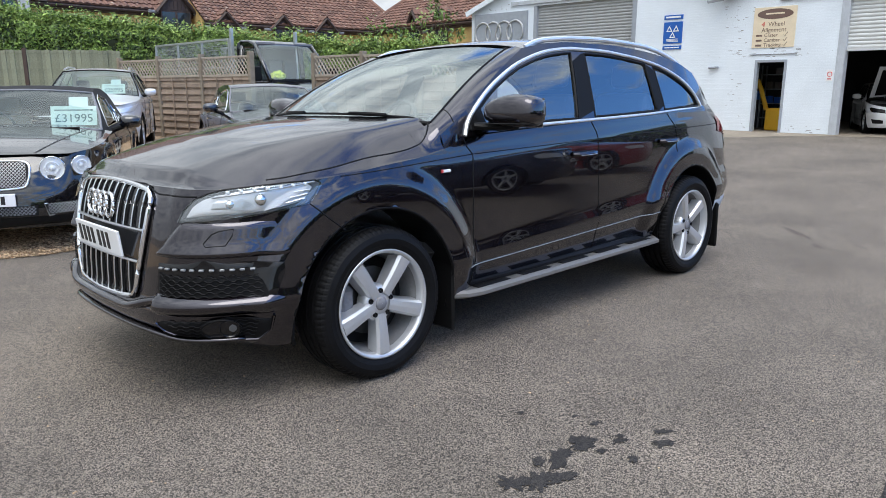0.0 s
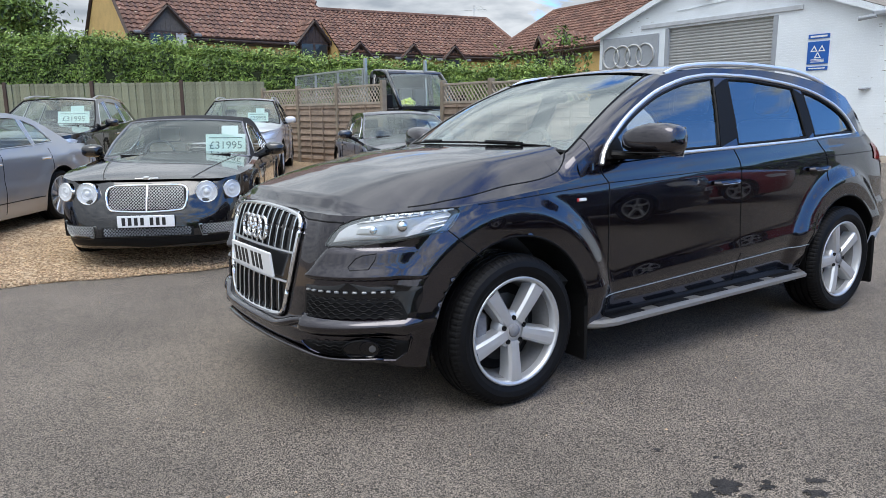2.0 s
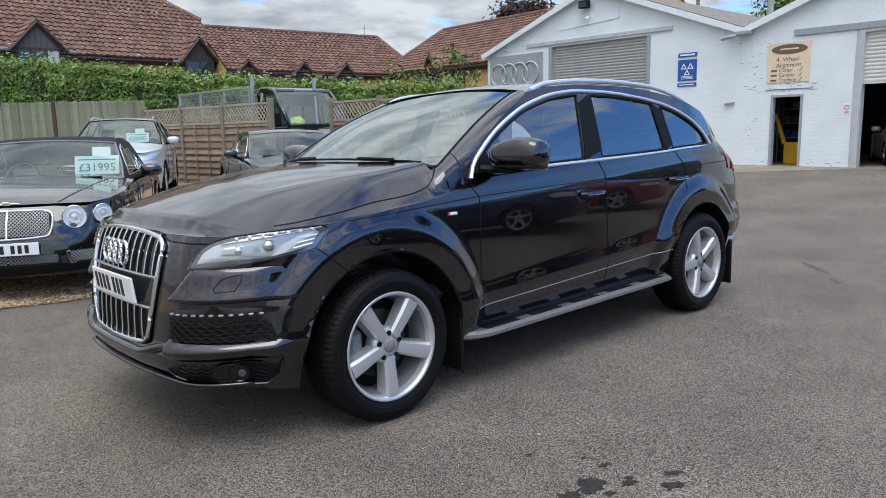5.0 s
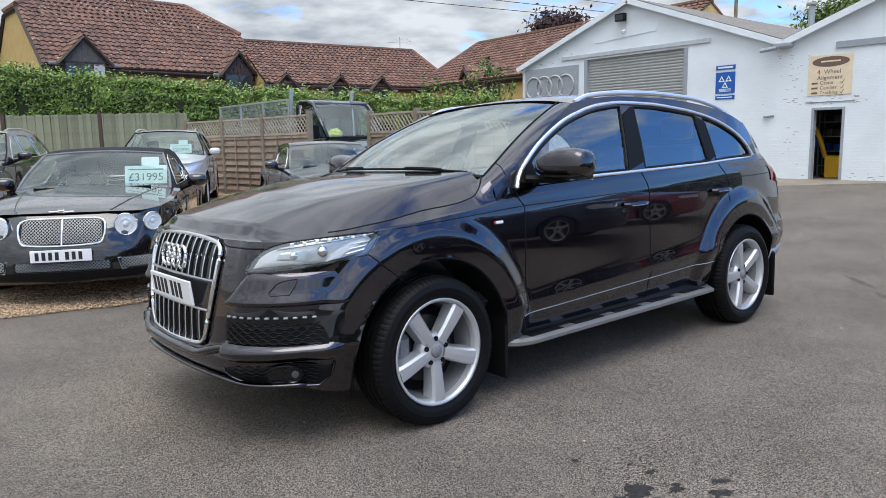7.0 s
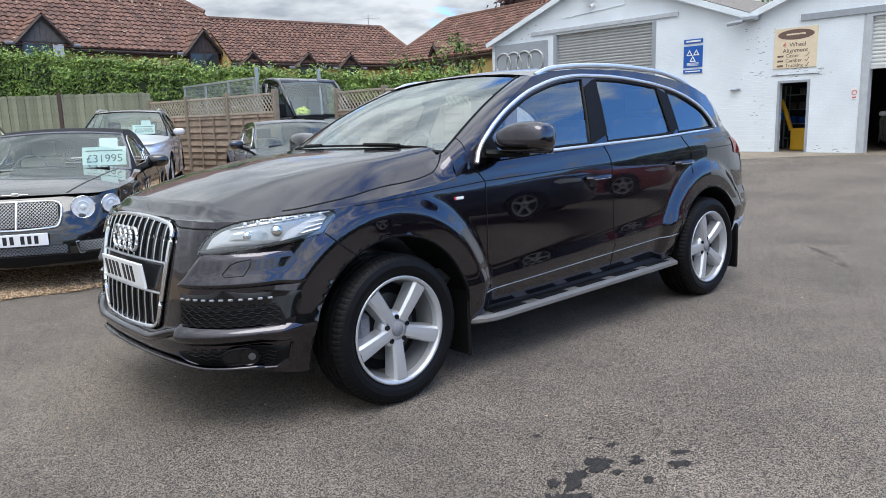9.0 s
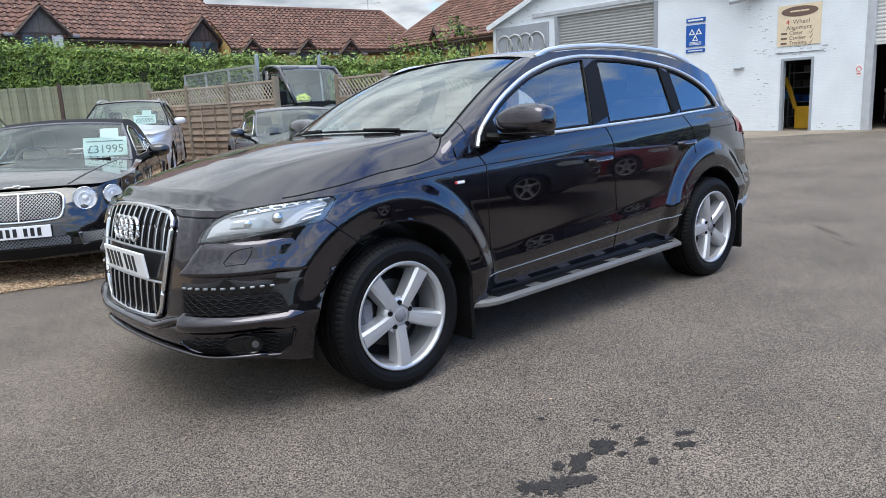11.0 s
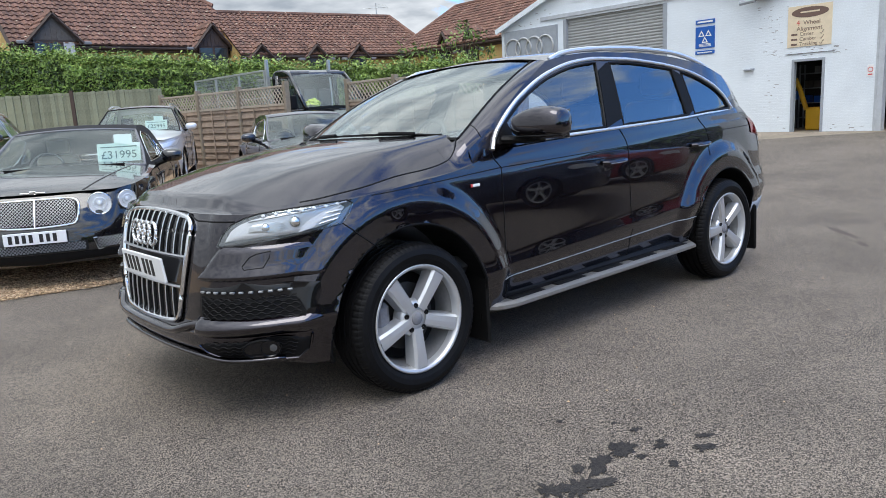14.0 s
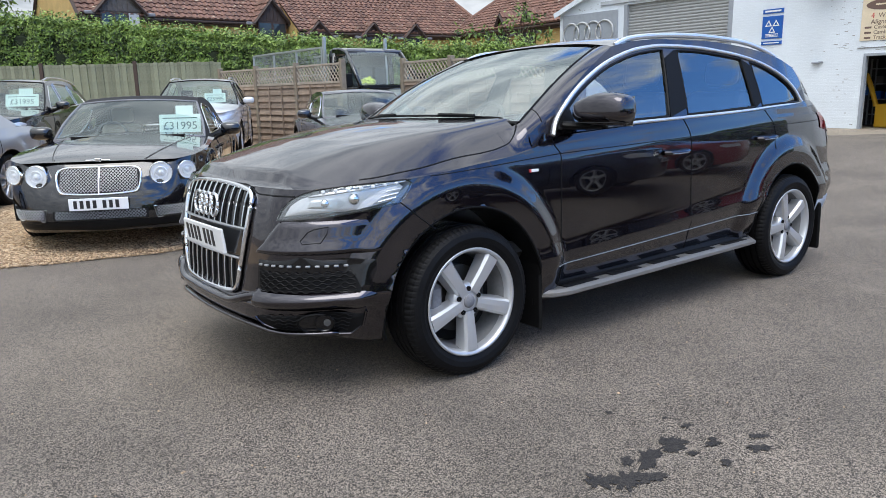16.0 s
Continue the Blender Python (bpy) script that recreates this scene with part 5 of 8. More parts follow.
def tyre_bm(radius, width, rim, seg=84):
    """A tyre round the y axis with ribs, grooves and a rounded shoulder."""
    w = width / 2
    prof = [(rim - 0.012, -w * 0.78), (rim + 0.004, -w * 0.86), (rim + 0.03, -w * 0.96), ((rim + radius) / 2, -w), (radius - 0.03, -w * 0.93), (radius - 0.012, -w * 0.82), (radius - 0.003, -w * 0.68)]
    grooves = (-0.5, -0.17, 0.17, 0.5)
    for g in grooves:
        prof += [(radius, w * (g - 0.05)), (radius - 0.012, w * (g - 0.04)), (radius - 0.012, w * (g + 0.04)), (radius, w * (g + 0.05))]
    prof += [(r, -h) for r, h in prof[:7][::-1]]
    bm = lathe_bm(prof, seg)
    bm.verts.ensure_lookup_table()
    for k, (r, h) in enumerate(prof):
        if seg > 100 and r > radius - 0.02 and abs(h) > w * 0.52:
            for a in range(0, seg, 3):
                v = bm.verts[k * seg + a]
                q = math.hypot(v.co.x, v.co.z)
                v.co.x, v.co.z = v.co.x * (1 - 0.003 / q), v.co.z * (1 - 0.003 / q)
    return bm


def spoke_bm(inner, outer, w_in, w_out, face, back, dish=0.0):
    """One spoke lying along +x, its face towards -y."""
    bm = bmesh.new()
    rings = []
    for t in np.linspace(0, 1, 7):
        r = inner + (outer - inner) * t
        w = (w_in + (w_out - w_in) * t ** 1.4) / 2
        y = face + dish * math.sin(t * math.pi / 2)
        pts = [(-w - 0.012, back), (-w - 0.004, y + 0.014), (-w * 0.8, y), (0, y - 0.002), (w * 0.8, y), (w + 0.004, y + 0.014), (w + 0.012, back)]
        rings.append([bm.verts.new((r, b, a)) for a, b in pts])
    for r0, r1 in zip(rings, rings[1:]):
        for k in range(6):
            bm.faces.new((r0[k], r1[k], r1[k + 1], r0[k + 1]))
    bmesh.ops.recalc_face_normals(bm, faces=bm.faces)
    return bm


def car_wheel(parent, place, radius, width, rim, start, spokes=5, w_in=0.07, w_out=0.085, mat=None, side=-1, detail=True, cap_mat=None):
    """A wheel with tyre, rim, spokes, hub, bolts and brake; its face looks to -y, or to +y with side 1."""
    mat = mat or M["alloy"]
    wheel = new("wheel")
    wheel.parent = parent
    wheel.matrix_basis = Matrix.Translation(place) @ (Matrix.Rotation(math.pi, 4, "Z") if side > 0 else Matrix())
    part("tyre", tyre_bm(radius, width, rim, 240 if detail else 84), M["rubber"], wheel, smooth=not detail)
    w = width / 2
    part("rim", lathe_bm([(rim - 0.012, -w * 0.8), (rim, -w * 0.86), (rim + 0.005, -w * 0.9), (rim - 0.002, -w * 0.92), (rim - 0.012, -w * 0.88), (rim - 0.018, -w * 0.76), (rim - 0.022, -w * 0.55)], 72), mat, wheel, smooth=True)
    part("rim_well", lathe_bm([(rim - 0.022, -w * 0.55), (rim - 0.034, -w * 0.2), (rim - 0.04, w * 0.8)], 48), M["well"], wheel, smooth=True)
    face = -w * 0.72
    for k in range(spokes):
        sp = part("spoke", spoke_bm(0.05, rim - 0.018, w_in, w_out, face, face + 0.06, -0.016), mat, wheel)
        sp.matrix_basis = Matrix.Rotation(-radians(start + 360 / spokes * k), 4, "Y")
    part("hub", lathe_bm([(0.001, face + 0.004), (0.04, face + 0.004), (0.078, face + 0.01), (0.094, face + 0.026), (0.092, face + 0.08)], 32), mat, wheel, smooth=True)
    part("cap", lathe_bm([(0.001, face - 0.006), (0.028, face - 0.005), (0.034, face + 0.002), (0.034, face + 0.01)], 24), cap_mat or M["lead"], wheel, smooth=True)
    if detail:
        for k in range(5):
            a = radians(start + 36 + 72 * k)
            b = part("wheel_bolt", lathe_bm([(0.001, 0.0), (0.007, -0.001), (0.009, -0.004), (0.0125, -0.004), (0.0135, 0.03)], 14), M["black"], wheel)
            b.matrix_basis = Matrix.Translation((0.064 * math.cos(a), face + 0.005, 0.064 * math.sin(a)))
        part("brake_disc", lathe_bm([(0.06, 0.0), (0.17, 0.0), (0.17, 0.03), (0.06, 0.03)], 40), M["disc"], wheel)
        part("caliper", box_bm((-0.205, -0.05, -0.1), (-0.12, 0.05, 0.1), 0.02), M["lead"], wheel)
    part("barrel", lathe_bm([(rim - 0.045, w * 0.2), (0.02, w * 0.25)], 40), M["black"], wheel)
    return wheel


def plate_part(parent, m, width=0.52, height=0.111, back=None, groups=(4, 3)):
    """A number plate with plain bars for its characters, facing -y before m."""
    pl = part("number_plate", box_bm((-width / 2, -0.006, -height / 2), (width / 2, 0.006, height / 2), 0.003, m=m), back or M["plate_white"], parent, "white number plate with plain black bars")
    x = -width / 2 + 0.035
    for n in groups:
        for _ in range(n):
            part("bar", box_bm((x + 0.006, -0.0085, -height * 0.33), (x + 0.038, -0.0062, height * 0.33), m=m), M["ink"], pl)
            x += 0.056
        x += 0.03
    return pl


def price_card(words, m, w=0.62, h=0.42):
    """A pale green price card, facing -y before m."""
    ob = thing("price_card", "pale green price card reading %s behind a windscreen" % words, "price card")
    part("card", box_bm((-w / 2, -0.003, 0), (w / 2, 0.003, h * 0.68), 0.002, m=m), M["card"], ob)
    part("card_tab", box_bm((-w * 0.1, -0.004, h * 0.62), (w * 0.32, 0.002, h), 0.002, m=m), M["card"], ob)
    part("bar", box_bm((-w * 0.42, -0.006, h * 0.52), (w * 0.42, -0.0035, h * 0.555), m=m), M["ink_green"], ob)
    text_part("letters", words, h * 0.4, M["ink_green"], ob, m @ Matrix(((1, 0, 0, 0), (0, 0, -1, -0.006), (0, 1, 0, h * 0.24), (0, 0, 0, 1))))
    return ob

main_suv = thing("suv", "graphite grey seven-seat SUV with chrome trim parked on the tarmac", "car", m=Matrix.Rotation(-0.02, 4, "X"))
Q = suv_shell
ARCH_F, ARCH_R, TYRE = (0.0, 0.375, 0.472), (3.002, 0.375, 0.462), 0.378
shaped("body", *shell_body(Q, [ARCH_F, ARCH_R]), M["suv_paint"], main_suv, smooth=True)


def suv_pt(s, z, off=0.0, side=-1):
    p = Q.at(s, z, off)
    return (p[0], p[1] * -side, p[2])


# bonnet and wing tops
seam_y = curve_of([(-0.86, 0.55), (-0.72, 0.73), (-0.6, 0.79), (-0.4, 0.845), (-0.1, 0.872), (0.2, 0.872), (0.33, 0.862), (0.4, 0.84), (0.45, 0.8), (0.49, 0.75), (0.62, 0.72)])


def bonnet_pt(k, u):
    nose = Q.at(Q.s_of(y=0.79 * abs(k)), 0.985)
    x0, y0 = nose[0] + 0.004, 0.79 * abs(k) * 0.955
    x1 = 0.485 - 0.175 * (1 - k * k)
    x = x0 + (x1 - x0) * u
    y = y0 + (seam_y(x) * abs(k) - y0) * min(1, u * 12)
    z = suv_bonnet_z(x, y)
    drop = 1 - smoothstep(0, 0.07, u)
    return (x + 0.004 * drop, math.copysign(y, k), z + (0.984 - z) * drop)


shaped("bonnet", *grid_shape([[bonnet_pt(k, u) for k in np.linspace(-1, 1, 61)] for u in np.linspace(0, 1, 60)]), M["suv_paint"], main_suv, smooth=True)
for sd in (-1, 1):
    rows = []
    for x in np.linspace(-0.78, 0.62, 64):
        y0, y1 = min(seam_y(x) - 0.002, suv_edge(x)), suv_edge(x) + 0.001
        rows.append([(x, sd * (y0 + (y1 - y0) * t), suv_bonnet_z(x, y0 + (y1 - y0) * t) + 0.0005) for t in np.linspace(0, 1, 9)])
    shaped("wing_top", *grid_shape(rows), M["suv_paint"], main_suv, smooth=True)
    seam = [(x, sd * seam_y(x), suv_bonnet_z(x, seam_y(x)) + 0.0005 + 0.05 * (max(0, min(x, 0.46) - 0.32) / 0.14) ** 2 * smoothstep(0.76, 0.835, seam_y(x))) for x in np.linspace(-0.52, 0.485, 48)]
    part("panel_gap", tube_bm(seam, 0.0035, 5), M["black"], main_suv)

# cabin: windscreen, pillars, roof, glass
ARC = [(0.607, 1.157), (0.645, 1.226), (0.787, 1.346), (0.978, 1.456), (1.226, 1.558), (1.532, 1.629), (1.776, 1.649), (2.023, 1.647), (2.413, 1.618), (2.75, 1.565), (3.01, 1.476), (3.181, 1.358), (3.262, 1.25)]
LOWER = [(0.607, 1.157), (0.74, 1.172), (1.2, 1.187), (1.712, 1.2), (2.441, 1.22), (3.0, 1.245), (3.262, 1.25)]


def smooth_line(points, n):
    fx, fy, total = chord_curve(points)
    return [(fx(total * k / n), fy(total * k / n)) for k in range(n + 1)]


def cabin_pt(x, z, sd=-1, off=0.0):
    y = suv_side_y(z) + off
    y -= 0.05 * smoothstep(3.05, 3.5, x) + 0.05 * smoothstep(0.75, 0.3, x)
    return (x, sd * y, z)


arc = smooth_line(ARC, 48)
arc_in = [(x + 0.012 - 0.018 * smoothstep(2.6, 3.25, x), z - 0.026) for x, z in arc]
low = curve_of(LOWER)
arc_z = curve_of(sorted((x, z) for x, z in arc_in))


def window_poly(left, right):
    """An opening between two slanting edges ((x at sill, x at head)), under the arc."""
    pts = []
    for t in np.linspace(0, 1, 13):
        pts.append((t, None))
    poly = []
    (l0, l1), (r0, r1) = left, right
    xs = np.linspace(l0, r0, 12)
    poly += [(x, low(x) + 0.022) for x in xs]
    poly += [(r0 + (r1 - r0) * t, low(r0) + 0.022 + (arc_z(r1) - low(r0) - 0.022) * t) for t in np.linspace(0.1, 1, 8)]
    poly += [(x, arc_z(x)) for x in np.linspace(r1, l1, 26)[1:]]
    poly += [(l0 + (l1 - l0) * t, low(l0) + 0.022 + (arc_z(l1) - low(l0) - 0.022) * t) for t in np.linspace(0.9, 0.1, 8)]
    return poly


front_win = window_poly((0.66, 0.664), (1.615, 1.74))
rear_win = window_poly((1.806, 1.885), (2.577, 2.588))
quarter_win = window_poly((2.682, 2.69), (3.2, 3.17))
screen_edge = smooth_line([(0.46, 1.165), (0.70, 1.315), (0.97, 1.48), (1.27, 1.635)], 16)
roof_edge = smooth_line([(1.27, 1.635), (1.5, 1.672), (1.8, 1.692), (2.2, 1.692), (2.6, 1.668), (3.0, 1.61), (3.3, 1.52)], 24)
tail_edge = smooth_line([(3.3, 1.52), (3.36, 1.42), (3.36, 1.27)], 8)
belt = [(x, Q.top(x) - 0.006) for x in np.linspace(3.36, 0.46, 40)]
outer = screen_edge[:-1] + roof_edge[:-1] + tail_edge[:-1] + belt[:-1]
roof_rows = []
for sd in (-1, 1):
    part("side_frame", fill_with_holes(outer, [front_win, rear_win, quarter_win], lambda a, z, sd=sd: cabin_pt(a, z, sd)), M["suv_paint"], main_suv, smooth=True)
    for poly, name in ((front_win, "front_door_glass"), (rear_win, "rear_door_glass"), (quarter_win, "quarter_glass")):
        mapped_patch(name, poly, lambda a, z, sd=sd: cabin_pt(a, z, sd, -0.008), M["glass_tint"], main_suv, 12, 14)
        part("window_seal", tube_bm([cabin_pt(a, z, sd, -0.002) for a, z in poly], 0.008, 6, closed=True), M["black"], main_suv)
    for (a0, a1), (b0, b1) in (((1.622, 1.748), (1.798, 1.878)), ((2.585, 2.595), (2.674, 2.682))):
        poly = [(a0, low(a0) + 0.015), (b0, low(b0) + 0.015), (b1, arc_z(b1)), (a1, arc_z(a1))]
        mapped_patch("pillar_trim", poly, lambda a, z, sd=sd: cabin_pt(a, z, sd, 0.004), M["mesh_black"], main_suv, 8, 3)
    trim = [cabin_pt(x, z, sd, 0.006) for x, z in arc]
    part("chrome_trim", tube_bm(trim, 0.0115, 8), M["bright_trim"], main_suv, "chrome window trim")
    part("chrome_trim", tube_bm([cabin_pt(x, z + 0.006, sd, 0.008) for x, z in smooth_line(LOWER, 30)[3:]], 0.01, 8), M["bright_trim"], main_suv, "chrome window trim")
    # roof rail
    rail = [(1.34, 1.645), (1.46, 1.686), (1.6, 1.703), (1.8, 1.716), (2.1, 1.722), (2.6, 1.704), (3.0, 1.652), (3.28, 1.572), (3.36, 1.53)]
    part("roof_rail", tube_bm([(x, sd * (0.70 - 0.04 * smoothstep(2.6, 3.4, x)), z) for x, z in smooth_line(rail, 40)], 0.0135, 8, flat=1.2), M["bright_trim"], main_suv, "satin silver roof rail")
rows = []
for x, z in roof_edge:
    y = abs(cabin_pt(x, z)[1])
    back = 0.22 * smoothstep(2.6, 3.3, x)
    lead = 0.03 * smoothstep(1.6, 1.27, x)
    rows.append([(x + (lead + back) * (1 - k * k), y * k, z + (0.048 - 0.023 * smoothstep(2.4, 3.2, x)) * (1 - abs(k) ** (3 - smoothstep(1.3, 2.0, x)))) for k in np.linspace(-1, 1, 29)])
shaped("roof", *grid_shape(rows), M["suv_paint"], main_suv, smooth=True)


def screen_pt(t, k):
    """The windscreen: t up from the cowl, k across."""
    x, y, z = 0.475 + 0.825 * t, 0.795 - 0.19 * t ** 1.15, 1.228 + 0.424 * t + 0.035 * math.sin(math.pi * t)
    bow = 0.165 * (1 - t) ** 1.3 - 0.012 * t
    return (x - bow * (1 - k * k), y * k, z + 0.03 * (1 - abs(k) ** 2.5))


rows = [[screen_pt(t, k) for k in np.linspace(-1, 1, 29)] for t in np.linspace(0, 1, 17)]
ws = shaped("windscreen", *grid_shape([r[::-1] for r in rows]), M["glass"], main_suv, smooth=True)
for sd in (-1, 1):
    pillar = []
    for (x, z), t in zip(screen_edge, np.linspace(0, 1, len(screen_edge))):
        o, i = Vector(cabin_pt(x, z, sd)), Vector(screen_pt(t, sd * 1.0))
        way = Vector((-0.35, sd * 0.6, 0.6)).normalized()
        pillar.append([o.lerp(i, u) + way * 0.02 * math.sin(math.pi * u) * (1 - 0.6 * t) for u in np.linspace(0, 1, 9)])
    shaped("windscreen_pillar", *grid_shape(pillar), M["suv_paint"], main_suv, smooth=True)
    # the wing sweeps up into the foot of the pillar and on to the door
    corner = pillar[0][0]

    def foot_row(x, v, across):
        row = []
        for a in across:
            if a < 0:
                y = suv_edge(0.46) + 0.001 + (abs(corner.y) - suv_edge(0.46)) * (1 + a)
                goal = Vector((0.46, sd * y, suv_shell.top(0.46))).lerp(corner, 1 + a)
            else:
                goal = pillar[0][round(a * 8)]
                y = abs(goal.y)
            base = Vector((x, sd * y, suv_bonnet_z(x, y) + 0.0007))
            row.append(base + (goal - Vector((0.46, sd * y, suv_bonnet_z(0.46, y) + 0.0007))) * v * v)
        return row

    across = [-1, -0.75, -0.5, -0.25] + [k / 8 for k in range(9)]
    shaped("pillar_foot", *grid_shape([foot_row(0.32 + 0.14 * v, v, across) for v in np.linspace(0, 1, 13)]), M["suv_paint"], main_suv, smooth=True)
    skirt = []
    for x in np.linspace(0.46, 0.64, 8):
        top, low_edge = Vector(cabin_pt(x, 1.165, sd, 0.001)), Vector((x, sd * (suv_edge(x) + 0.001), suv_shell.top(x)))
        skirt.append([low_edge.lerp(top, a) for a in np.linspace(0, 1, 5)])
    shaped("quarter_panel", *grid_shape(skirt), M["suv_paint"], main_suv, smooth=True)
    part("panel_gap", tube_bm(pillar[2], 0.003, 5), M["black"], main_suv)
part("screen_seal", tube_bm([r[0] for r in rows] + rows[-1][1:] + [r[-1] for r in rows[::-1]][1:], 0.006, 6), M["black"], main_suv)
rows2 = []
for x, z in tail_edge[:-1] + [(3.36, 1.27), (3.4, 1.2)]:
    y = abs(cabin_pt(x, min(z, 1.6))[1])
    reach = 0.3 + 0.22 * smoothstep(1.52, 1.2, z)
    rows2.append([(x + reach * math.sqrt(max(0, 1 - k * k)), y * k, z + 0.05 * (1 - k * k) * smoothstep(1.2, 1.5, z)) for k in np.linspace(-1, 1, 31)])
shaped("tailgate", *grid_shape(rows2), M["suv_paint"], main_suv, smooth=True)

# wheel housings, wheels, mud flaps
for (ax, az, r), sd in ((a, s) for a in (ARCH_F, ARCH_R) for s in (-1, 1)):
    rows = []
    for a in np.linspace(radians(-14), radians(194), 46):
        x, z = ax + r * math.cos(a), az + r * math.sin(a)
        y = abs(Q.at(Q.s_of(x=x), max(z, 0.3))[1])
        rows.append([(x, sd * yy, z) for yy in (y - 0.001, y - 0.03, y - 0.32)])
    shaped("arch_liner", *grid_shape(rows), M["black"], main_suv)
    part("arch_lip", tube_bm([(r0[0][0], sd * (abs(r0[0][1]) - 0.006), r0[0][2]) for r0 in rows], 0.009, 6), M["black"], main_suv, smooth=True)
part("underbody", box_bm((-0.75, -0.62, 0.26), (3.9, 0.62, 0.5), 0.06), M["black"], main_suv)
for x, start, ya in ((0.0, 54, 0.838), (3.002, 36, 0.848)):
    for sd in (-1, 1):
        car_wheel(main_suv, (x, sd * ya, TYRE - 0.003), TYRE, 0.275, 0.268, start if sd < 0 else -start, 5, 0.058, 0.078, M["alloy"], sd)
for x, z0, sd in ((0.47, 0.13, -1), (3.47, 0.14, -1), (0.47, 0.13, 1), (3.47, 0.14, 1)):
    part("mud_flap", box_bm((x - 0.012, min(sd * 0.72, sd * 0.965), z0), (x + 0.012, max(sd * 0.72, sd * 0.965), 0.5), 0.012), M["black"], main_suv)

# side steps, sill strips, handles, seams
for sd in (-1, 1):
    bm = bmesh.new()
    ringv = []
    for x in np.linspace(0.48, 2.6, 24):
        t = smoothstep(0.48, 0.62, x) * smoothstep(2.6, 2.5, x)
        z = 0.292 + 0.026 * (x - 0.48) / 2.1
        yo = 0.895 + 0.1 * t
        ringv.append([bm.verts.new(p) for p in ((x, sd * 0.84, z + 0.035), (x, sd * (yo - 0.025), z + 0.035), (x, sd * yo, z + 0.022), (x, sd * yo, z + 0.004), (x, sd * (yo - 0.03), z - 0.01), (x, sd * 0.84, z - 0.01))])
    for r0, r1 in zip(ringv, ringv[1:]):
        for k in range(6):
            bm.faces.new((r0[k], r0[(k + 1) % 6], r1[(k + 1) % 6], r1[k]))
    bm.faces.new(ringv[0])
    bm.faces.new(ringv[-1][::-1])
    bmesh.ops.recalc_face_normals(bm, faces=bm.faces)
    part("side_step", bm, M["step_metal"], main_suv, "brushed metal side step")
    for k in range(5):
        x = 0.66 + k * 0.38
        z = 0.327 + 0.026 * (x - 0.48) / 2.1
        part("step_pad", box_bm((x, min(sd * 0.85, sd * 0.962), z), (x + 0.27, max(sd * 0.85, sd * 0.962), z + 0.006), 0.003), M["black"], main_suv)
    strip = [suv_pt(Q.s_of(x=x), 0.452 + 0.0376 * (x - 0.453), 0.004, sd) for x in np.linspace(0.6, 2.56, 40)]
    strip = [(p[0], sd * abs(p[1]), p[2]) for p in strip]
    part("sill_cover", box_bm((0.5, min(sd * 0.83, sd * 0.912), 0.318), (2.56, max(sd * 0.83, sd * 0.912), 0.375), 0.02), M["black"], main_suv)
    part("sill_strip", tube_bm(strip, 0.0024, 6), M["galv"], main_suv, "thin silver sill strip")

    def seam_line(pts, r=0.0032):
        line = []
        for (xa, za), (xb, zb) in zip(pts, pts[1:]):
            for t in np.linspace(0, 1, 14):
                x, z = xa + (xb - xa) * t, za + (zb - za) * t
                p = Q.at(Q.s_of(x=x), z, 0.0005)
                line.append((p[0], sd * abs(p[1]), p[2]))
        part("panel_gap", tube_bm(line[::2] + [line[-1]], r, 5), M["black"], main_suv)

    seam_line([(0.605, 1.15), (0.62, 1.1), (0.655, 1.06), (0.65, 0.9), (0.645, 0.6), (0.645, 0.36)])
    seam_line([(1.735, 1.2), (1.78, 1.13), (1.795, 1.06), (1.8, 0.7), (1.815, 0.37)])
    seam_line([(2.66, 1.225), (2.76, 1.13), (2.79, 1.05), (2.77, 0.95)])
    seam_line([(2.64, 0.74), (2.58, 0.64), (2.55, 0.52), (2.55, 0.39)])
    seam_line([(-0.37, 0.905), (-0.3, 0.84), (-0.205, 0.765)])
    seam_line([(0.66, 0.352), (1.6, 0.362), (2.55, 0.385)], 0.004)
    seam_line([(-0.2, 1.01), (0.2, 1.03), (0.65, 1.058), (1.8, 1.088), (2.8, 1.115), (3.55, 1.13)], 0.0025)
    for x, z in ((1.625, 1.005), (2.645, 1.037)):
        s = Q.s_of(x=x)

        def spot(dx, dz, off, s=s, z=z):
            p = Q.at(s + dx, z + dz, off)
            return (p[0], sd * abs(p[1]), p[2])

        cup = [(s + 0.07 * math.cos(a) - 0.02, z - 0.005 + 0.045 * math.sin(a)) for a in np.linspace(0, 2 * math.pi, 24, endpoint=False)]
        mapped_patch("handle_recess", cup, lambda a, zz: (Q.at(a, zz, 0.002)[0], sd * abs(Q.at(a, zz, 0.002)[1]), zz), M["black_gloss"], main_suv, 6, 8)
        h = [spot(-0.1, 0, 0.006), spot(-0.085, 0, 0.034), spot(-0.04, 0, 0.042), spot(0.04, 0.001, 0.043), spot(0.085, 0.002, 0.036), spot(0.1, 0.002, 0.006)]
        hd = part("door_handle", tube_bm(h, 0.016, 8, flat=0.9), M["suv_paint"], main_suv)
        part("handle_strip", tube_bm([spot(-0.08, -0.006, 0.05), spot(0, -0.006, 0.057), spot(0.08, -0.004, 0.051)], 0.0025, 5), M["satin"], hd)
    # door mirror
    mm = Matrix.Translation((0.80, sd * 1.1, 1.272)) @ Matrix.Diagonal((1, sd, 1, 1)) @ Euler((0, radians(4), radians(-7))).to_matrix().to_4x4()
    bm = bmesh.new()
    bmesh.ops.create_uvsphere(bm, u_segments=32, v_segments=18, radius=1)
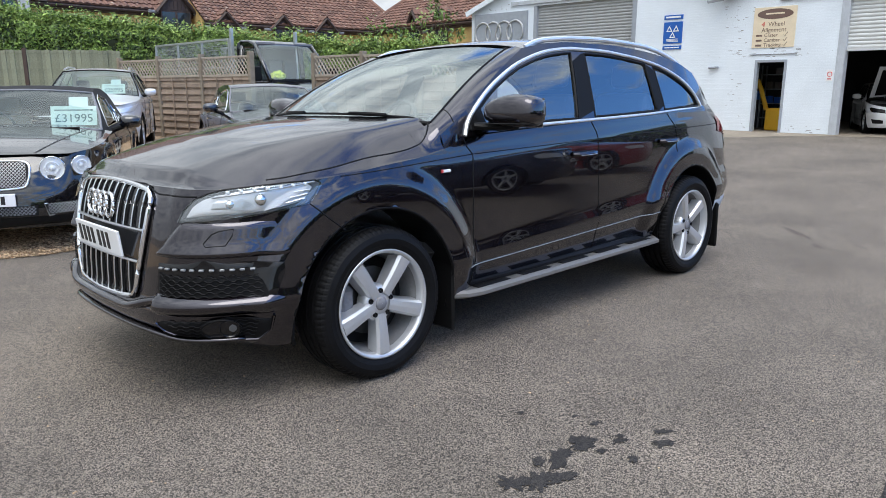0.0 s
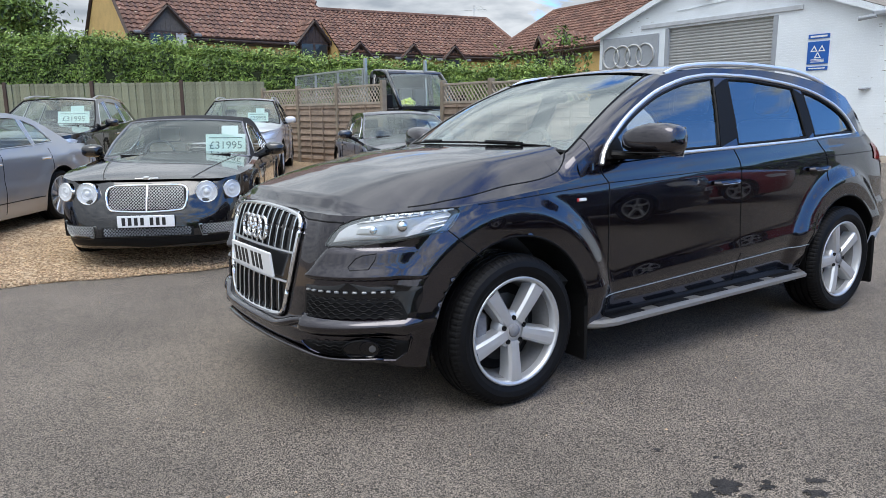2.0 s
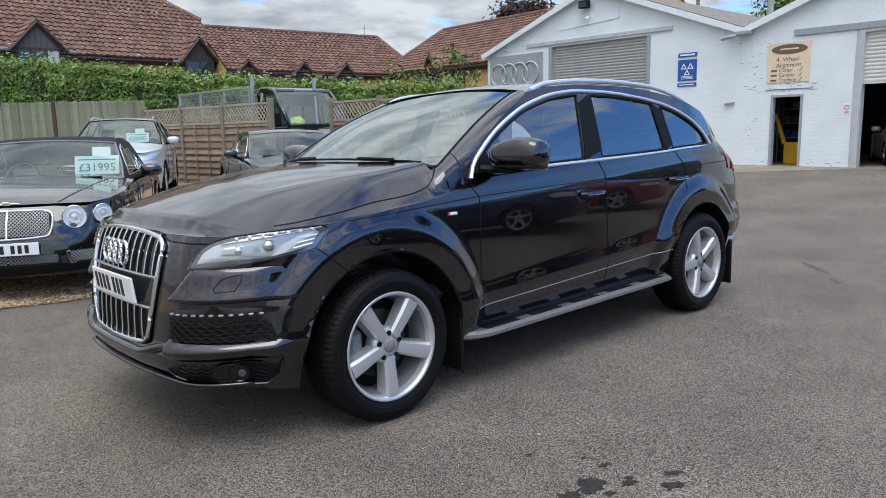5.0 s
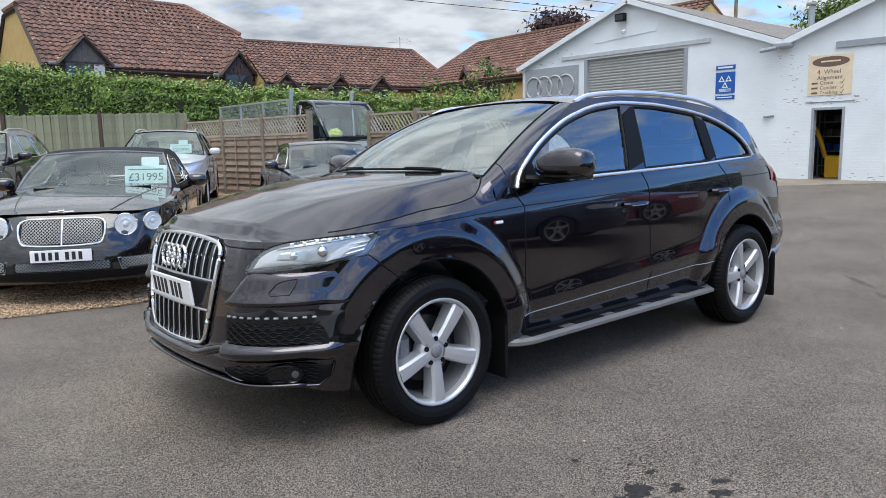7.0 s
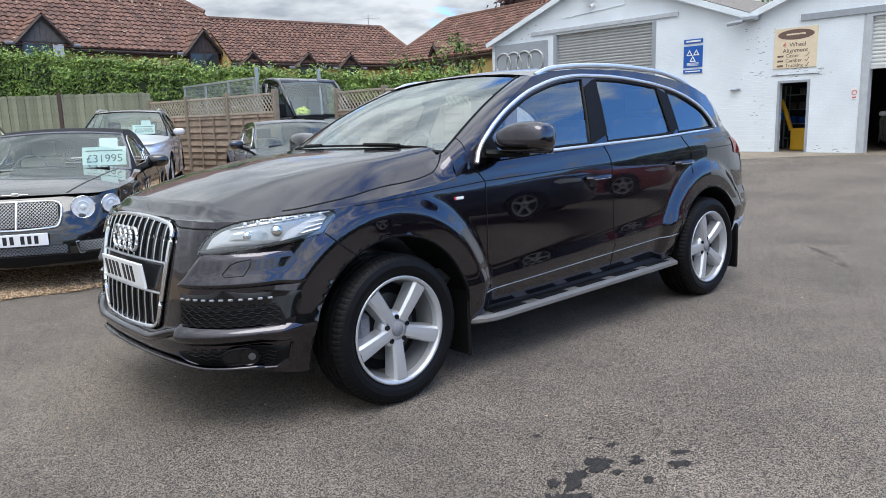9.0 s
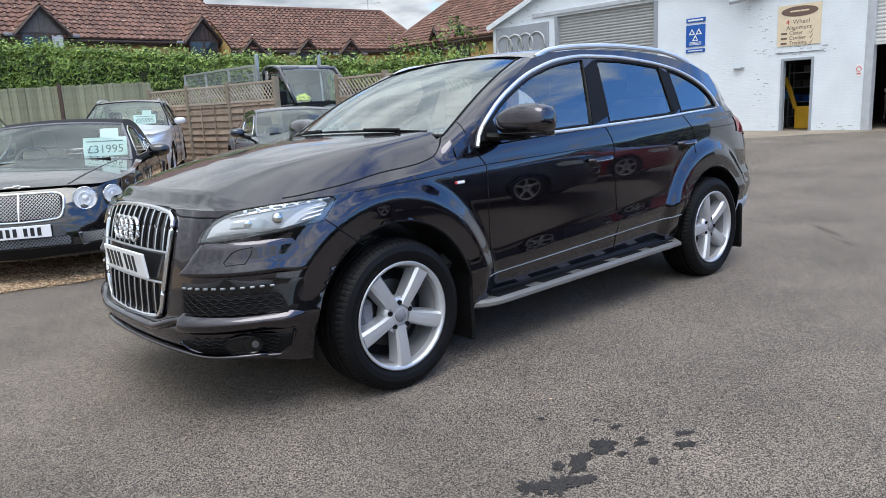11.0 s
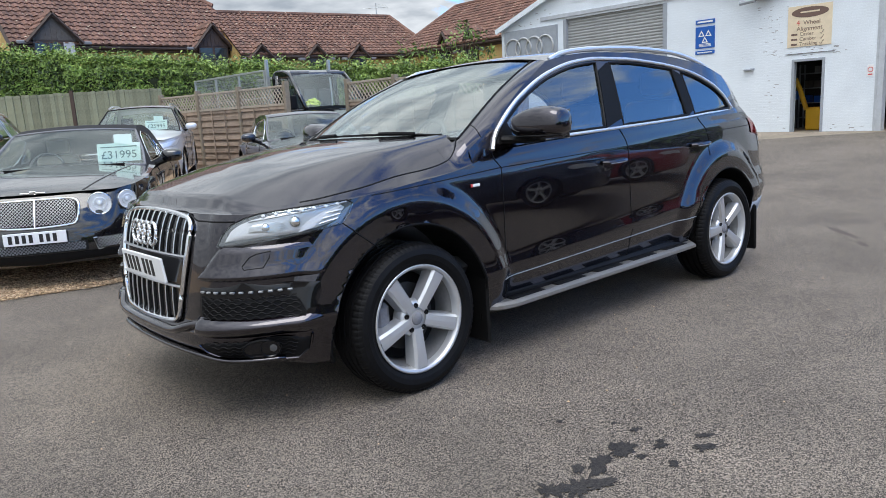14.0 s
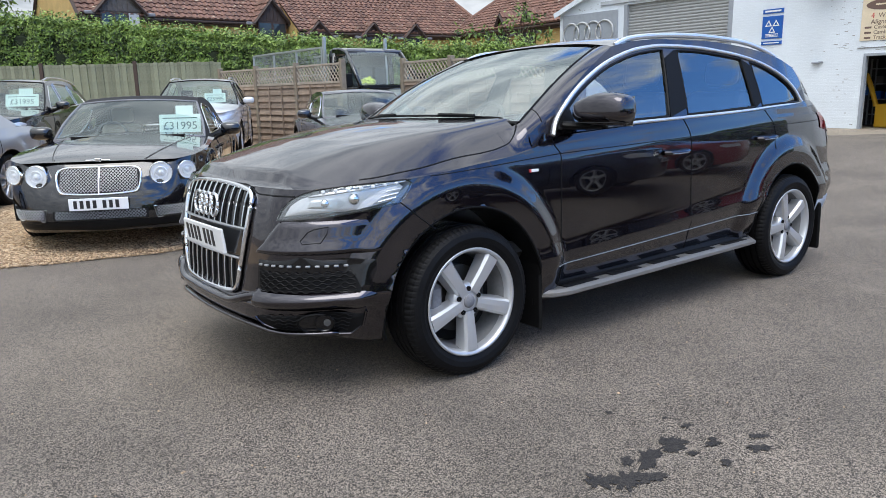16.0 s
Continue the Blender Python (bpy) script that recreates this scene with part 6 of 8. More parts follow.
    for v in bm.verts:
        c = v.co.copy()
        e = 0.62
        q = Vector([math.copysign(abs(c[k]) ** e, c[k]) for k in range(3)])
        q = Vector((q.x * (0.115 if q.x < 0 else 0.06), q.y * 0.168, q.z * 0.093))
        q.z *= 1 - 0.3 * smoothstep(0.02, -0.16, q.y) * (1 if q.z > 0 else 0.55)
        if q.z < 0:
            q.z *= 0.82
        v.co = mm @ q
    mirror = part("door_mirror", bm, M["suv_paint"], main_suv, smooth=True)
    part("mirror_glass", box_bm((0.058, -0.13, -0.075), (0.063, 0.13, 0.075), m=mm), M["chrome"], mirror)
    part("mirror_seam", tube_bm([mm @ Vector((-0.117 * math.sqrt(max(0, 1 - (k / 1.0) ** 4)), 0.148 * k, -0.062)) for k in np.linspace(-0.98, 0.98, 16)], 0.003, 4), M["black"], mirror)
    part("mirror_arm", tube_bm([(0.7, sd * 0.895, 1.205), (0.74, sd * 0.94, 1.2), (0.79, sd * 1.02, 1.2), (0.8, sd * 1.1, 1.205)], 0.036, 10, flat=0.62), M["black"], mirror)
    sail = [(0.625, 1.18), (0.79, 1.185), (0.765, 1.3), (0.74, 1.295), (0.66, 1.23)]
    mapped_patch("mirror_sail", sail, lambda a, z: cabin_pt(a, z, sd, 0.003), M["black"], main_suv, 5, 5)
    # wing badge, tail lamp
    b = Q.at(Q.s_of(x=0.47), 0.985, 0.003)
    part("wing_badge", box_bm((b[0] - 0.04, sd * abs(b[1]) - 0.002, 0.977), (b[0] + 0.015, sd * abs(b[1]) + 0.002, 0.992), 0.002), M["lamp_white"], main_suv)
    part("wing_badge", box_bm((b[0] - 0.05, sd * abs(b[1]) - 0.003, 0.976), (b[0] - 0.037, sd * abs(b[1]) + 0.003, 0.993), 0.002), M["red_ink"], main_suv, "red wing badge tile")
    s0 = Q.s_of(x=3.55)
    poly = [(s0, 1.07), (s0 + 0.45, 1.0), (s0 + 0.5, 1.22), (s0 + 0.1, 1.21)]
    mapped_patch("tail_lamp", poly, lambda a, z: (Q.at(a, z, 0.006)[0], sd * abs(Q.at(a, z, 0.006)[1]), z), M["red_lens"], main_suv, 6, 10)
    s1 = Q.s_of(x=3.4)
    poly = [(s1 + 0.03, 0.4), (Q.length, 0.4), (Q.length, 0.56), (s1 + 0.03, 0.53)]
    mapped_patch("rear_valance", poly, lambda a, z: (Q.at(a, z, 0.006)[0], sd * abs(Q.at(a, z, 0.006)[1]), z), M["grey_paint"], main_suv, 4, 24)

# front end
def on_front(poly, off, mat, name, sd, nz=10, nx=16, label="", parent=None):
    return mapped_patch(name, poly, lambda a, z: (Q.at(abs(a), z, off)[0], sd * abs(Q.at(abs(a), z, off)[1]) * (1 if a >= 0 else -1), z), mat, parent or main_suv, nz, nx, label=label)


def front_point(a, z, off, sd=-1):
    """a: signed length along the front from its middle."""
    p = Q.at(abs(a), z, off)
    return (p[0], sd * math.copysign(abs(p[1]), a), z)


GRILLE = [(0, 0.99), (0.2, 0.985), (0.36, 0.972), (0.425, 0.955), (0.452, 0.925), (0.45, 0.87), (0.425, 0.72), (0.385, 0.58), (0.355, 0.515), (0.32, 0.492), (0.2, 0.482), (0, 0.478)]
gr_loop = [(a, z) for a, z in GRILLE] + [(-a, z) for a, z in GRILLE[-2:0:-1]]
grille_poly = gr_loop
grille = on_front(grille_poly, 0.006, M["black_gloss"], "grille", -1, 16, 24)
part("grille_frame", tube_bm([front_point(a, z, 0.012) for a, z in smooth_line(gr_loop + gr_loop[:1], 110)[:-1]], 0.0115, 10, closed=True), M["chrome"], grille, "chrome grille frame")
g_half = curve_of(sorted((z, a) for a, z in GRILLE[3:10]))
for k in range(-5, 6):
    for z0, z1 in ((0.8, 0.985), (0.49, 0.65)):
        a = k * 0.079
        zs = [z for z in np.linspace(z0, z1, 9) if abs(a) < g_half(z) - 0.01]
        if len(zs) < 4:
            continue
        part("grille_slat", tube_bm([front_point(a, z, 0.017) for z in zs], 0.0033, 6), M["satin"], grille)
        part("grille_fin", tube_bm([front_point(a, z, 0.006) for z in zs], 0.007, 4), M["black"], grille)
for z in (0.655, 0.795):
    part("grille_bar", tube_bm([front_point(a, z, 0.014) for a in np.linspace(-g_half(z), g_half(z), 24)], 0.007, 6), M["satin"], grille)
plate_part(main_suv, Matrix.Translation((-0.968, 0, 0.724)) @ Matrix.Rotation(radians(-6), 4, "Y") @ Matrix.Rotation(radians(-90), 4, "Z"), 0.56, 0.12)
for k in range(4):
    c = front_point((k - 1.5) * 0.075, 0.885, 0.04)
    ring = [(c[0] - 0.003 + 0.006 * math.sin(a), c[1] + 0.055 * math.cos(a), c[2] + 0.055 * math.sin(a)) for a in np.linspace(0, 2 * math.pi, 32, endpoint=False)]
    part("front_ring", tube_bm(ring, 0.0085, 8, closed=True), M["chrome"], grille)

SHELF = [(0.848, 0.0), (0.84, 0.008), (0.815, 0.012), (0.78, 0.017), (0.745, 0.023), (0.722, 0.033), (0.712, 0.034), (0.704, 0.028), (0.697, 0.01), (0.692, 0.0)]
SILL = [(0.535, 0.0), (0.522, 0.012), (0.51, 0.03), (0.498, 0.037), (0.482, 0.036), (0.466, 0.024), (0.45, 0.008), (0.44, 0.0)]
shelf_out = curve_of(sorted(SHELF))
HEADLAMP = [(0.68, 0.85), (0.712, 0.9), (0.77, 0.944), (0.83, 0.967), (0.905, 0.984), (1.027, 0.993), (1.18, 1.002), (1.31, 1.003), (1.335, 0.99), (1.303, 0.945), (1.262, 0.905), (1.119, 0.882), (0.965, 0.865), (0.812, 0.85)]
for sd in (-1, 1):
    lamp = on_front(HEADLAMP, 0.002, M["lamp_grey"], "headlamp", sd, 14, 20)
    on_front([(0.725, 0.868), (0.765, 0.918), (0.83, 0.952), (0.93, 0.972), (1.1, 0.982), (1.27, 0.99), (1.29, 0.975), (1.24, 0.918), (1.1, 0.893), (0.9, 0.872)], 0.007, M["lamp_silver"], "reflector", sd, 8, 14, parent=lamp)
    on_front([(0.84, 0.9), (0.86, 0.938), (0.98, 0.945), (1.02, 0.92), (0.98, 0.895)], 0.01, M["satin"], "lamp_bowl", sd, 6, 8, parent=lamp)
    on_front([(1.06, 0.888), (1.1, 0.93), (1.2, 0.975), (1.27, 0.985), (1.25, 0.965), (1.15, 0.92), (1.12, 0.893)], 0.014, M["lamp_white"], "light_guide", sd, 6, 8, parent=lamp)
    for a, z, r in ((0.925, 0.921, 0.024), (1.055, 0.935, 0.03)):
        bm = bmesh.new()
        bmesh.ops.create_uvsphere(bm, u_segments=20, v_segments=12, radius=r)
        p = front_point(a, z, -0.006, sd)
        for v in bm.verts:
            v.co += Vector(p)
        part("projector_lens", bm, M["chrome"], lamp, smooth=True)
    part("lamp_bar", tube_bm([front_point(a, 0.952 + 0.1 * (a - 0.84), 0.013, sd) for a in np.linspace(0.85, 1.3, 14)], 0.004, 6), M["led_grey"], lamp)
    for k in range(3):
        part("lamp_bar", tube_bm([front_point(1.16 + 0.02 * k, 0.915 + 0.022 * k, 0.013, sd), front_point(1.25 + 0.012 * k, 0.93 + 0.018 * k, 0.013, sd)], 0.004, 5), M["lamp_silver"], lamp)
    for k in range(7):
        p = front_point(0.92 + k * 0.056, 0.974 + 0.003 * k, 0.012, sd)
        part("lamp_stud", box_bm((p[0] - 0.007, p[1] - 0.007, p[2] - 0.006), (p[0] + 0.007, p[1] + 0.007, p[2] + 0.006), 0.002), M["lamp_white"], lamp)
    on_front([(a, z) for a, z in HEADLAMP], 0.02, M["glass_pane"], "lamp_cover", sd, 14, 20, parent=lamp)
    part("lamp_gap", tube_bm([front_point(a, z, 0.003, sd) for a, z in HEADLAMP], 0.004, 5, closed=True), M["black"], lamp)
    # intakes, daylight strip, fog lamp, washer
    intake = on_front([(0.545, 0.665), (0.56, 0.68), (0.8, 0.688), (1.13, 0.68), (1.13, 0.62), (1.085, 0.52), (0.8, 0.508), (0.56, 0.512), (0.53, 0.53)], 0.003, M["black_gloss"], "side_intake", sd, 8, 18)
    on_front([(0.555, 0.628), (1.0, 0.625), (1.035, 0.6), (1.06, 0.535), (1.05, 0.522), (0.58, 0.522), (0.55, 0.535)], 0.006, M["mesh_black"], "intake_mesh", sd, 6, 14, parent=intake)
    bm = bmesh.new()
    for j in range(6):
        z = 0.532 + j * 0.0165
        a0, a1 = 0.56, 1.045 - 0.03 * max(0, j - 3) * 0.3
        pts = []
        n = int((a1 - a0) / 0.0125)
        for i in range(n + 1):
            pts.append(front_point(a0 + i * 0.0125, z + 0.0042 * (1 if (i // 2 + j) % 2 else -1), 0.011, sd))
        tube_bm(pts, 0.0024, 4, bm)
    hexes = part("intake_wire", bm, M["black"], intake)
    for k in range(11):
        a = 0.575 + k * 0.0425
        led = part("daylight_lamp", box_bm((-0.011, -0.007, -0.005), (0.011, 0.007, 0.005), 0.003, m=Matrix.Translation(front_point(a, 0.648 - 0.004 * (k / 10) ** 2, 0.012, sd)) @ Matrix.Rotation(sd * -(0.35 + 0.085 * k) + math.pi / 2, 4, "Z")), M["led_grey"], intake)
    fog = on_front([(0.54, 0.405), (0.62, 0.432), (0.9, 0.437), (1.075, 0.432), (1.06, 0.36), (1.01, 0.318), (0.65, 0.332), (0.57, 0.362)], 0.004, M["mesh_black"], "fog_intake", sd, 6, 14)
    bm = bmesh.new()
    for j in range(5):
        pts = [front_point(0.6 + 0.02 * j + i * 0.0125, 0.418 - j * 0.018 + 0.004 * (1 if (i // 2 + j) % 2 else -1), 0.008, sd) for i in range(34 - 2 * j)]
        tube_bm(pts, 0.0024, 4, bm)
    part("intake_wire", bm, M["black"], fog)
    def oval(ac, zc, ra, rz):
        return [(ac + ra * math.cos(t), zc + rz * math.sin(t)) for t in np.linspace(0, 2 * math.pi, 28, endpoint=False)]

    bezel = on_front(oval(0.85, 0.378, 0.085, 0.048), 0.013, M["black_gloss"], "fog_bezel", sd, 10, 12, parent=fog)
    part("bezel_rim", tube_bm([front_point(a, z, 0.013, sd) for a, z in oval(0.85, 0.378, 0.085, 0.048)], 0.005, 6, closed=True), M["black"], fog)
    lens = on_front(oval(0.886, 0.381, 0.043, 0.039), 0.0165, M["black_gloss"], "fog_lens", sd, 8, 10, parent=fog)
    # the lens highlight, painted as a small paler oval
    on_front(oval(0.9, 0.385, 0.017, 0.02), 0.019, M["lamp_grey"], "lamp_glint", sd, 5, 6, parent=fog)
    part("lens_rim", tube_bm([front_point(a, z, 0.017, sd) for a, z in oval(0.886, 0.381, 0.043, 0.039)], 0.004, 5, closed=True), M["black_gloss"], fog)
    part("fog_trim", tube_bm([front_point(a, z, 0.006, sd) for a, z in ((0.54, 0.405), (0.57, 0.365), (0.65, 0.332), (0.85, 0.321), (1.01, 0.318), (1.06, 0.36), (1.075, 0.432))], 0.006, 6), M["suv_paint"], fog)
    washer = [(0.812, 0.748), (0.805, 0.762), (0.84, 0.8), (0.87, 0.812), (0.935, 0.82), (0.925, 0.79), (0.895, 0.752)]
    part("washer_cap_gap", tube_bm([front_point(a, z, shelf_out(z) + 0.0012, sd) for a, z in washer], 0.0025, 4, closed=True), M["black"], main_suv)
    # bumper ledges: a face that leans out, a lip and an undercut
    for prof, a0, a1, lean in ((SHELF, 0.53, 1.2, 1.15), (SILL, 0.5, 1.17, 0.0)):
        rows = []
        low_z = min(z for z, o in prof)
        for u in np.linspace(0, 1, 48):
            row = []
            for k, (z, o) in enumerate(prof):
                start = a0 + lean * max(0, z - low_z - 0.02)
                a = start + (a1 - start) * u
                ease = smoothstep(start - 0.004, start + 0.035, a) * smoothstep(a1 + 0.005, a1 - 0.24, a)
                row.append(front_point(a, z, o * ease - 0.004 * (1 - ease) - (0.003 if k in (0, len(prof) - 1) else 0), sd))
            rows.append(row)
        shaped("bumper_ledge", *grid_shape(rows), M["suv_paint"], main_suv, smooth=True)
# chin
part("chin", tube_bm([front_point(a, 0.45 + 0.05 * smoothstep(0.3, 0.55, abs(a)), 0.014 * smoothstep(0.75, 0.4, abs(a)) - 0.004) for a in np.linspace(-0.75, 0.75, 50)], 0.028, 8, flat=0.7), M["suv_paint"], main_suv, smooth=True)
part("splitter", tube_bm([front_point(a, 0.36 - 0.03 * smoothstep(0.4, 0.7, abs(a)), 0.02) for a in np.linspace(-0.95, 0.95, 50)], 0.02, 8, flat=0.6), M["suv_paint"], main_suv, smooth=True)
part("bonnet_gap", tube_bm([front_point(a, 0.99 - 0.035 * smoothstep(0.32, 0.5, abs(a)), 0.001) for a in np.linspace(-0.78, 0.78, 60)], 0.004, 5), M["black"], main_suv)
# lower front skirt and cowl
part("lower_grille", box_bm((-0.86, -0.5, 0.3), (-0.8, 0.5, 0.42), 0.02), M["black"], main_suv)
part("cowl", tube_bm([(0.475 - 0.165 * (1 - (k / 0.79) ** 2), k, 1.222 + 0.028 * (1 - abs(k / 0.79) ** 2.5)) for k in np.linspace(-0.79, 0.79, 28)], 0.02, 8, flat=0.6), M["black"], main_suv)
for y0, y1 in ((0.62, -0.1), (-0.06, -0.7)):
    part("wiper", tube_bm([(0.478 - 0.165 * (1 - (y / 0.79) ** 2), y, 1.243 + 0.03 * (1 - abs(y / 0.79) ** 2.5)) for y in np.linspace(y0, y1, 14)], 0.007, 6), M["black"], main_suv)
for y0, y1 in ((0.35, 0.12), (-0.3, -0.55)):
    part("wiper_arm", tube_bm([(0.46 - 0.165 * (1 - (y / 0.79) ** 2), y, 1.25 + 0.03 * (1 - abs(y / 0.79) ** 2.5)) for y in np.linspace(y0, y1, 6)], 0.01, 6), M["black"], main_suv)

# cabin inside
part("cabin_floor", box_bm((0.2, -0.85, 0.5), (3.75, 0.85, 0.6), 0.05), M["leather"], main_suv)
part("dashboard", box_bm((0.5, -0.8, 0.8), (1.05, 0.8, 1.17), 0.08, seg=3), M["leather"], main_suv)
wheel_c = Vector((1.22, 0.37, 1.16))
sw = part("steering_wheel", tube_bm([wheel_c + Vector((0.08 * math.sin(a), 0.185 * math.cos(a), 0.17 * math.sin(a))) for a in np.linspace(0, 2 * math.pi, 36, endpoint=False)], 0.016, 8, closed=True), M["leather"], main_suv)
part("steering_hub", box_bm((1.2, 0.28, 1.11), (1.25, 0.46, 1.21), 0.03), M["leather"], sw)
part("inner_mirror", box_bm((1.1, -0.12, 1.5), (1.14, 0.12, 1.57), 0.02), M["black"], main_suv)
for x in (1.55, 2.5):
    for y in (-0.4, 0.4):
        seat = part("seat", box_bm((x - 0.3, y - 0.25, 0.6), (x + 0.3, y + 0.25, 0.82), 0.06, seg=3), M["leather"], main_suv)
        part("seat_back", box_bm((-0.07, -0.24, 0), (0.07, 0.24, 0.6), 0.06, seg=3, m=Matrix.Translation((x + 0.3, y, 0.78)) @ Matrix.Rotation(0.2, 4, "Y")), M["leather"], seat)
        part("head_rest", box_bm((-0.05, -0.13, 0), (0.05, 0.13, 0.18), 0.045, seg=3, m=Matrix.Translation((x + 0.44, y, 1.41)) @ Matrix.Rotation(0.1, 4, "Y")), M["leather"], seat)

# stock cars: one builder, many shapes
def stock_car(name, label, m, sp, ground):
    """A car from a table of its shape; axes as for the SUV."""
    car = thing(name, label, "car", m=m)
    fo, wb, ro, w = sp["fo"], sp["wb"], sp["ro"], sp["w"]
    end = wb + ro
    tops, paint_m = sp["top"], M[sp["paint"]]
    belt_z = curve_of(tops)
    shell = Shell(
        outline=[(-fo, 0), (-fo + 0.01, 0.3 * w), (-fo + 0.05, 0.55 * w), (-fo + 0.14, 0.75 * w), (-fo + 0.36, 0.9 * w), (-0.2, 0.965 * w), (0.3, 0.985 * w), (wb * 0.45, w), (wb, 0.99 * w), (end - 0.5, 0.955 * w), (end - 0.18, 0.85 * w), (end - 0.05, 0.55 * w), (end, 0)],
        side=[(0.12, 0.1), (0.22, 0.05), (0.4, 0.012), (0.55, 0.0), (0.62, 0.008), (sp["shoulder"] - 0.12, 0.004), (sp["shoulder"] - 0.03, 0.006), (sp["shoulder"] + 0.03, 0.03), (sp["shoulder"] + 0.16, 0.09)],
        front=sp["front"],
        rear=[(0.12, 0.12), (0.3, 0.02), (0.5, 0.0), (0.7, 0.04), (1.0, 0.09), (1.3, 0.16)],
        top=tops,
        bottom=[(-fo, sp["low"]), (0, sp["low"] - 0.02), (wb, sp["low"]), (end, sp["low"] + 0.1)],
        flares=[(0, sp["tyre"], sp["tyre"] + 0.12, sp["tyre"] + 0.26, 0.018), (wb, sp["tyre"], sp["tyre"] + 0.12, sp["tyre"] + 0.28, 0.022)],
    )
    arches = [(0, sp["tyre"], sp["tyre"] + 0.055), (wb, sp["tyre"], sp["tyre"] + 0.055)]
    shaped("body", *shell_body(shell, arches, 24, 0.05), paint_m, car, smooth=True)

    def edge_at(x):
        s = shell.s_of(x=x)
        return abs(shell.at(s, belt_z(x))[1])

    def deck(x0, x1, crown0, crown1, name, nose=False, mat=None):
        rows = []
        for x in np.linspace(x0, x1, 26):
            y = edge_at(x)
            t = (x - x0) / (x1 - x0)
            c = crown0 + (crown1 - crown0) * t ** 0.7
            rows.append([(x, y * k, belt_z(x) + c * (1 - abs(k) ** 2.4)) for k in np.linspace(-1, 1, 25)])
        return shaped(name, *grid_shape(rows), mat or paint_m, car, smooth=True)

    scr, roof, tail = smooth_line(sp["screen"], 12), smooth_line(sp["roof"], 16), smooth_line(sp["tail"], 10)
    xb, xt = scr[0][0], tail[-1][0]
    tip = shell.at(0.0, belt_z(-fo))[0] + 0.01
    if not sp.get("bonnet_up"):
        deck(tip, xb + 0.06, 0.0, sp["crown"], "bonnet")
    if xt < end - 0.15:
        deck(xt - 0.05, shell.at(shell.length, belt_z(end))[0] - 0.02, 0.04, 0.0, "boot_lid")
    yb, slope, zb = sp["cabin"]

    def side_y(x, z):
        return yb - slope * (z - zb) - 0.12 * max(0, z - zb) ** 2 - 0.05 * smoothstep(xt - 0.7, xt, x) - 0.04 * smoothstep(xb + 0.3, xb - 0.1, x)

    def place(a, z, sd, off=0.0):
        return (a, sd * (side_y(a, z) + off), z)

    belt_pts = [(x, belt_z(x) - 0.02) for x in np.linspace(xt, xb, 24)]
    outer = scr[:-1] + roof[:-1] + tail[:-1] + belt_pts[:-1]
    frame_m = M[sp["top_mat"]] if "top_mat" in sp else paint_m
    roof_m = frame_m
    for sd in (-1, 1):
        part("side_frame", fill_with_holes(outer, sp["windows"], lambda a, z: place(a, z, sd)), frame_m, car)
        for poly in sp["windows"]:
            mapped_patch("side_glass", poly, lambda a, z: place(a, z, sd, -0.006), M["glass_stock"], car, 8, 8)
            part("window_trim", tube_bm([place(a, z, sd, 0.003) for a, z in poly], 0.009, 5, closed=True), M[sp.get("trim", "black")], car)
    rows = []
    for x, z in roof:
        y = side_y(x, z)
        rows.append([(x - 0.1 * (1 - k * k) * smoothstep(roof[0][0] + 0.8, roof[0][0], x) + 0.08 * (1 - k * k) * smoothstep(roof[-1][0] - 0.8, roof[-1][0], x), y * k, z + 0.035 * (1 - k * k)) for k in np.linspace(-1, 1, 17)])
    shaped("roof", *grid_shape(rows), roof_m, car, smooth=True)
    rows = [[(x - 0.12 * (1 - k * k), (side_y(x, z) - 0.01) * k, z + 0.035 * (1 - k * k)) for k in np.linspace(-1, 1, 17)] for x, z in scr]
    shaped("windscreen", *grid_shape([r[::-1] for r in rows]), M["glass_stock"], car, smooth=True)
    part("screen_frame", tube_bm([r[0] for r in rows] + rows[-1][1:] + [r[-1] for r in rows[::-1]][1:] + rows[0][::-1][1:], 0.014, 6), M[sp.get("screen_trim", "black")], car)
    rows = [[(x + 0.08 * (1 - k * k), side_y(x, z) * k, z + 0.035 * (1 - k * k)) for k in np.linspace(-1, 1, 17)] for x, z in tail]
    shaped("rear_screen", *grid_shape(rows), M["glass_stock"] if sp.get("rear_glass", True) else roof_m, car, smooth=True)
    for k in (-1, 1):
        part("wiper", tube_bm([(xb - 0.06 - 0.1 * (1 - (y / 0.7) ** 2), y, scr[0][1] + 0.03) for y in np.linspace(0.05 * k, 0.6 * k, 6)], 0.01, 5), M["black"], car)
    # wheels and housings
    for ax, az, r in arches:
        for sd in (-1, 1):
            y0 = abs(shell.at(shell.s_of(x=ax), az + 0.2)[1])
            rows = [[(ax + r * math.cos(a), sd * yy, az + r * math.sin(a)) for yy in (y0 - 0.02, y0 - 0.3)] for a in np.linspace(-0.3, math.pi + 0.3, 24)]
            shaped("arch_liner", *grid_shape(rows), M["black"], car)
            car_wheel(car, (ax, sd * (w - 0.14), sp["tyre"] - 0.003), sp["tyre"], 0.24, sp["rim"], 90, sp.get("spokes", 5), 0.04, 0.05, M["alloy"], sd, detail=False)
    part("underbody", box_bm((-fo + 0.25, -w * 0.65, sp["low"] - 0.03), (end - 0.25, w * 0.65, 0.5), 0.05), M["black"], car)
    part("cabin_floor", box_bm((xb - 0.3, -w * 0.85, 0.4), (xt, w * 0.85, 0.55), 0.05), M["leather"], car)
    part("dashboard", box_bm((xb - 0.05, -w * 0.8, 0.6), (xb + 0.5, w * 0.8, scr[0][1] - 0.03), 0.06), M["leather"], car)
    sw = Vector((xb + 0.68, 0.36, scr[0][1] + 0.0))
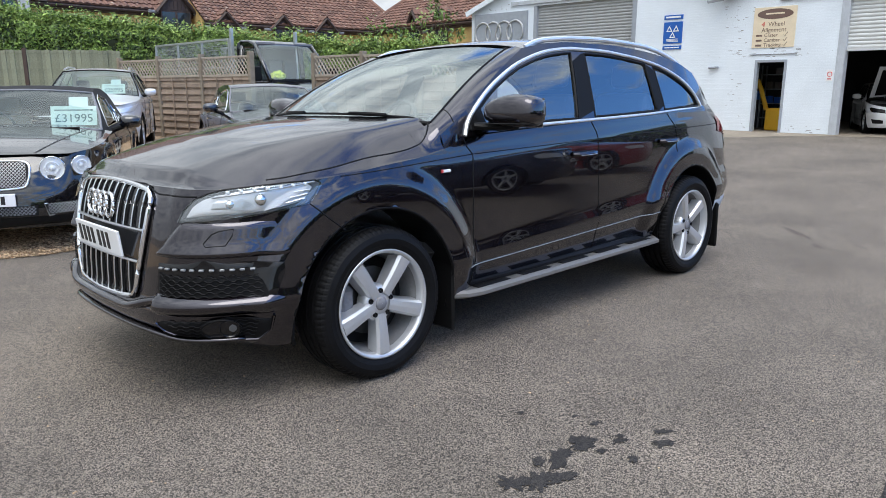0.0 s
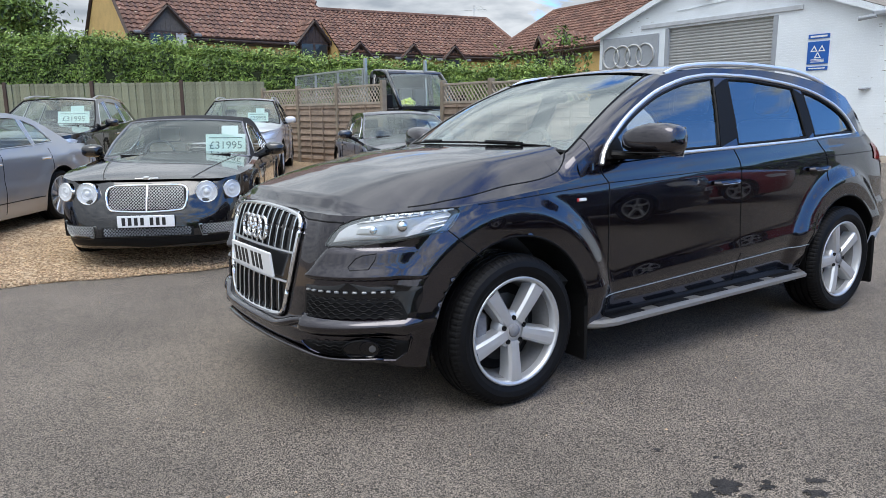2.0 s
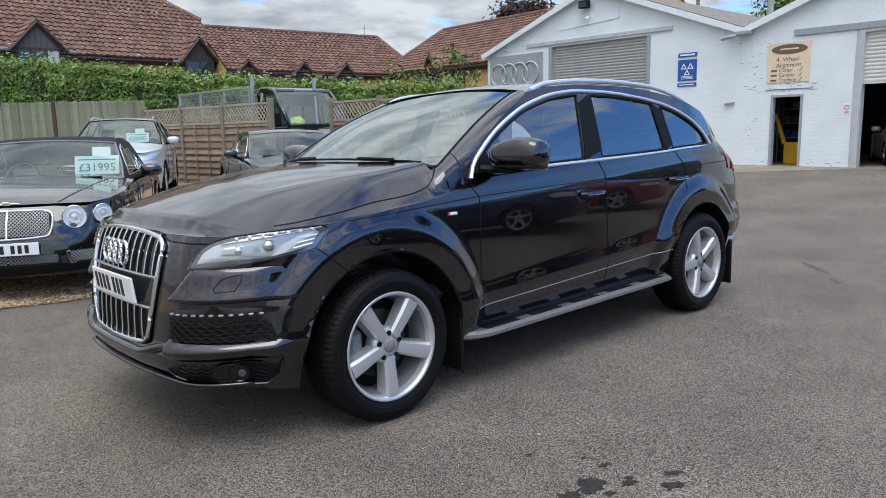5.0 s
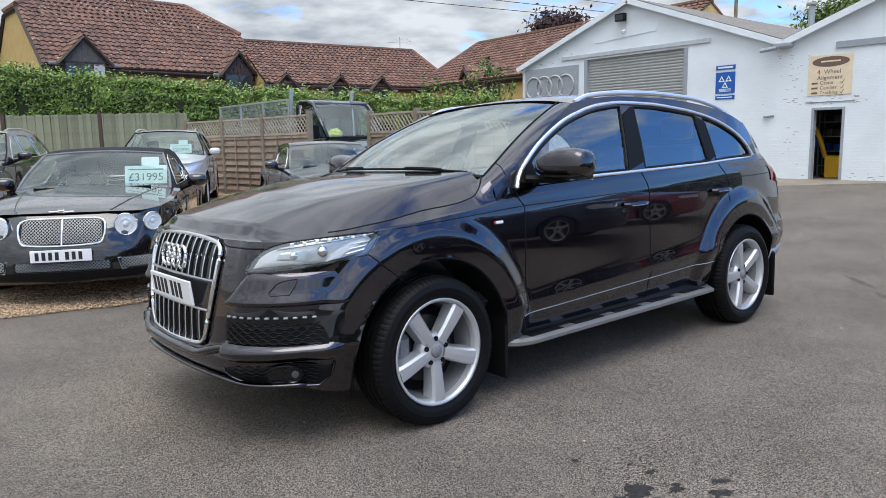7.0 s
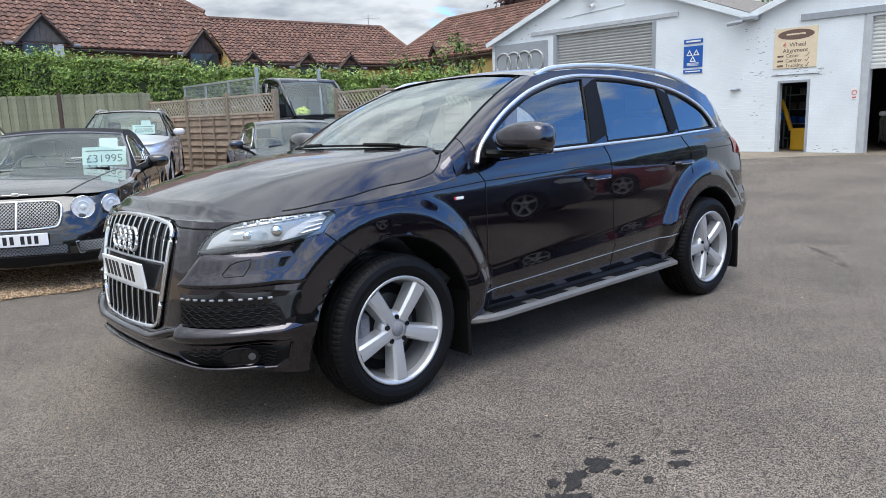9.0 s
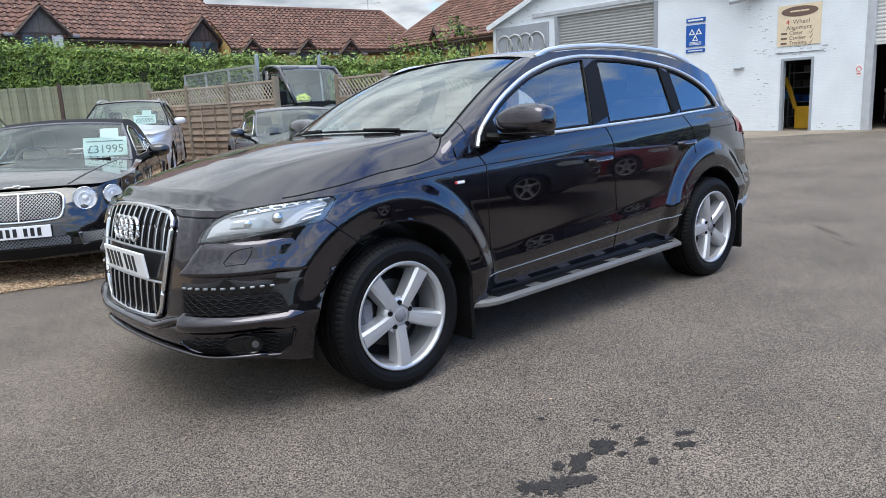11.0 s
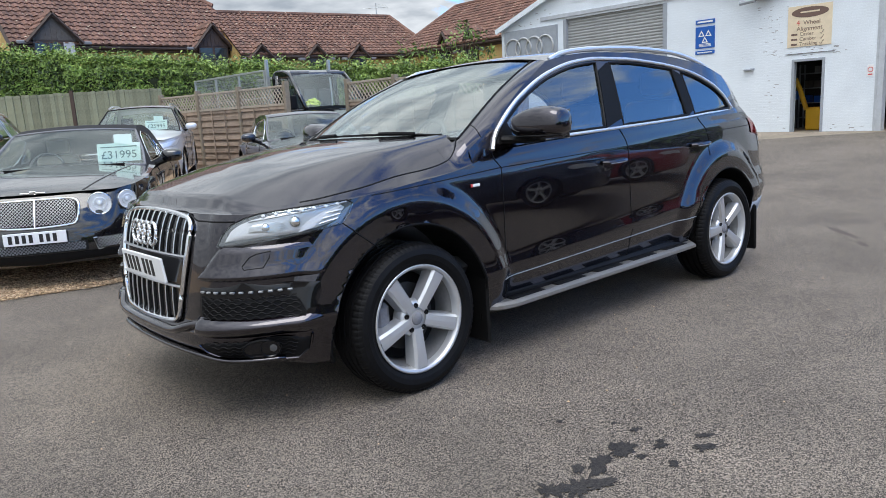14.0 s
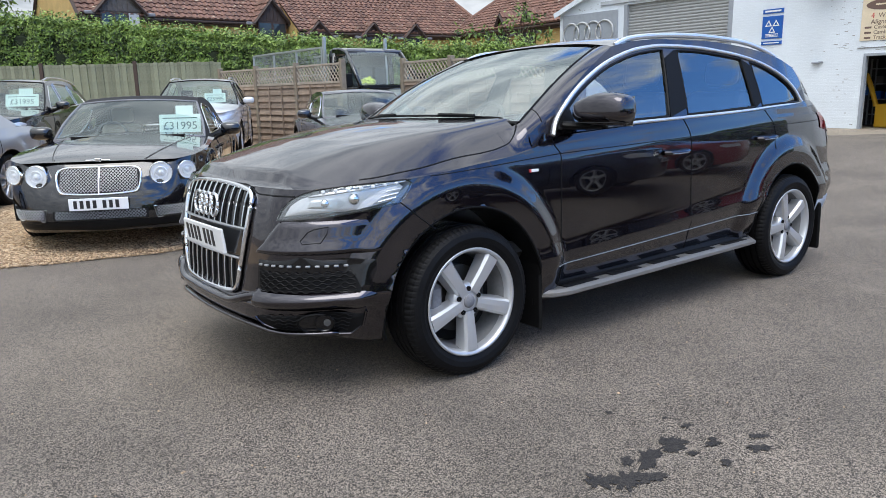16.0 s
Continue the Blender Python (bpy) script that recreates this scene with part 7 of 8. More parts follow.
    part("steering_wheel", tube_bm([sw + Vector((0.07 * math.sin(a), 0.18 * math.cos(a), 0.165 * math.sin(a))) for a in np.linspace(0, 2 * math.pi, 24, endpoint=False)], 0.016, 6, closed=True), M["leather"], car)
    for y in (-0.38, 0.38):
        seat = part("seat", box_bm((xb + 0.75, y - 0.25, 0.5), (xb + 1.3, y + 0.25, 0.7), 0.06, seg=2), M[sp.get("seat", "leather")], car)
        part("seat_back", box_bm((xb + 1.25, y - 0.24, 0.6), (xb + 1.42, y + 0.24, scr[0][1] + 0.12), 0.06, seg=2), M[sp.get("seat", "leather")], seat)
        part("head_rest", box_bm((xb + 1.36, y - 0.13, scr[0][1] + 0.14), (xb + 1.46, y + 0.13, scr[0][1] + 0.32), 0.04, seg=2), M[sp.get("seat", "leather")], seat)
    # mirrors, seams, handles
    for sd in (-1, 1):
        c = Vector((xb + sp.get("mirror", 0.42), sd * (w + 0.1), belt_z(xb + 0.4) + 0.08))
        bm = bmesh.new()
        bmesh.ops.create_uvsphere(bm, u_segments=18, v_segments=10, radius=1)
        for v in bm.verts:
            q = Vector([math.copysign(abs(v.co[k]) ** 0.7, v.co[k]) for k in range(3)])
            v.co = c + Vector((q.x * (0.1 if q.x < 0 else 0.05), q.y * 0.12, q.z * 0.075))
        mir = part("door_mirror", bm, paint_m, car, smooth=True)
        part("mirror_arm", tube_bm([c + Vector((0, -sd * 0.06, -0.05)), c + Vector((0.03, -sd * 0.2, -0.1))], 0.028, 6), M["black"], mir)

        def line(pts):
            out = []
            for (xa, za), (xc, zc) in zip(pts, pts[1:]):
                for t in np.linspace(0, 1, 8):
                    p = shell.at(shell.s_of(x=xa + (xc - xa) * t), za + (zc - za) * t, 0.001)
                    out.append((p[0], sd * abs(p[1]), p[2]))
            return out

        for xs in sp["doors"]:
            part("panel_gap", tube_bm(line([(xs, belt_z(xs) - 0.02), (xs, 0.6), (xs + 0.02, sp["low"] + 0.05)]), 0.004, 4), M["black"], car)
        for xs in sp["doors"][1:]:
            hz = belt_z(xs - 0.2) - 0.14
            part("door_handle", tube_bm([(p[0], p[1] + sd * 0.02, p[2]) for p in line([(xs - 0.26, hz), (xs - 0.06, hz + 0.005)])], 0.014, 6), paint_m if "trim" not in sp else M["chrome"], car)
        part("sill_line", tube_bm(line([(0.5, 0.36), (wb - 0.45, 0.38)]), 0.006, 4), M["black"], car)
        if sp.get("rails"):
            part("roof_rail", tube_bm([(x, sd * (side_y(x, z) - 0.03), z + 0.045) for x, z in roof], 0.017, 6), M["satin"], car)
    # tail lamps
    for sd in (-1, 1):
        s0 = shell.s_of(x=end - 0.3)
        z1 = belt_z(end - 0.2) - 0.05
        mapped_patch("tail_lamp", [(s0, z1 - 0.16), (s0 + 0.35, z1 - 0.2), (s0 + 0.38, z1), (s0, z1 - 0.02)], lambda a, z: (shell.at(a, z, 0.006)[0], sd * abs(shell.at(a, z, 0.006)[1]), z), M["red_lens"], car, 4, 6)
    car["ground"] = ground
    return car, shell


def front_patch(shell, car, poly, off, mat, name, sd, nz=8, nx=12, label="", parent=None):
    return mapped_patch(name, poly, lambda a, z: (shell.at(abs(a), z, off)[0], sd * math.copysign(abs(shell.at(abs(a), z, off)[1]), a), z), M[mat], parent or car, nz, nx, label=label)


def both(poly):
    """A half outline from the middle out, closed by its mirror image."""
    return poly + [(-a, z) for a, z in poly[::-1] if a > 1e-6]


def shell_pt(shell, a, z, off, sd=-1):
    p = shell.at(abs(a), z, off)
    return (p[0], sd * math.copysign(abs(p[1]), a), z)


def wire_mesh(shell, a0, a1, z0, z1, pitch, off, sd, r=0.0035, skip=None):
    """Crossed wires over a stretch of the nose."""
    bm = bmesh.new()
    h = z1 - z0
    for way in (1, -1):
        a = a0 - h
        while a < a1:
            p, q = (a, z0), (a + h, z1)
            if way < 0:
                p, q = (a, z1), (a + h, z0)
            t0, t1 = max(0, (a0 - a) / h), min(1, (a1 - a) / h)
            if t1 - t0 > 0.05:
                tube_bm([shell_pt(shell, p[0] + (q[0] - p[0]) * t, p[1] + (q[1] - p[1]) * t, off, sd) for t in np.linspace(t0, t1, 4)], r, 4, bm)
            a += pitch
    return bm


def round_lamp(shell, car, a, z, r, sd, tilt):
    c = Vector(shell_pt(shell, a, z, 0.018, sd))
    mm = Matrix.Translation(c) @ Matrix.Rotation(sd * -radians(tilt), 4, "Z")
    lamp = part("headlamp", lathe_bm([(r + 0.006, 0.05), (r + 0.006, -0.02), (r + 0.002, -0.028), (r - 0.003, -0.024)], 32, "x"), M["chrome"], car, smooth=True)
    lamp.matrix_basis = mm
    part("reflector", lathe_bm([(r, -0.022), (r * 0.8, -0.012), (r * 0.45, -0.006), (0.001, -0.004)], 28, "x"), M["lamp_white"], lamp, smooth=True)
    part("lamp_ring", tube_bm([(-0.022, r * 0.55 * math.cos(t), r * 0.55 * math.sin(t)) for t in np.linspace(0, 2 * math.pi, 24, endpoint=False)], 0.006, 5, closed=True), M["lamp_white"], lamp)
    bm = bmesh.new()
    bmesh.ops.create_uvsphere(bm, u_segments=16, v_segments=10, radius=r * 0.3)
    for v in bm.verts:
        v.co.x -= 0.0
    part("projector_lens", bm, M["lamp_white"], lamp, smooth=True)
    part("lamp_cover", lathe_bm([(r - 0.004, -0.028), (r * 0.6, -0.042), (0.001, -0.048)], 28, "x"), M["glass_pane"], lamp, smooth=True)
    return lamp


def parked(x, y, a, z=None):
    """The pose of a car whose front axle is at x, y and which faces a degrees west of south."""
    return Matrix.Translation((x, y, ground_z(x, y) + 0.018 if z is None else z)) @ Matrix.Rotation(radians(90 - a), 4, "Z")


# black convertible
conv_spec = dict(
    fo=0.93, wb=2.745, ro=1.12, w=0.95, low=0.17, tyre=0.352, rim=0.255, shoulder=0.86, paint="black_paint", top_mat="cloth", trim="chrome", screen_trim="lead", seat="leather_tan", crown=0.09,
    top=[(-0.93, 0.79), (-0.8, 0.81), (-0.5, 0.845), (0, 0.885), (0.5, 0.915), (0.8, 0.935), (1.6, 0.94), (2.4, 0.97), (3.0, 0.97), (3.87, 0.92)],
    front=[(0.12, 0.1), (0.2, 0.03), (0.3, 0.0), (0.42, 0.01), (0.6, 0.06), (0.74, 0.13), (0.9, 0.25)],
    screen=[(0.62, 0.95), (0.85, 1.1), (1.15, 1.27), (1.3, 1.335)], roof=[(1.3, 1.335), (1.6, 1.385), (2.0, 1.385), (2.4, 1.33)], tail=[(2.4, 1.33), (2.75, 1.18), (3.05, 0.99)],
    cabin=(0.84, 0.42, 0.95), rear_glass=False, doors=(0.75, 2.05), windows=[[(0.86, 0.97), (1.75, 0.98), (1.95, 1.1), (1.9, 1.26), (1.5, 1.31), (1.3, 1.27), (1.05, 1.13)], [(2.0, 0.99), (2.35, 1.0), (2.3, 1.12), (2.05, 1.18)]],
)
conv, csh = stock_car("convertible", "black convertible with mesh grille and closed black soft top on gravel", parked(-0.32, 4.48, 26), conv_spec, 0)
cg = front_patch(csh, conv, both([(0, 0.765), (0.28, 0.763), (0.36, 0.745), (0.385, 0.705), (0.36, 0.575), (0.32, 0.535), (0, 0.52)]), 0.006, "mesh_black", "grille", -1, 8, 16)
for sd in (-1, 1):
    part("grille_wire", wire_mesh(csh, 0.01, 0.35, 0.54, 0.755, 0.03, 0.012, sd, 0.0028), M["mesh_silver"], cg)
    front_patch(csh, conv, [(0.1, 0.375), (0.42, 0.375), (0.42, 0.285), (0.1, 0.285)] if sd < 0 else [(-0.1, 0.375), (0.42, 0.375), (0.42, 0.285), (-0.1, 0.285)], 0.004, "mesh_black", "lower_intake", sd, 4, 8)
    li = front_patch(csh, conv, [(0.47, 0.385), (0.92, 0.42), (0.9, 0.335), (0.8, 0.285), (0.5, 0.28)], 0.005, "mesh_black", "side_intake", sd, 5, 10)
    part("intake_wire", wire_mesh(csh, 0.5, 0.88, 0.295, 0.39, 0.03, 0.01, sd, 0.0026), M["mesh_silver"], li)
    part("intake_wire", wire_mesh(csh, 0.0, 0.4, 0.295, 0.37, 0.03, 0.009, sd, 0.0026), M["mesh_silver"], li)
    part("intake_trim", tube_bm([shell_pt(csh, a, z, 0.008, sd) for a, z in ((0.47, 0.385), (0.92, 0.42), (0.9, 0.335), (0.8, 0.285), (0.5, 0.28))], 0.005, 5, closed=True), M["satin"], li)
    round_lamp(csh, conv, 0.575, 0.692, 0.1, sd, 10)
    round_lamp(csh, conv, 0.845, 0.705, 0.084, sd, 28)
part("grille_frame", tube_bm([shell_pt(csh, a, z, 0.012) for a, z in smooth_line(both([(0, 0.765), (0.28, 0.763), (0.36, 0.745), (0.385, 0.705), (0.36, 0.575), (0.32, 0.535), (0, 0.52)]) + [(0, 0.765)], 70)[:-1]], 0.011, 8, closed=True), M["chrome"], cg)
part("grille_bar", tube_bm([shell_pt(csh, 0, z, 0.016) for z in (0.525, 0.64, 0.76)], 0.009, 6), M["chrome"], cg)
front_patch(csh, conv, both([(0, 0.275), (0.9, 0.275), (1.12, 0.25), (1.12, 0.185), (0, 0.175)]), 0.006, "black", "lower_lip", -1, 4, 24)
plate_part(conv, Matrix.Translation((-0.95, 0, 0.435)) @ Matrix.Rotation(radians(-90), 4, "Z"))
part("wing_emblem", box_bm((-0.815, -0.11, 0.822), (-0.805, 0.11, 0.835), 0.005), M["chrome"], conv)
part("wing_emblem", box_bm((-0.817, -0.03, 0.815), (-0.803, 0.03, 0.847), 0.006), M["chrome"], conv)
conv_belt, conv_tip, conv_back = curve_of(conv_spec["top"]), csh.at(0.0, 0.79)[0] + 0.01, 0.68
for sd in (-1, 1):
    seam = []
    for t in np.linspace(0.02, 0.97, 30):
        x = conv_tip + (conv_back - conv_tip) * t
        edge = abs(csh.at(csh.s_of(x=x), conv_belt(x))[1])
        y = 0.4 + 0.3 * t ** 0.8
        crown = conv_spec["crown"] * t ** 0.7
        seam.append((x, sd * y, conv_belt(x) + crown * (1 - min(1, y / edge) ** 2.4) + 0.001))
    part("bonnet_gap", tube_bm(seam, 0.003, 5), M["black"], conv)
    part("bonnet_crease", tube_bm([(p[0], p[1] * 0.97, p[2] - 0.006) for p in seam], 0.009, 6), M["black_paint"], conv, smooth=True)
price_card("£31995", conv.matrix_world @ Matrix.Translation((0.86, -0.5, 0.99)) @ Matrix.Rotation(radians(-90), 4, "Z") @ Matrix.Rotation(radians(-18), 4, "X"), 0.46, 0.32)

# silver saloon
saloon_spec = dict(
    fo=0.93, wb=2.95, ro=1.15, w=0.945, low=0.19, tyre=0.345, rim=0.26, shoulder=0.92, paint="silver_paint", trim="satin", crown=0.08, spokes=10,
    top=[(-0.93, 0.72), (-0.7, 0.78), (0, 0.88), (0.6, 0.95), (1.6, 0.97), (2.6, 1.0), (3.4, 1.02), (4.1, 0.98)],
    front=[(0.12, 0.1), (0.25, 0.02), (0.4, 0.0), (0.6, 0.04), (0.75, 0.12), (0.95, 0.25)],
    screen=[(0.55, 0.97), (0.9, 1.18), (1.35, 1.4)], roof=[(1.35, 1.4), (1.8, 1.44), (2.3, 1.435), (2.75, 1.37)], tail=[(2.75, 1.37), (3.1, 1.22), (3.45, 1.03)],
    cabin=(0.86, 0.44, 0.98), doors=(0.75, 1.75, 2.75), windows=[[(0.85, 1.0), (1.62, 1.01), (1.66, 1.36), (1.4, 1.345), (1.1, 1.2)], [(1.74, 1.01), (2.5, 1.03), (2.46, 1.36), (2.0, 1.385), (1.76, 1.375)], [(2.56, 1.035), (2.98, 1.06), (2.75, 1.27), (2.54, 1.345)]],
)
saloon, ssh = stock_car("saloon", "silver saloon car parked on gravel beside the convertible", parked(-3.51, 5.57, 37), saloon_spec, 0)
front_patch(ssh, saloon, both([(0, 0.68), (0.26, 0.67), (0.3, 0.6), (0.22, 0.28), (0, 0.26)]), 0.006, "black_gloss", "grille", -1)
for sd in (-1, 1):
    front_patch(ssh, saloon, [(0.5, 0.6), (0.52, 0.7), (1.0, 0.74), (1.05, 0.66)], 0.006, "lamp_silver", "headlamp", sd)

# black SUV in the back row
blacksuv_spec = dict(
    fo=0.88, wb=2.81, ro=0.95, w=0.93, low=0.24, tyre=0.36, rim=0.25, shoulder=1.0, paint="black_paint", trim="satin", crown=0.07, rails=True,
    top=[(-0.88, 0.9), (-0.6, 0.96), (0, 1.02), (0.5, 1.06), (1.6, 1.08), (2.6, 1.12), (3.76, 1.14)],
    front=[(0.15, 0.1), (0.3, 0.02), (0.5, 0.0), (0.7, 0.03), (0.88, 0.1), (1.1, 0.25)],
    screen=[(0.5, 1.07), (0.85, 1.3), (1.28, 1.555)], roof=[(1.28, 1.555), (1.7, 1.61), (2.3, 1.615), (2.9, 1.55), (3.2, 1.47)], tail=[(3.2, 1.47), (3.4, 1.3), (3.55, 1.14)],
    cabin=(0.87, 0.4, 1.07), doors=(0.7, 1.68, 2.6), windows=[[(0.8, 1.1), (1.55, 1.11), (1.6, 1.53), (1.35, 1.5), (1.0, 1.28)], [(1.66, 1.11), (2.4, 1.13), (2.42, 1.53), (1.7, 1.55)], [(2.5, 1.14), (3.15, 1.18), (2.95, 1.38), (2.5, 1.52)]],
)
bsuv, bsh = stock_car("suv", "black SUV with a price card parked in the back row", parked(-0.95, 11.0, 26), blacksuv_spec, 0)
bg = front_patch(bsh, bsuv, both([(0, 0.86), (0.3, 0.85), (0.36, 0.78), (0.28, 0.45), (0, 0.42)]), 0.006, "black_gloss", "grille", -1)
for k in range(5):
    part("grille_bar", tube_bm([shell_pt(bsh, a, 0.5 + 0.075 * k, 0.012) for a in np.linspace(-0.29, 0.29, 8)], 0.008, 5), M["satin"], bg)
for sd in (-1, 1):
    hl = front_patch(bsh, bsuv, [(0.42, 0.75), (0.45, 0.86), (0.9, 0.9), (1.05, 0.87), (0.95, 0.79)], 0.006, "lamp_silver", "headlamp", sd)
    front_patch(bsh, bsuv, [(0.5, 0.5), (0.52, 0.6), (0.95, 0.62), (0.92, 0.5)], 0.006, "mesh_black", "side_intake", sd)
    part("intake_trim", tube_bm([shell_pt(bsh, a, 0.56, 0.01, sd) for a in np.linspace(0.5, 0.93, 8)], 0.012, 5), M["satin"], hl)
price_card("£31995", bsuv.matrix_world @ Matrix.Translation((0.98, -0.32, 1.14)) @ Matrix.Rotation(radians(-90), 4, "Z") @ Matrix.Rotation(radians(-20), 4, "X"), 0.56, 0.34)

# pale SUV in the back row
palesuv_spec = dict(blacksuv_spec, paint="pale_paint", trim="black")
psuv, psh = stock_car("suv", "pale silver SUV with a price card parked near the fence", parked(2.78, 11.4, 26), palesuv_spec, 0)
pg = front_patch(psh, psuv, both([(0, 0.86), (0.28, 0.85), (0.22, 0.7), (0.38, 0.42), (0, 0.4)]), 0.006, "black_gloss", "grille", -1)
for sd in (-1, 1):
    front_patch(psh, psuv, [(0.44, 0.74), (0.5, 0.83), (1.0, 0.92), (1.15, 0.94), (0.9, 0.8)], 0.006, "lamp_silver", "headlamp", sd)
    front_patch(psh, psuv, [(0.6, 0.45), (0.62, 0.55), (0.95, 0.62), (0.9, 0.45)], 0.006, "mesh_black", "side_intake", sd)
price_card("£25995", psuv.matrix_world @ Matrix.Translation((0.98, -0.32, 1.12)) @ Matrix.Rotation(radians(-90), 4, "Z") @ Matrix.Rotation(radians(-20), 4, "X"), 0.44, 0.3)

# dark blue coupe behind the bonnet
coupe_spec = dict(conv_spec, paint="navy_paint", seat="leather", rear_glass=True)
coupe_spec.pop("top_mat")
coupe, osh = stock_car("coupe", "dark blue coupe with chrome screen surround near the fence", parked(4.25, 6.68, 17), coupe_spec, 0)
for sd in (-1, 1):
    round_lamp(osh, coupe, 0.56, 0.645, 0.1, sd, 8)
    round_lamp(osh, coupe, 0.83, 0.655, 0.078, sd, 24)
front_patch(osh, coupe, both([(0, 0.7), (0.3, 0.7), (0.37, 0.66), (0.33, 0.465), (0, 0.45)]), 0.006, "mesh_black", "grille", -1)

# white hatchback with its bonnet up, in the workshop
hatch_spec = dict(blacksuv_spec, paint="white_car", rails=False, trim="black", bonnet_up=True, fo=0.85, wb=2.6, ro=0.75, w=0.88, low=0.19, tyre=0.32, rim=0.22, shoulder=0.88,
    top=[(-0.85, 0.74), (-0.6, 0.8), (0, 0.88), (0.5, 0.93), (1.6, 0.95), (2.6, 0.98), (3.35, 0.98)],
    screen=[(0.5, 0.94), (0.85, 1.14), (1.28, 1.36)], roof=[(1.28, 1.36), (1.7, 1.41), (2.3, 1.4), (2.8, 1.33)], tail=[(2.8, 1.33), (3.05, 1.15), (3.2, 0.99)], cabin=(0.8, 0.4, 0.95), doors=(0.7, 1.7, 2.5),
    windows=[[(0.8, 0.98), (1.55, 0.99), (1.58, 1.33), (1.3, 1.3), (1.0, 1.12)], [(1.66, 0.99), (2.4, 1.01), (2.3, 1.34), (1.68, 1.35)]])
hatch, hsh = stock_car("hatchback", "white hatchback with its bonnet raised inside the workshop", Matrix.Translation((WALL + 1.75, 2.36, BASE + 0.012)) @ Matrix.Rotation(radians(24), 4, "Z"), hatch_spec, 0)
rows = []
for t in np.linspace(0, 1, 12):
    rows.append([(0.45 - 0.55 * t, 0.72 * k * (1 - 0.12 * t), 0.98 + 0.85 * t + 0.05 * (1 - k * k) * (1 - t)) for k in np.linspace(-1, 1, 15)])
shaped("raised_bonnet", *grid_shape(rows), M["white_car"], hatch, smooth=True)
shaped("bonnet_liner", *grid_shape([[(p[0] - 0.02, p[1] * 0.85, p[2] - 0.02) for p in r] for r in rows[1:-1]]), M["black"], hatch)
part("engine", box_bm((-0.6, -0.6, 0.5), (0.4, 0.6, 0.82), 0.06), M["black"], hatch)
front_patch(hsh, hatch, both([(0, 0.68), (0.3, 0.67), (0.34, 0.6), (0.24, 0.3), (0, 0.28)]), 0.006, "black_gloss", "grille", -1)
for sd in (-1, 1):
    front_patch(hsh, hatch, [(0.46, 0.58), (0.48, 0.68), (0.9, 0.73), (1.0, 0.7), (0.85, 0.6)], 0.006, "black_gloss", "headlamp", sd)
    front_patch(hsh, hatch, [(0.5, 0.3), (0.5, 0.4), (0.85, 0.42), (0.8, 0.3)], 0.006, "mesh_black", "side_intake", sd)
plate_part(hatch, Matrix.Translation((-0.87, 0, 0.46)) @ Matrix.Rotation(radians(-90), 4, "Z"))

# black tipper van with a mesh cage, beyond the fence
van = thing("tipper_van", "black tipper van with a mesh cage body behind the fence", "van", m=Matrix.Translation((8.05, 11.9, FAR_GROUND)) @ Matrix.Rotation(radians(90), 4, "Z"))
lower = prism_bm([(-0.75, 0.35), (-0.8, 0.75), (-0.72, 1.1), (-0.55, 1.2), (0.1, 1.36), (0.24, 1.42), (1.85, 1.45), (1.85, 0.5), (1.75, 0.35)], 1.9)
top = prism_bm([(0.93, 2.27), (1.06, 2.35), (1.3, 2.41), (1.65, 2.42), (1.82, 2.36), (1.85, 2.2), (1.0, 2.2)], 1.72)
for bm, half in ((lower, 0.95), (top, 0.86)):
    for v in bm.verts:
        v.co.y -= half
    bmesh.ops.bevel(bm, geom=bm.edges[:], offset=0.04, segments=2, affect="EDGES", profile=0.5)
part("cab", lower, M["black_paint"], van)
part("cab_roof", top, M["black_paint"], van)
part("cab_back", box_bm((1.78, -0.86, 1.4), (1.85, 0.86, 2.3), 0.02), M["black"], van)
part("dashboard", box_bm((0.2, -0.84, 1.3), (0.72, 0.84, 1.455), 0.04, seg=2), M["black"], van)
for y in (-0.45, 0.0, 0.45):
    part("seat_back", box_bm((1.4, y - 0.2, 1.2), (1.55, y + 0.2, 1.95), 0.06, seg=2), M["leather"], van)


def van_screen(t, k):
    return (0.21 + 0.75 * t - 0.1 * (1 - k * k), (0.86 - 0.08 * t) * k, 1.44 + 0.82 * t + 0.03 * (1 - k * k))


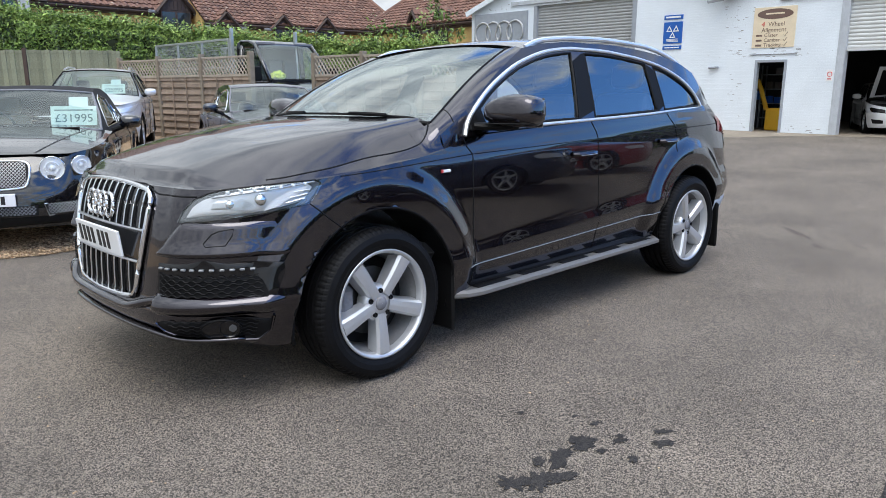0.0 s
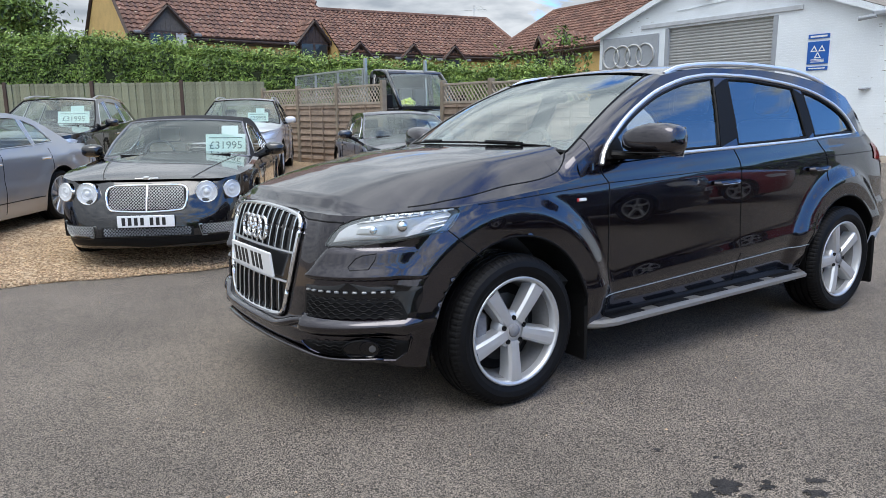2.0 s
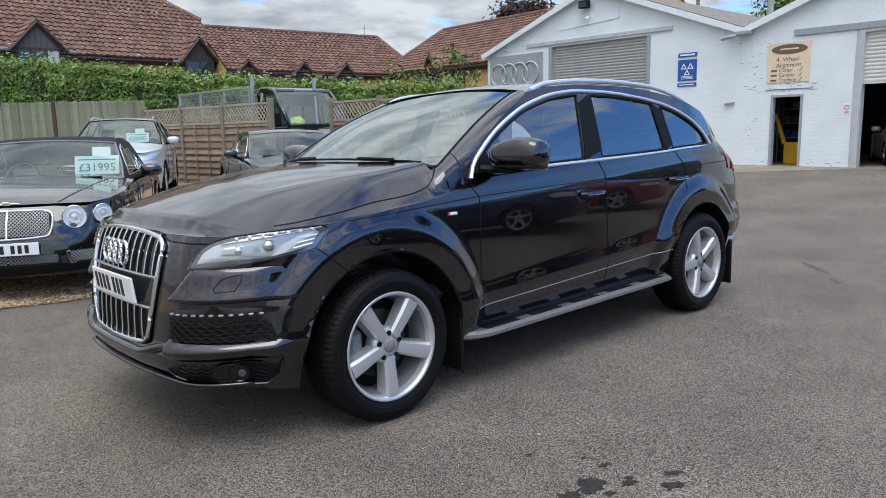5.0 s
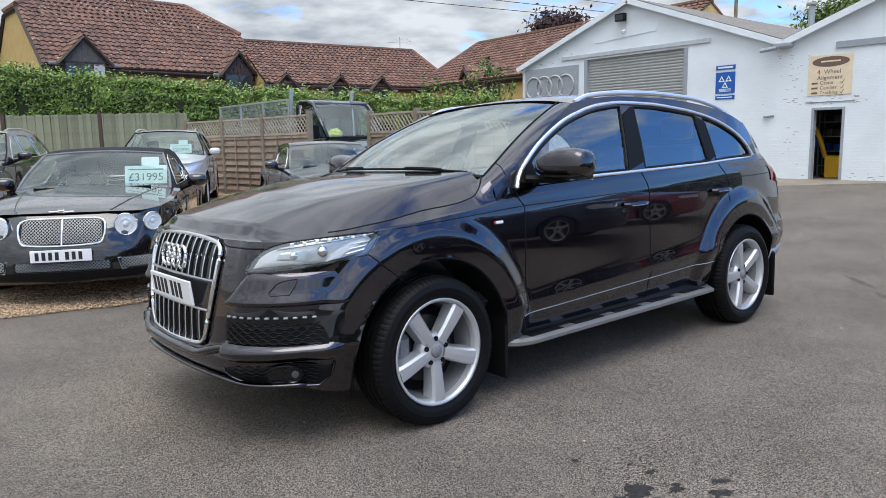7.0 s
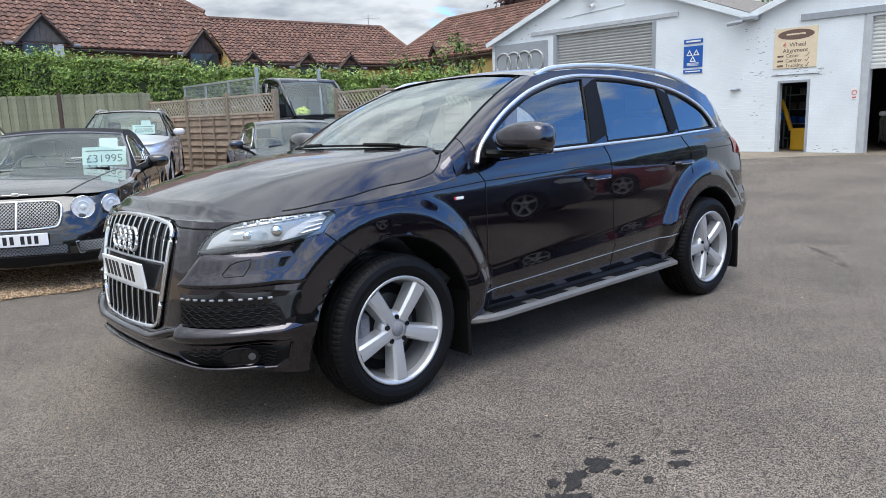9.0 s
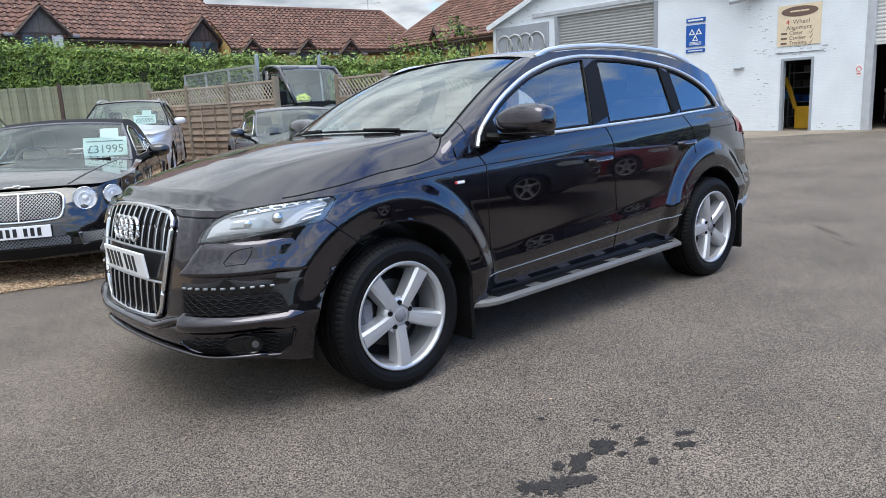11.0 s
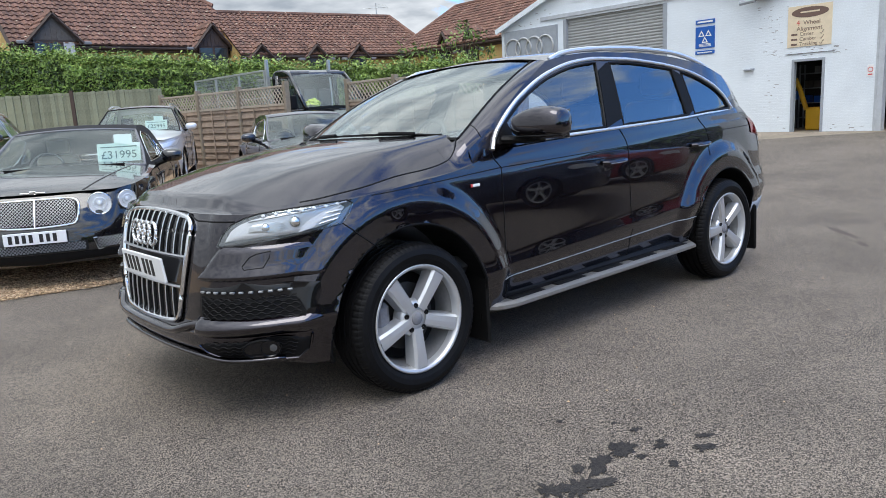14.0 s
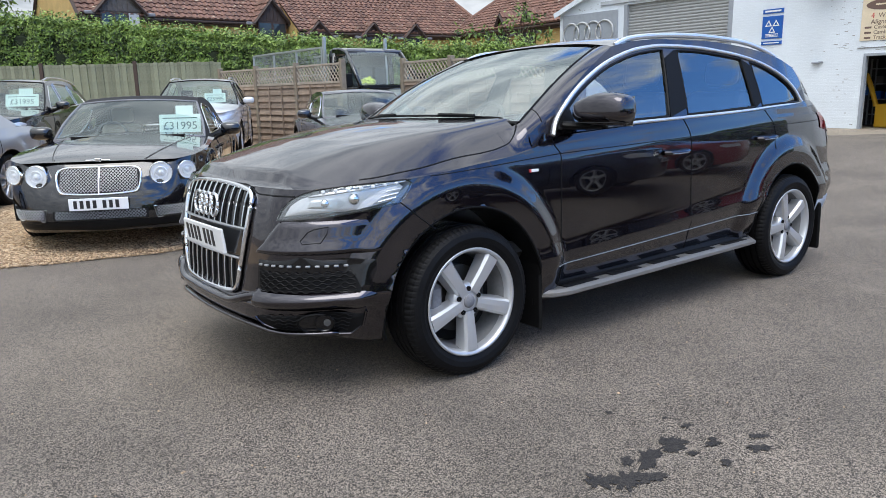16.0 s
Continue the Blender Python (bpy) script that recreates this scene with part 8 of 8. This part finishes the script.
shaped("windscreen", *grid_shape([[van_screen(t, k) for k in np.linspace(1, -1, 15)] for t in np.linspace(0, 1, 9)]), M["glass_stock"], van, smooth=True)
for sd in (-1, 1):
    part("screen_pillar", tube_bm([(0.2, sd * 0.9, 1.42), (0.6, sd * 0.86, 1.87), (0.98, sd * 0.81, 2.29)], 0.05, 8), M["black_paint"], van, smooth=True)
    part("door_pillar", tube_bm([(1.58, sd * 0.92, 1.42), (1.58, sd * 0.83, 2.28)], 0.07, 8), M["black_paint"], van, smooth=True)
    part("door_pillar", tube_bm([(0.66, sd * 0.91, 1.44), (0.7, sd * 0.86, 1.93)], 0.025, 6), M["black"], van, smooth=True)
    bm = bmesh.new()
    q = [bm.verts.new((x, sd * (0.92 - 0.1 * max(0, z - 1.4)), z)) for x, z in ((0.3, 1.45), (1.55, 1.45), (1.55, 2.24), (1.0, 2.24))]
    bm.faces.new(q if sd < 0 else q[::-1])
    part("door_glass", bm, M["glass_stock"], van)
    mir = part("door_mirror", box_bm((0.35, sd * 1.02 if sd > 0 else -1.22, 1.4), (0.5, 1.22 if sd > 0 else -1.02, 1.75), 0.04, seg=2), M["black"], van)
    part("door_gap", tube_bm([(0.45, sd * 0.953, 0.5), (0.45, sd * 0.953, 1.45), (1.0, sd * 0.88, 2.2), (1.5, sd * 0.88, 2.2), (1.53, sd * 0.953, 1.45), (1.53, sd * 0.953, 0.5)], 0.008, 4), M["black"], van)
    part("headlamp", box_bm((-0.76, sd * 0.6 - 0.2, 0.85), (-0.68, sd * 0.6 + 0.2, 1.08), 0.04), M["lamp_silver"], van)
    part("roof_marking", box_bm((0.98, sd * 0.55 - 0.3, 2.32), (1.0, sd * 0.55 + 0.25, 2.36), 0.004), M["lead"], van)
    car_wheel(van, (0, sd * 0.83, 0.33), 0.335, 0.22, 0.21, 90, 5, 0.05, 0.06, M["lead"], sd, detail=False)
    car_wheel(van, (3.4, sd * 0.83, 0.33), 0.335, 0.22, 0.21, 90, 5, 0.05, 0.06, M["lead"], sd, detail=False)
part("grille", box_bm((-0.82, -0.5, 0.75), (-0.78, 0.5, 1.0), 0.03), M["black"], van)
part("chassis", box_bm((1.8, -0.5, 0.4), (6.4, 0.5, 0.75), 0.04), M["black"], van)
part("load_bed", box_bm((1.95, -1.0, 0.8), (6.55, 1.0, 0.95), 0.02), M["galv"], van)
vest = thing("hi_vis_vest", "crumpled yellow hi-vis vest on the van dashboard", "clothing", m=van.matrix_world)
bm = bmesh.new()
bmesh.ops.create_icosphere(bm, subdivisions=4, radius=1)
for v in bm.verts:
    q = v.co * (1 + 0.5 * noise.noise(v.co * 2.3) + 0.25 * noise.noise(v.co * 6))
    v.co = Vector((0.5 + q.x * 0.13, 0.5 + q.y * 0.17, 1.53 + max(-0.075, q.z * 0.11)))
part("cloth", bm, M["hivis"], vest, smooth=True)
for sd in (-1, 1):
    for k in range(4):
        x = 2.0 + k * 1.5
        part("cage_post", box_bm((x - 0.025, sd * 0.98 - 0.025, 0.95), (x + 0.025, sd * 0.98 + 0.025, 2.46), 0.004), M["galv"], van)
    for z in (1.75, 2.45):
        part("cage_rail", box_bm((1.98, sd * 0.98 - 0.02, z - 0.025), (6.52, sd * 0.98 + 0.02, z + 0.025), 0.004), M["galv"], van)
    bm = bmesh.new()
    for i in range(91):
        x = 2.0 + i * 0.05
        tube_bm([(x, sd * 0.98, 0.95), (x, sd * 0.98, 2.45)], 0.0035, 3, bm)
    for i in range(15):
        z = 1.0 + i * 0.1
        tube_bm([(2.0, sd * 0.98, z), (6.5, sd * 0.98, z)], 0.0035, 3, bm)
    part("cage_wire", bm, M["galv"], van)
part("rear_frame", box_bm((1.96, -1.0, 0.95), (2.0, 1.0, 1.0), 0.004), M["galv"], van)
part("gantry_post", box_bm((1.88, 0.9, 0.95), (1.96, 0.98, 2.72), 0.006), M["galv"], van)
part("gantry_post", box_bm((1.88, -0.98, 0.95), (1.96, -0.9, 2.72), 0.006), M["galv"], van)

# opposite row, across the yard from the SUV
grey_spec = dict(blacksuv_spec, paint="navy_paint")
gsuv, gsh = stock_car("suv", "dark SUV with a chrome-framed grille parked across the yard", parked(6.3, -5.6, 205), grey_spec, 0)
gg = front_patch(gsh, gsuv, both([(0, 0.86), (0.3, 0.85), (0.36, 0.78), (0.28, 0.45), (0, 0.42)]), 0.006, "black_gloss", "grille", -1)
part("grille_frame", tube_bm([shell_pt(gsh, a, z, 0.012) for a, z in both([(0, 0.86), (0.3, 0.85), (0.36, 0.78), (0.28, 0.45), (0, 0.42)])], 0.012, 6, closed=True), M["chrome"], gg)
plate_part(gsuv, Matrix.Translation((-0.9, 0, 0.6)) @ Matrix.Rotation(radians(-90), 4, "Z"))
for sd in (-1, 1):
    front_patch(gsh, gsuv, [(0.42, 0.75), (0.45, 0.86), (0.9, 0.9), (1.05, 0.87), (0.95, 0.79)], 0.006, "lamp_silver", "headlamp", sd)
M["red_paint"] = paint("red_lacquer", (0.3, 0.012, 0.015), 0.2, 0.3)
red_spec = dict(hatch_spec, paint="red_paint", bonnet_up=False)
rcar, rsh = stock_car("hatchback", "red hatchback parked across the yard from the SUV", parked(9.6, -6.0, 200), red_spec, 0)
for sd in (-1, 1):
    front_patch(rsh, rcar, [(0.46, 0.58), (0.48, 0.68), (0.9, 0.73), (1.0, 0.7), (0.85, 0.6)], 0.006, "lamp_silver", "headlamp", sd)
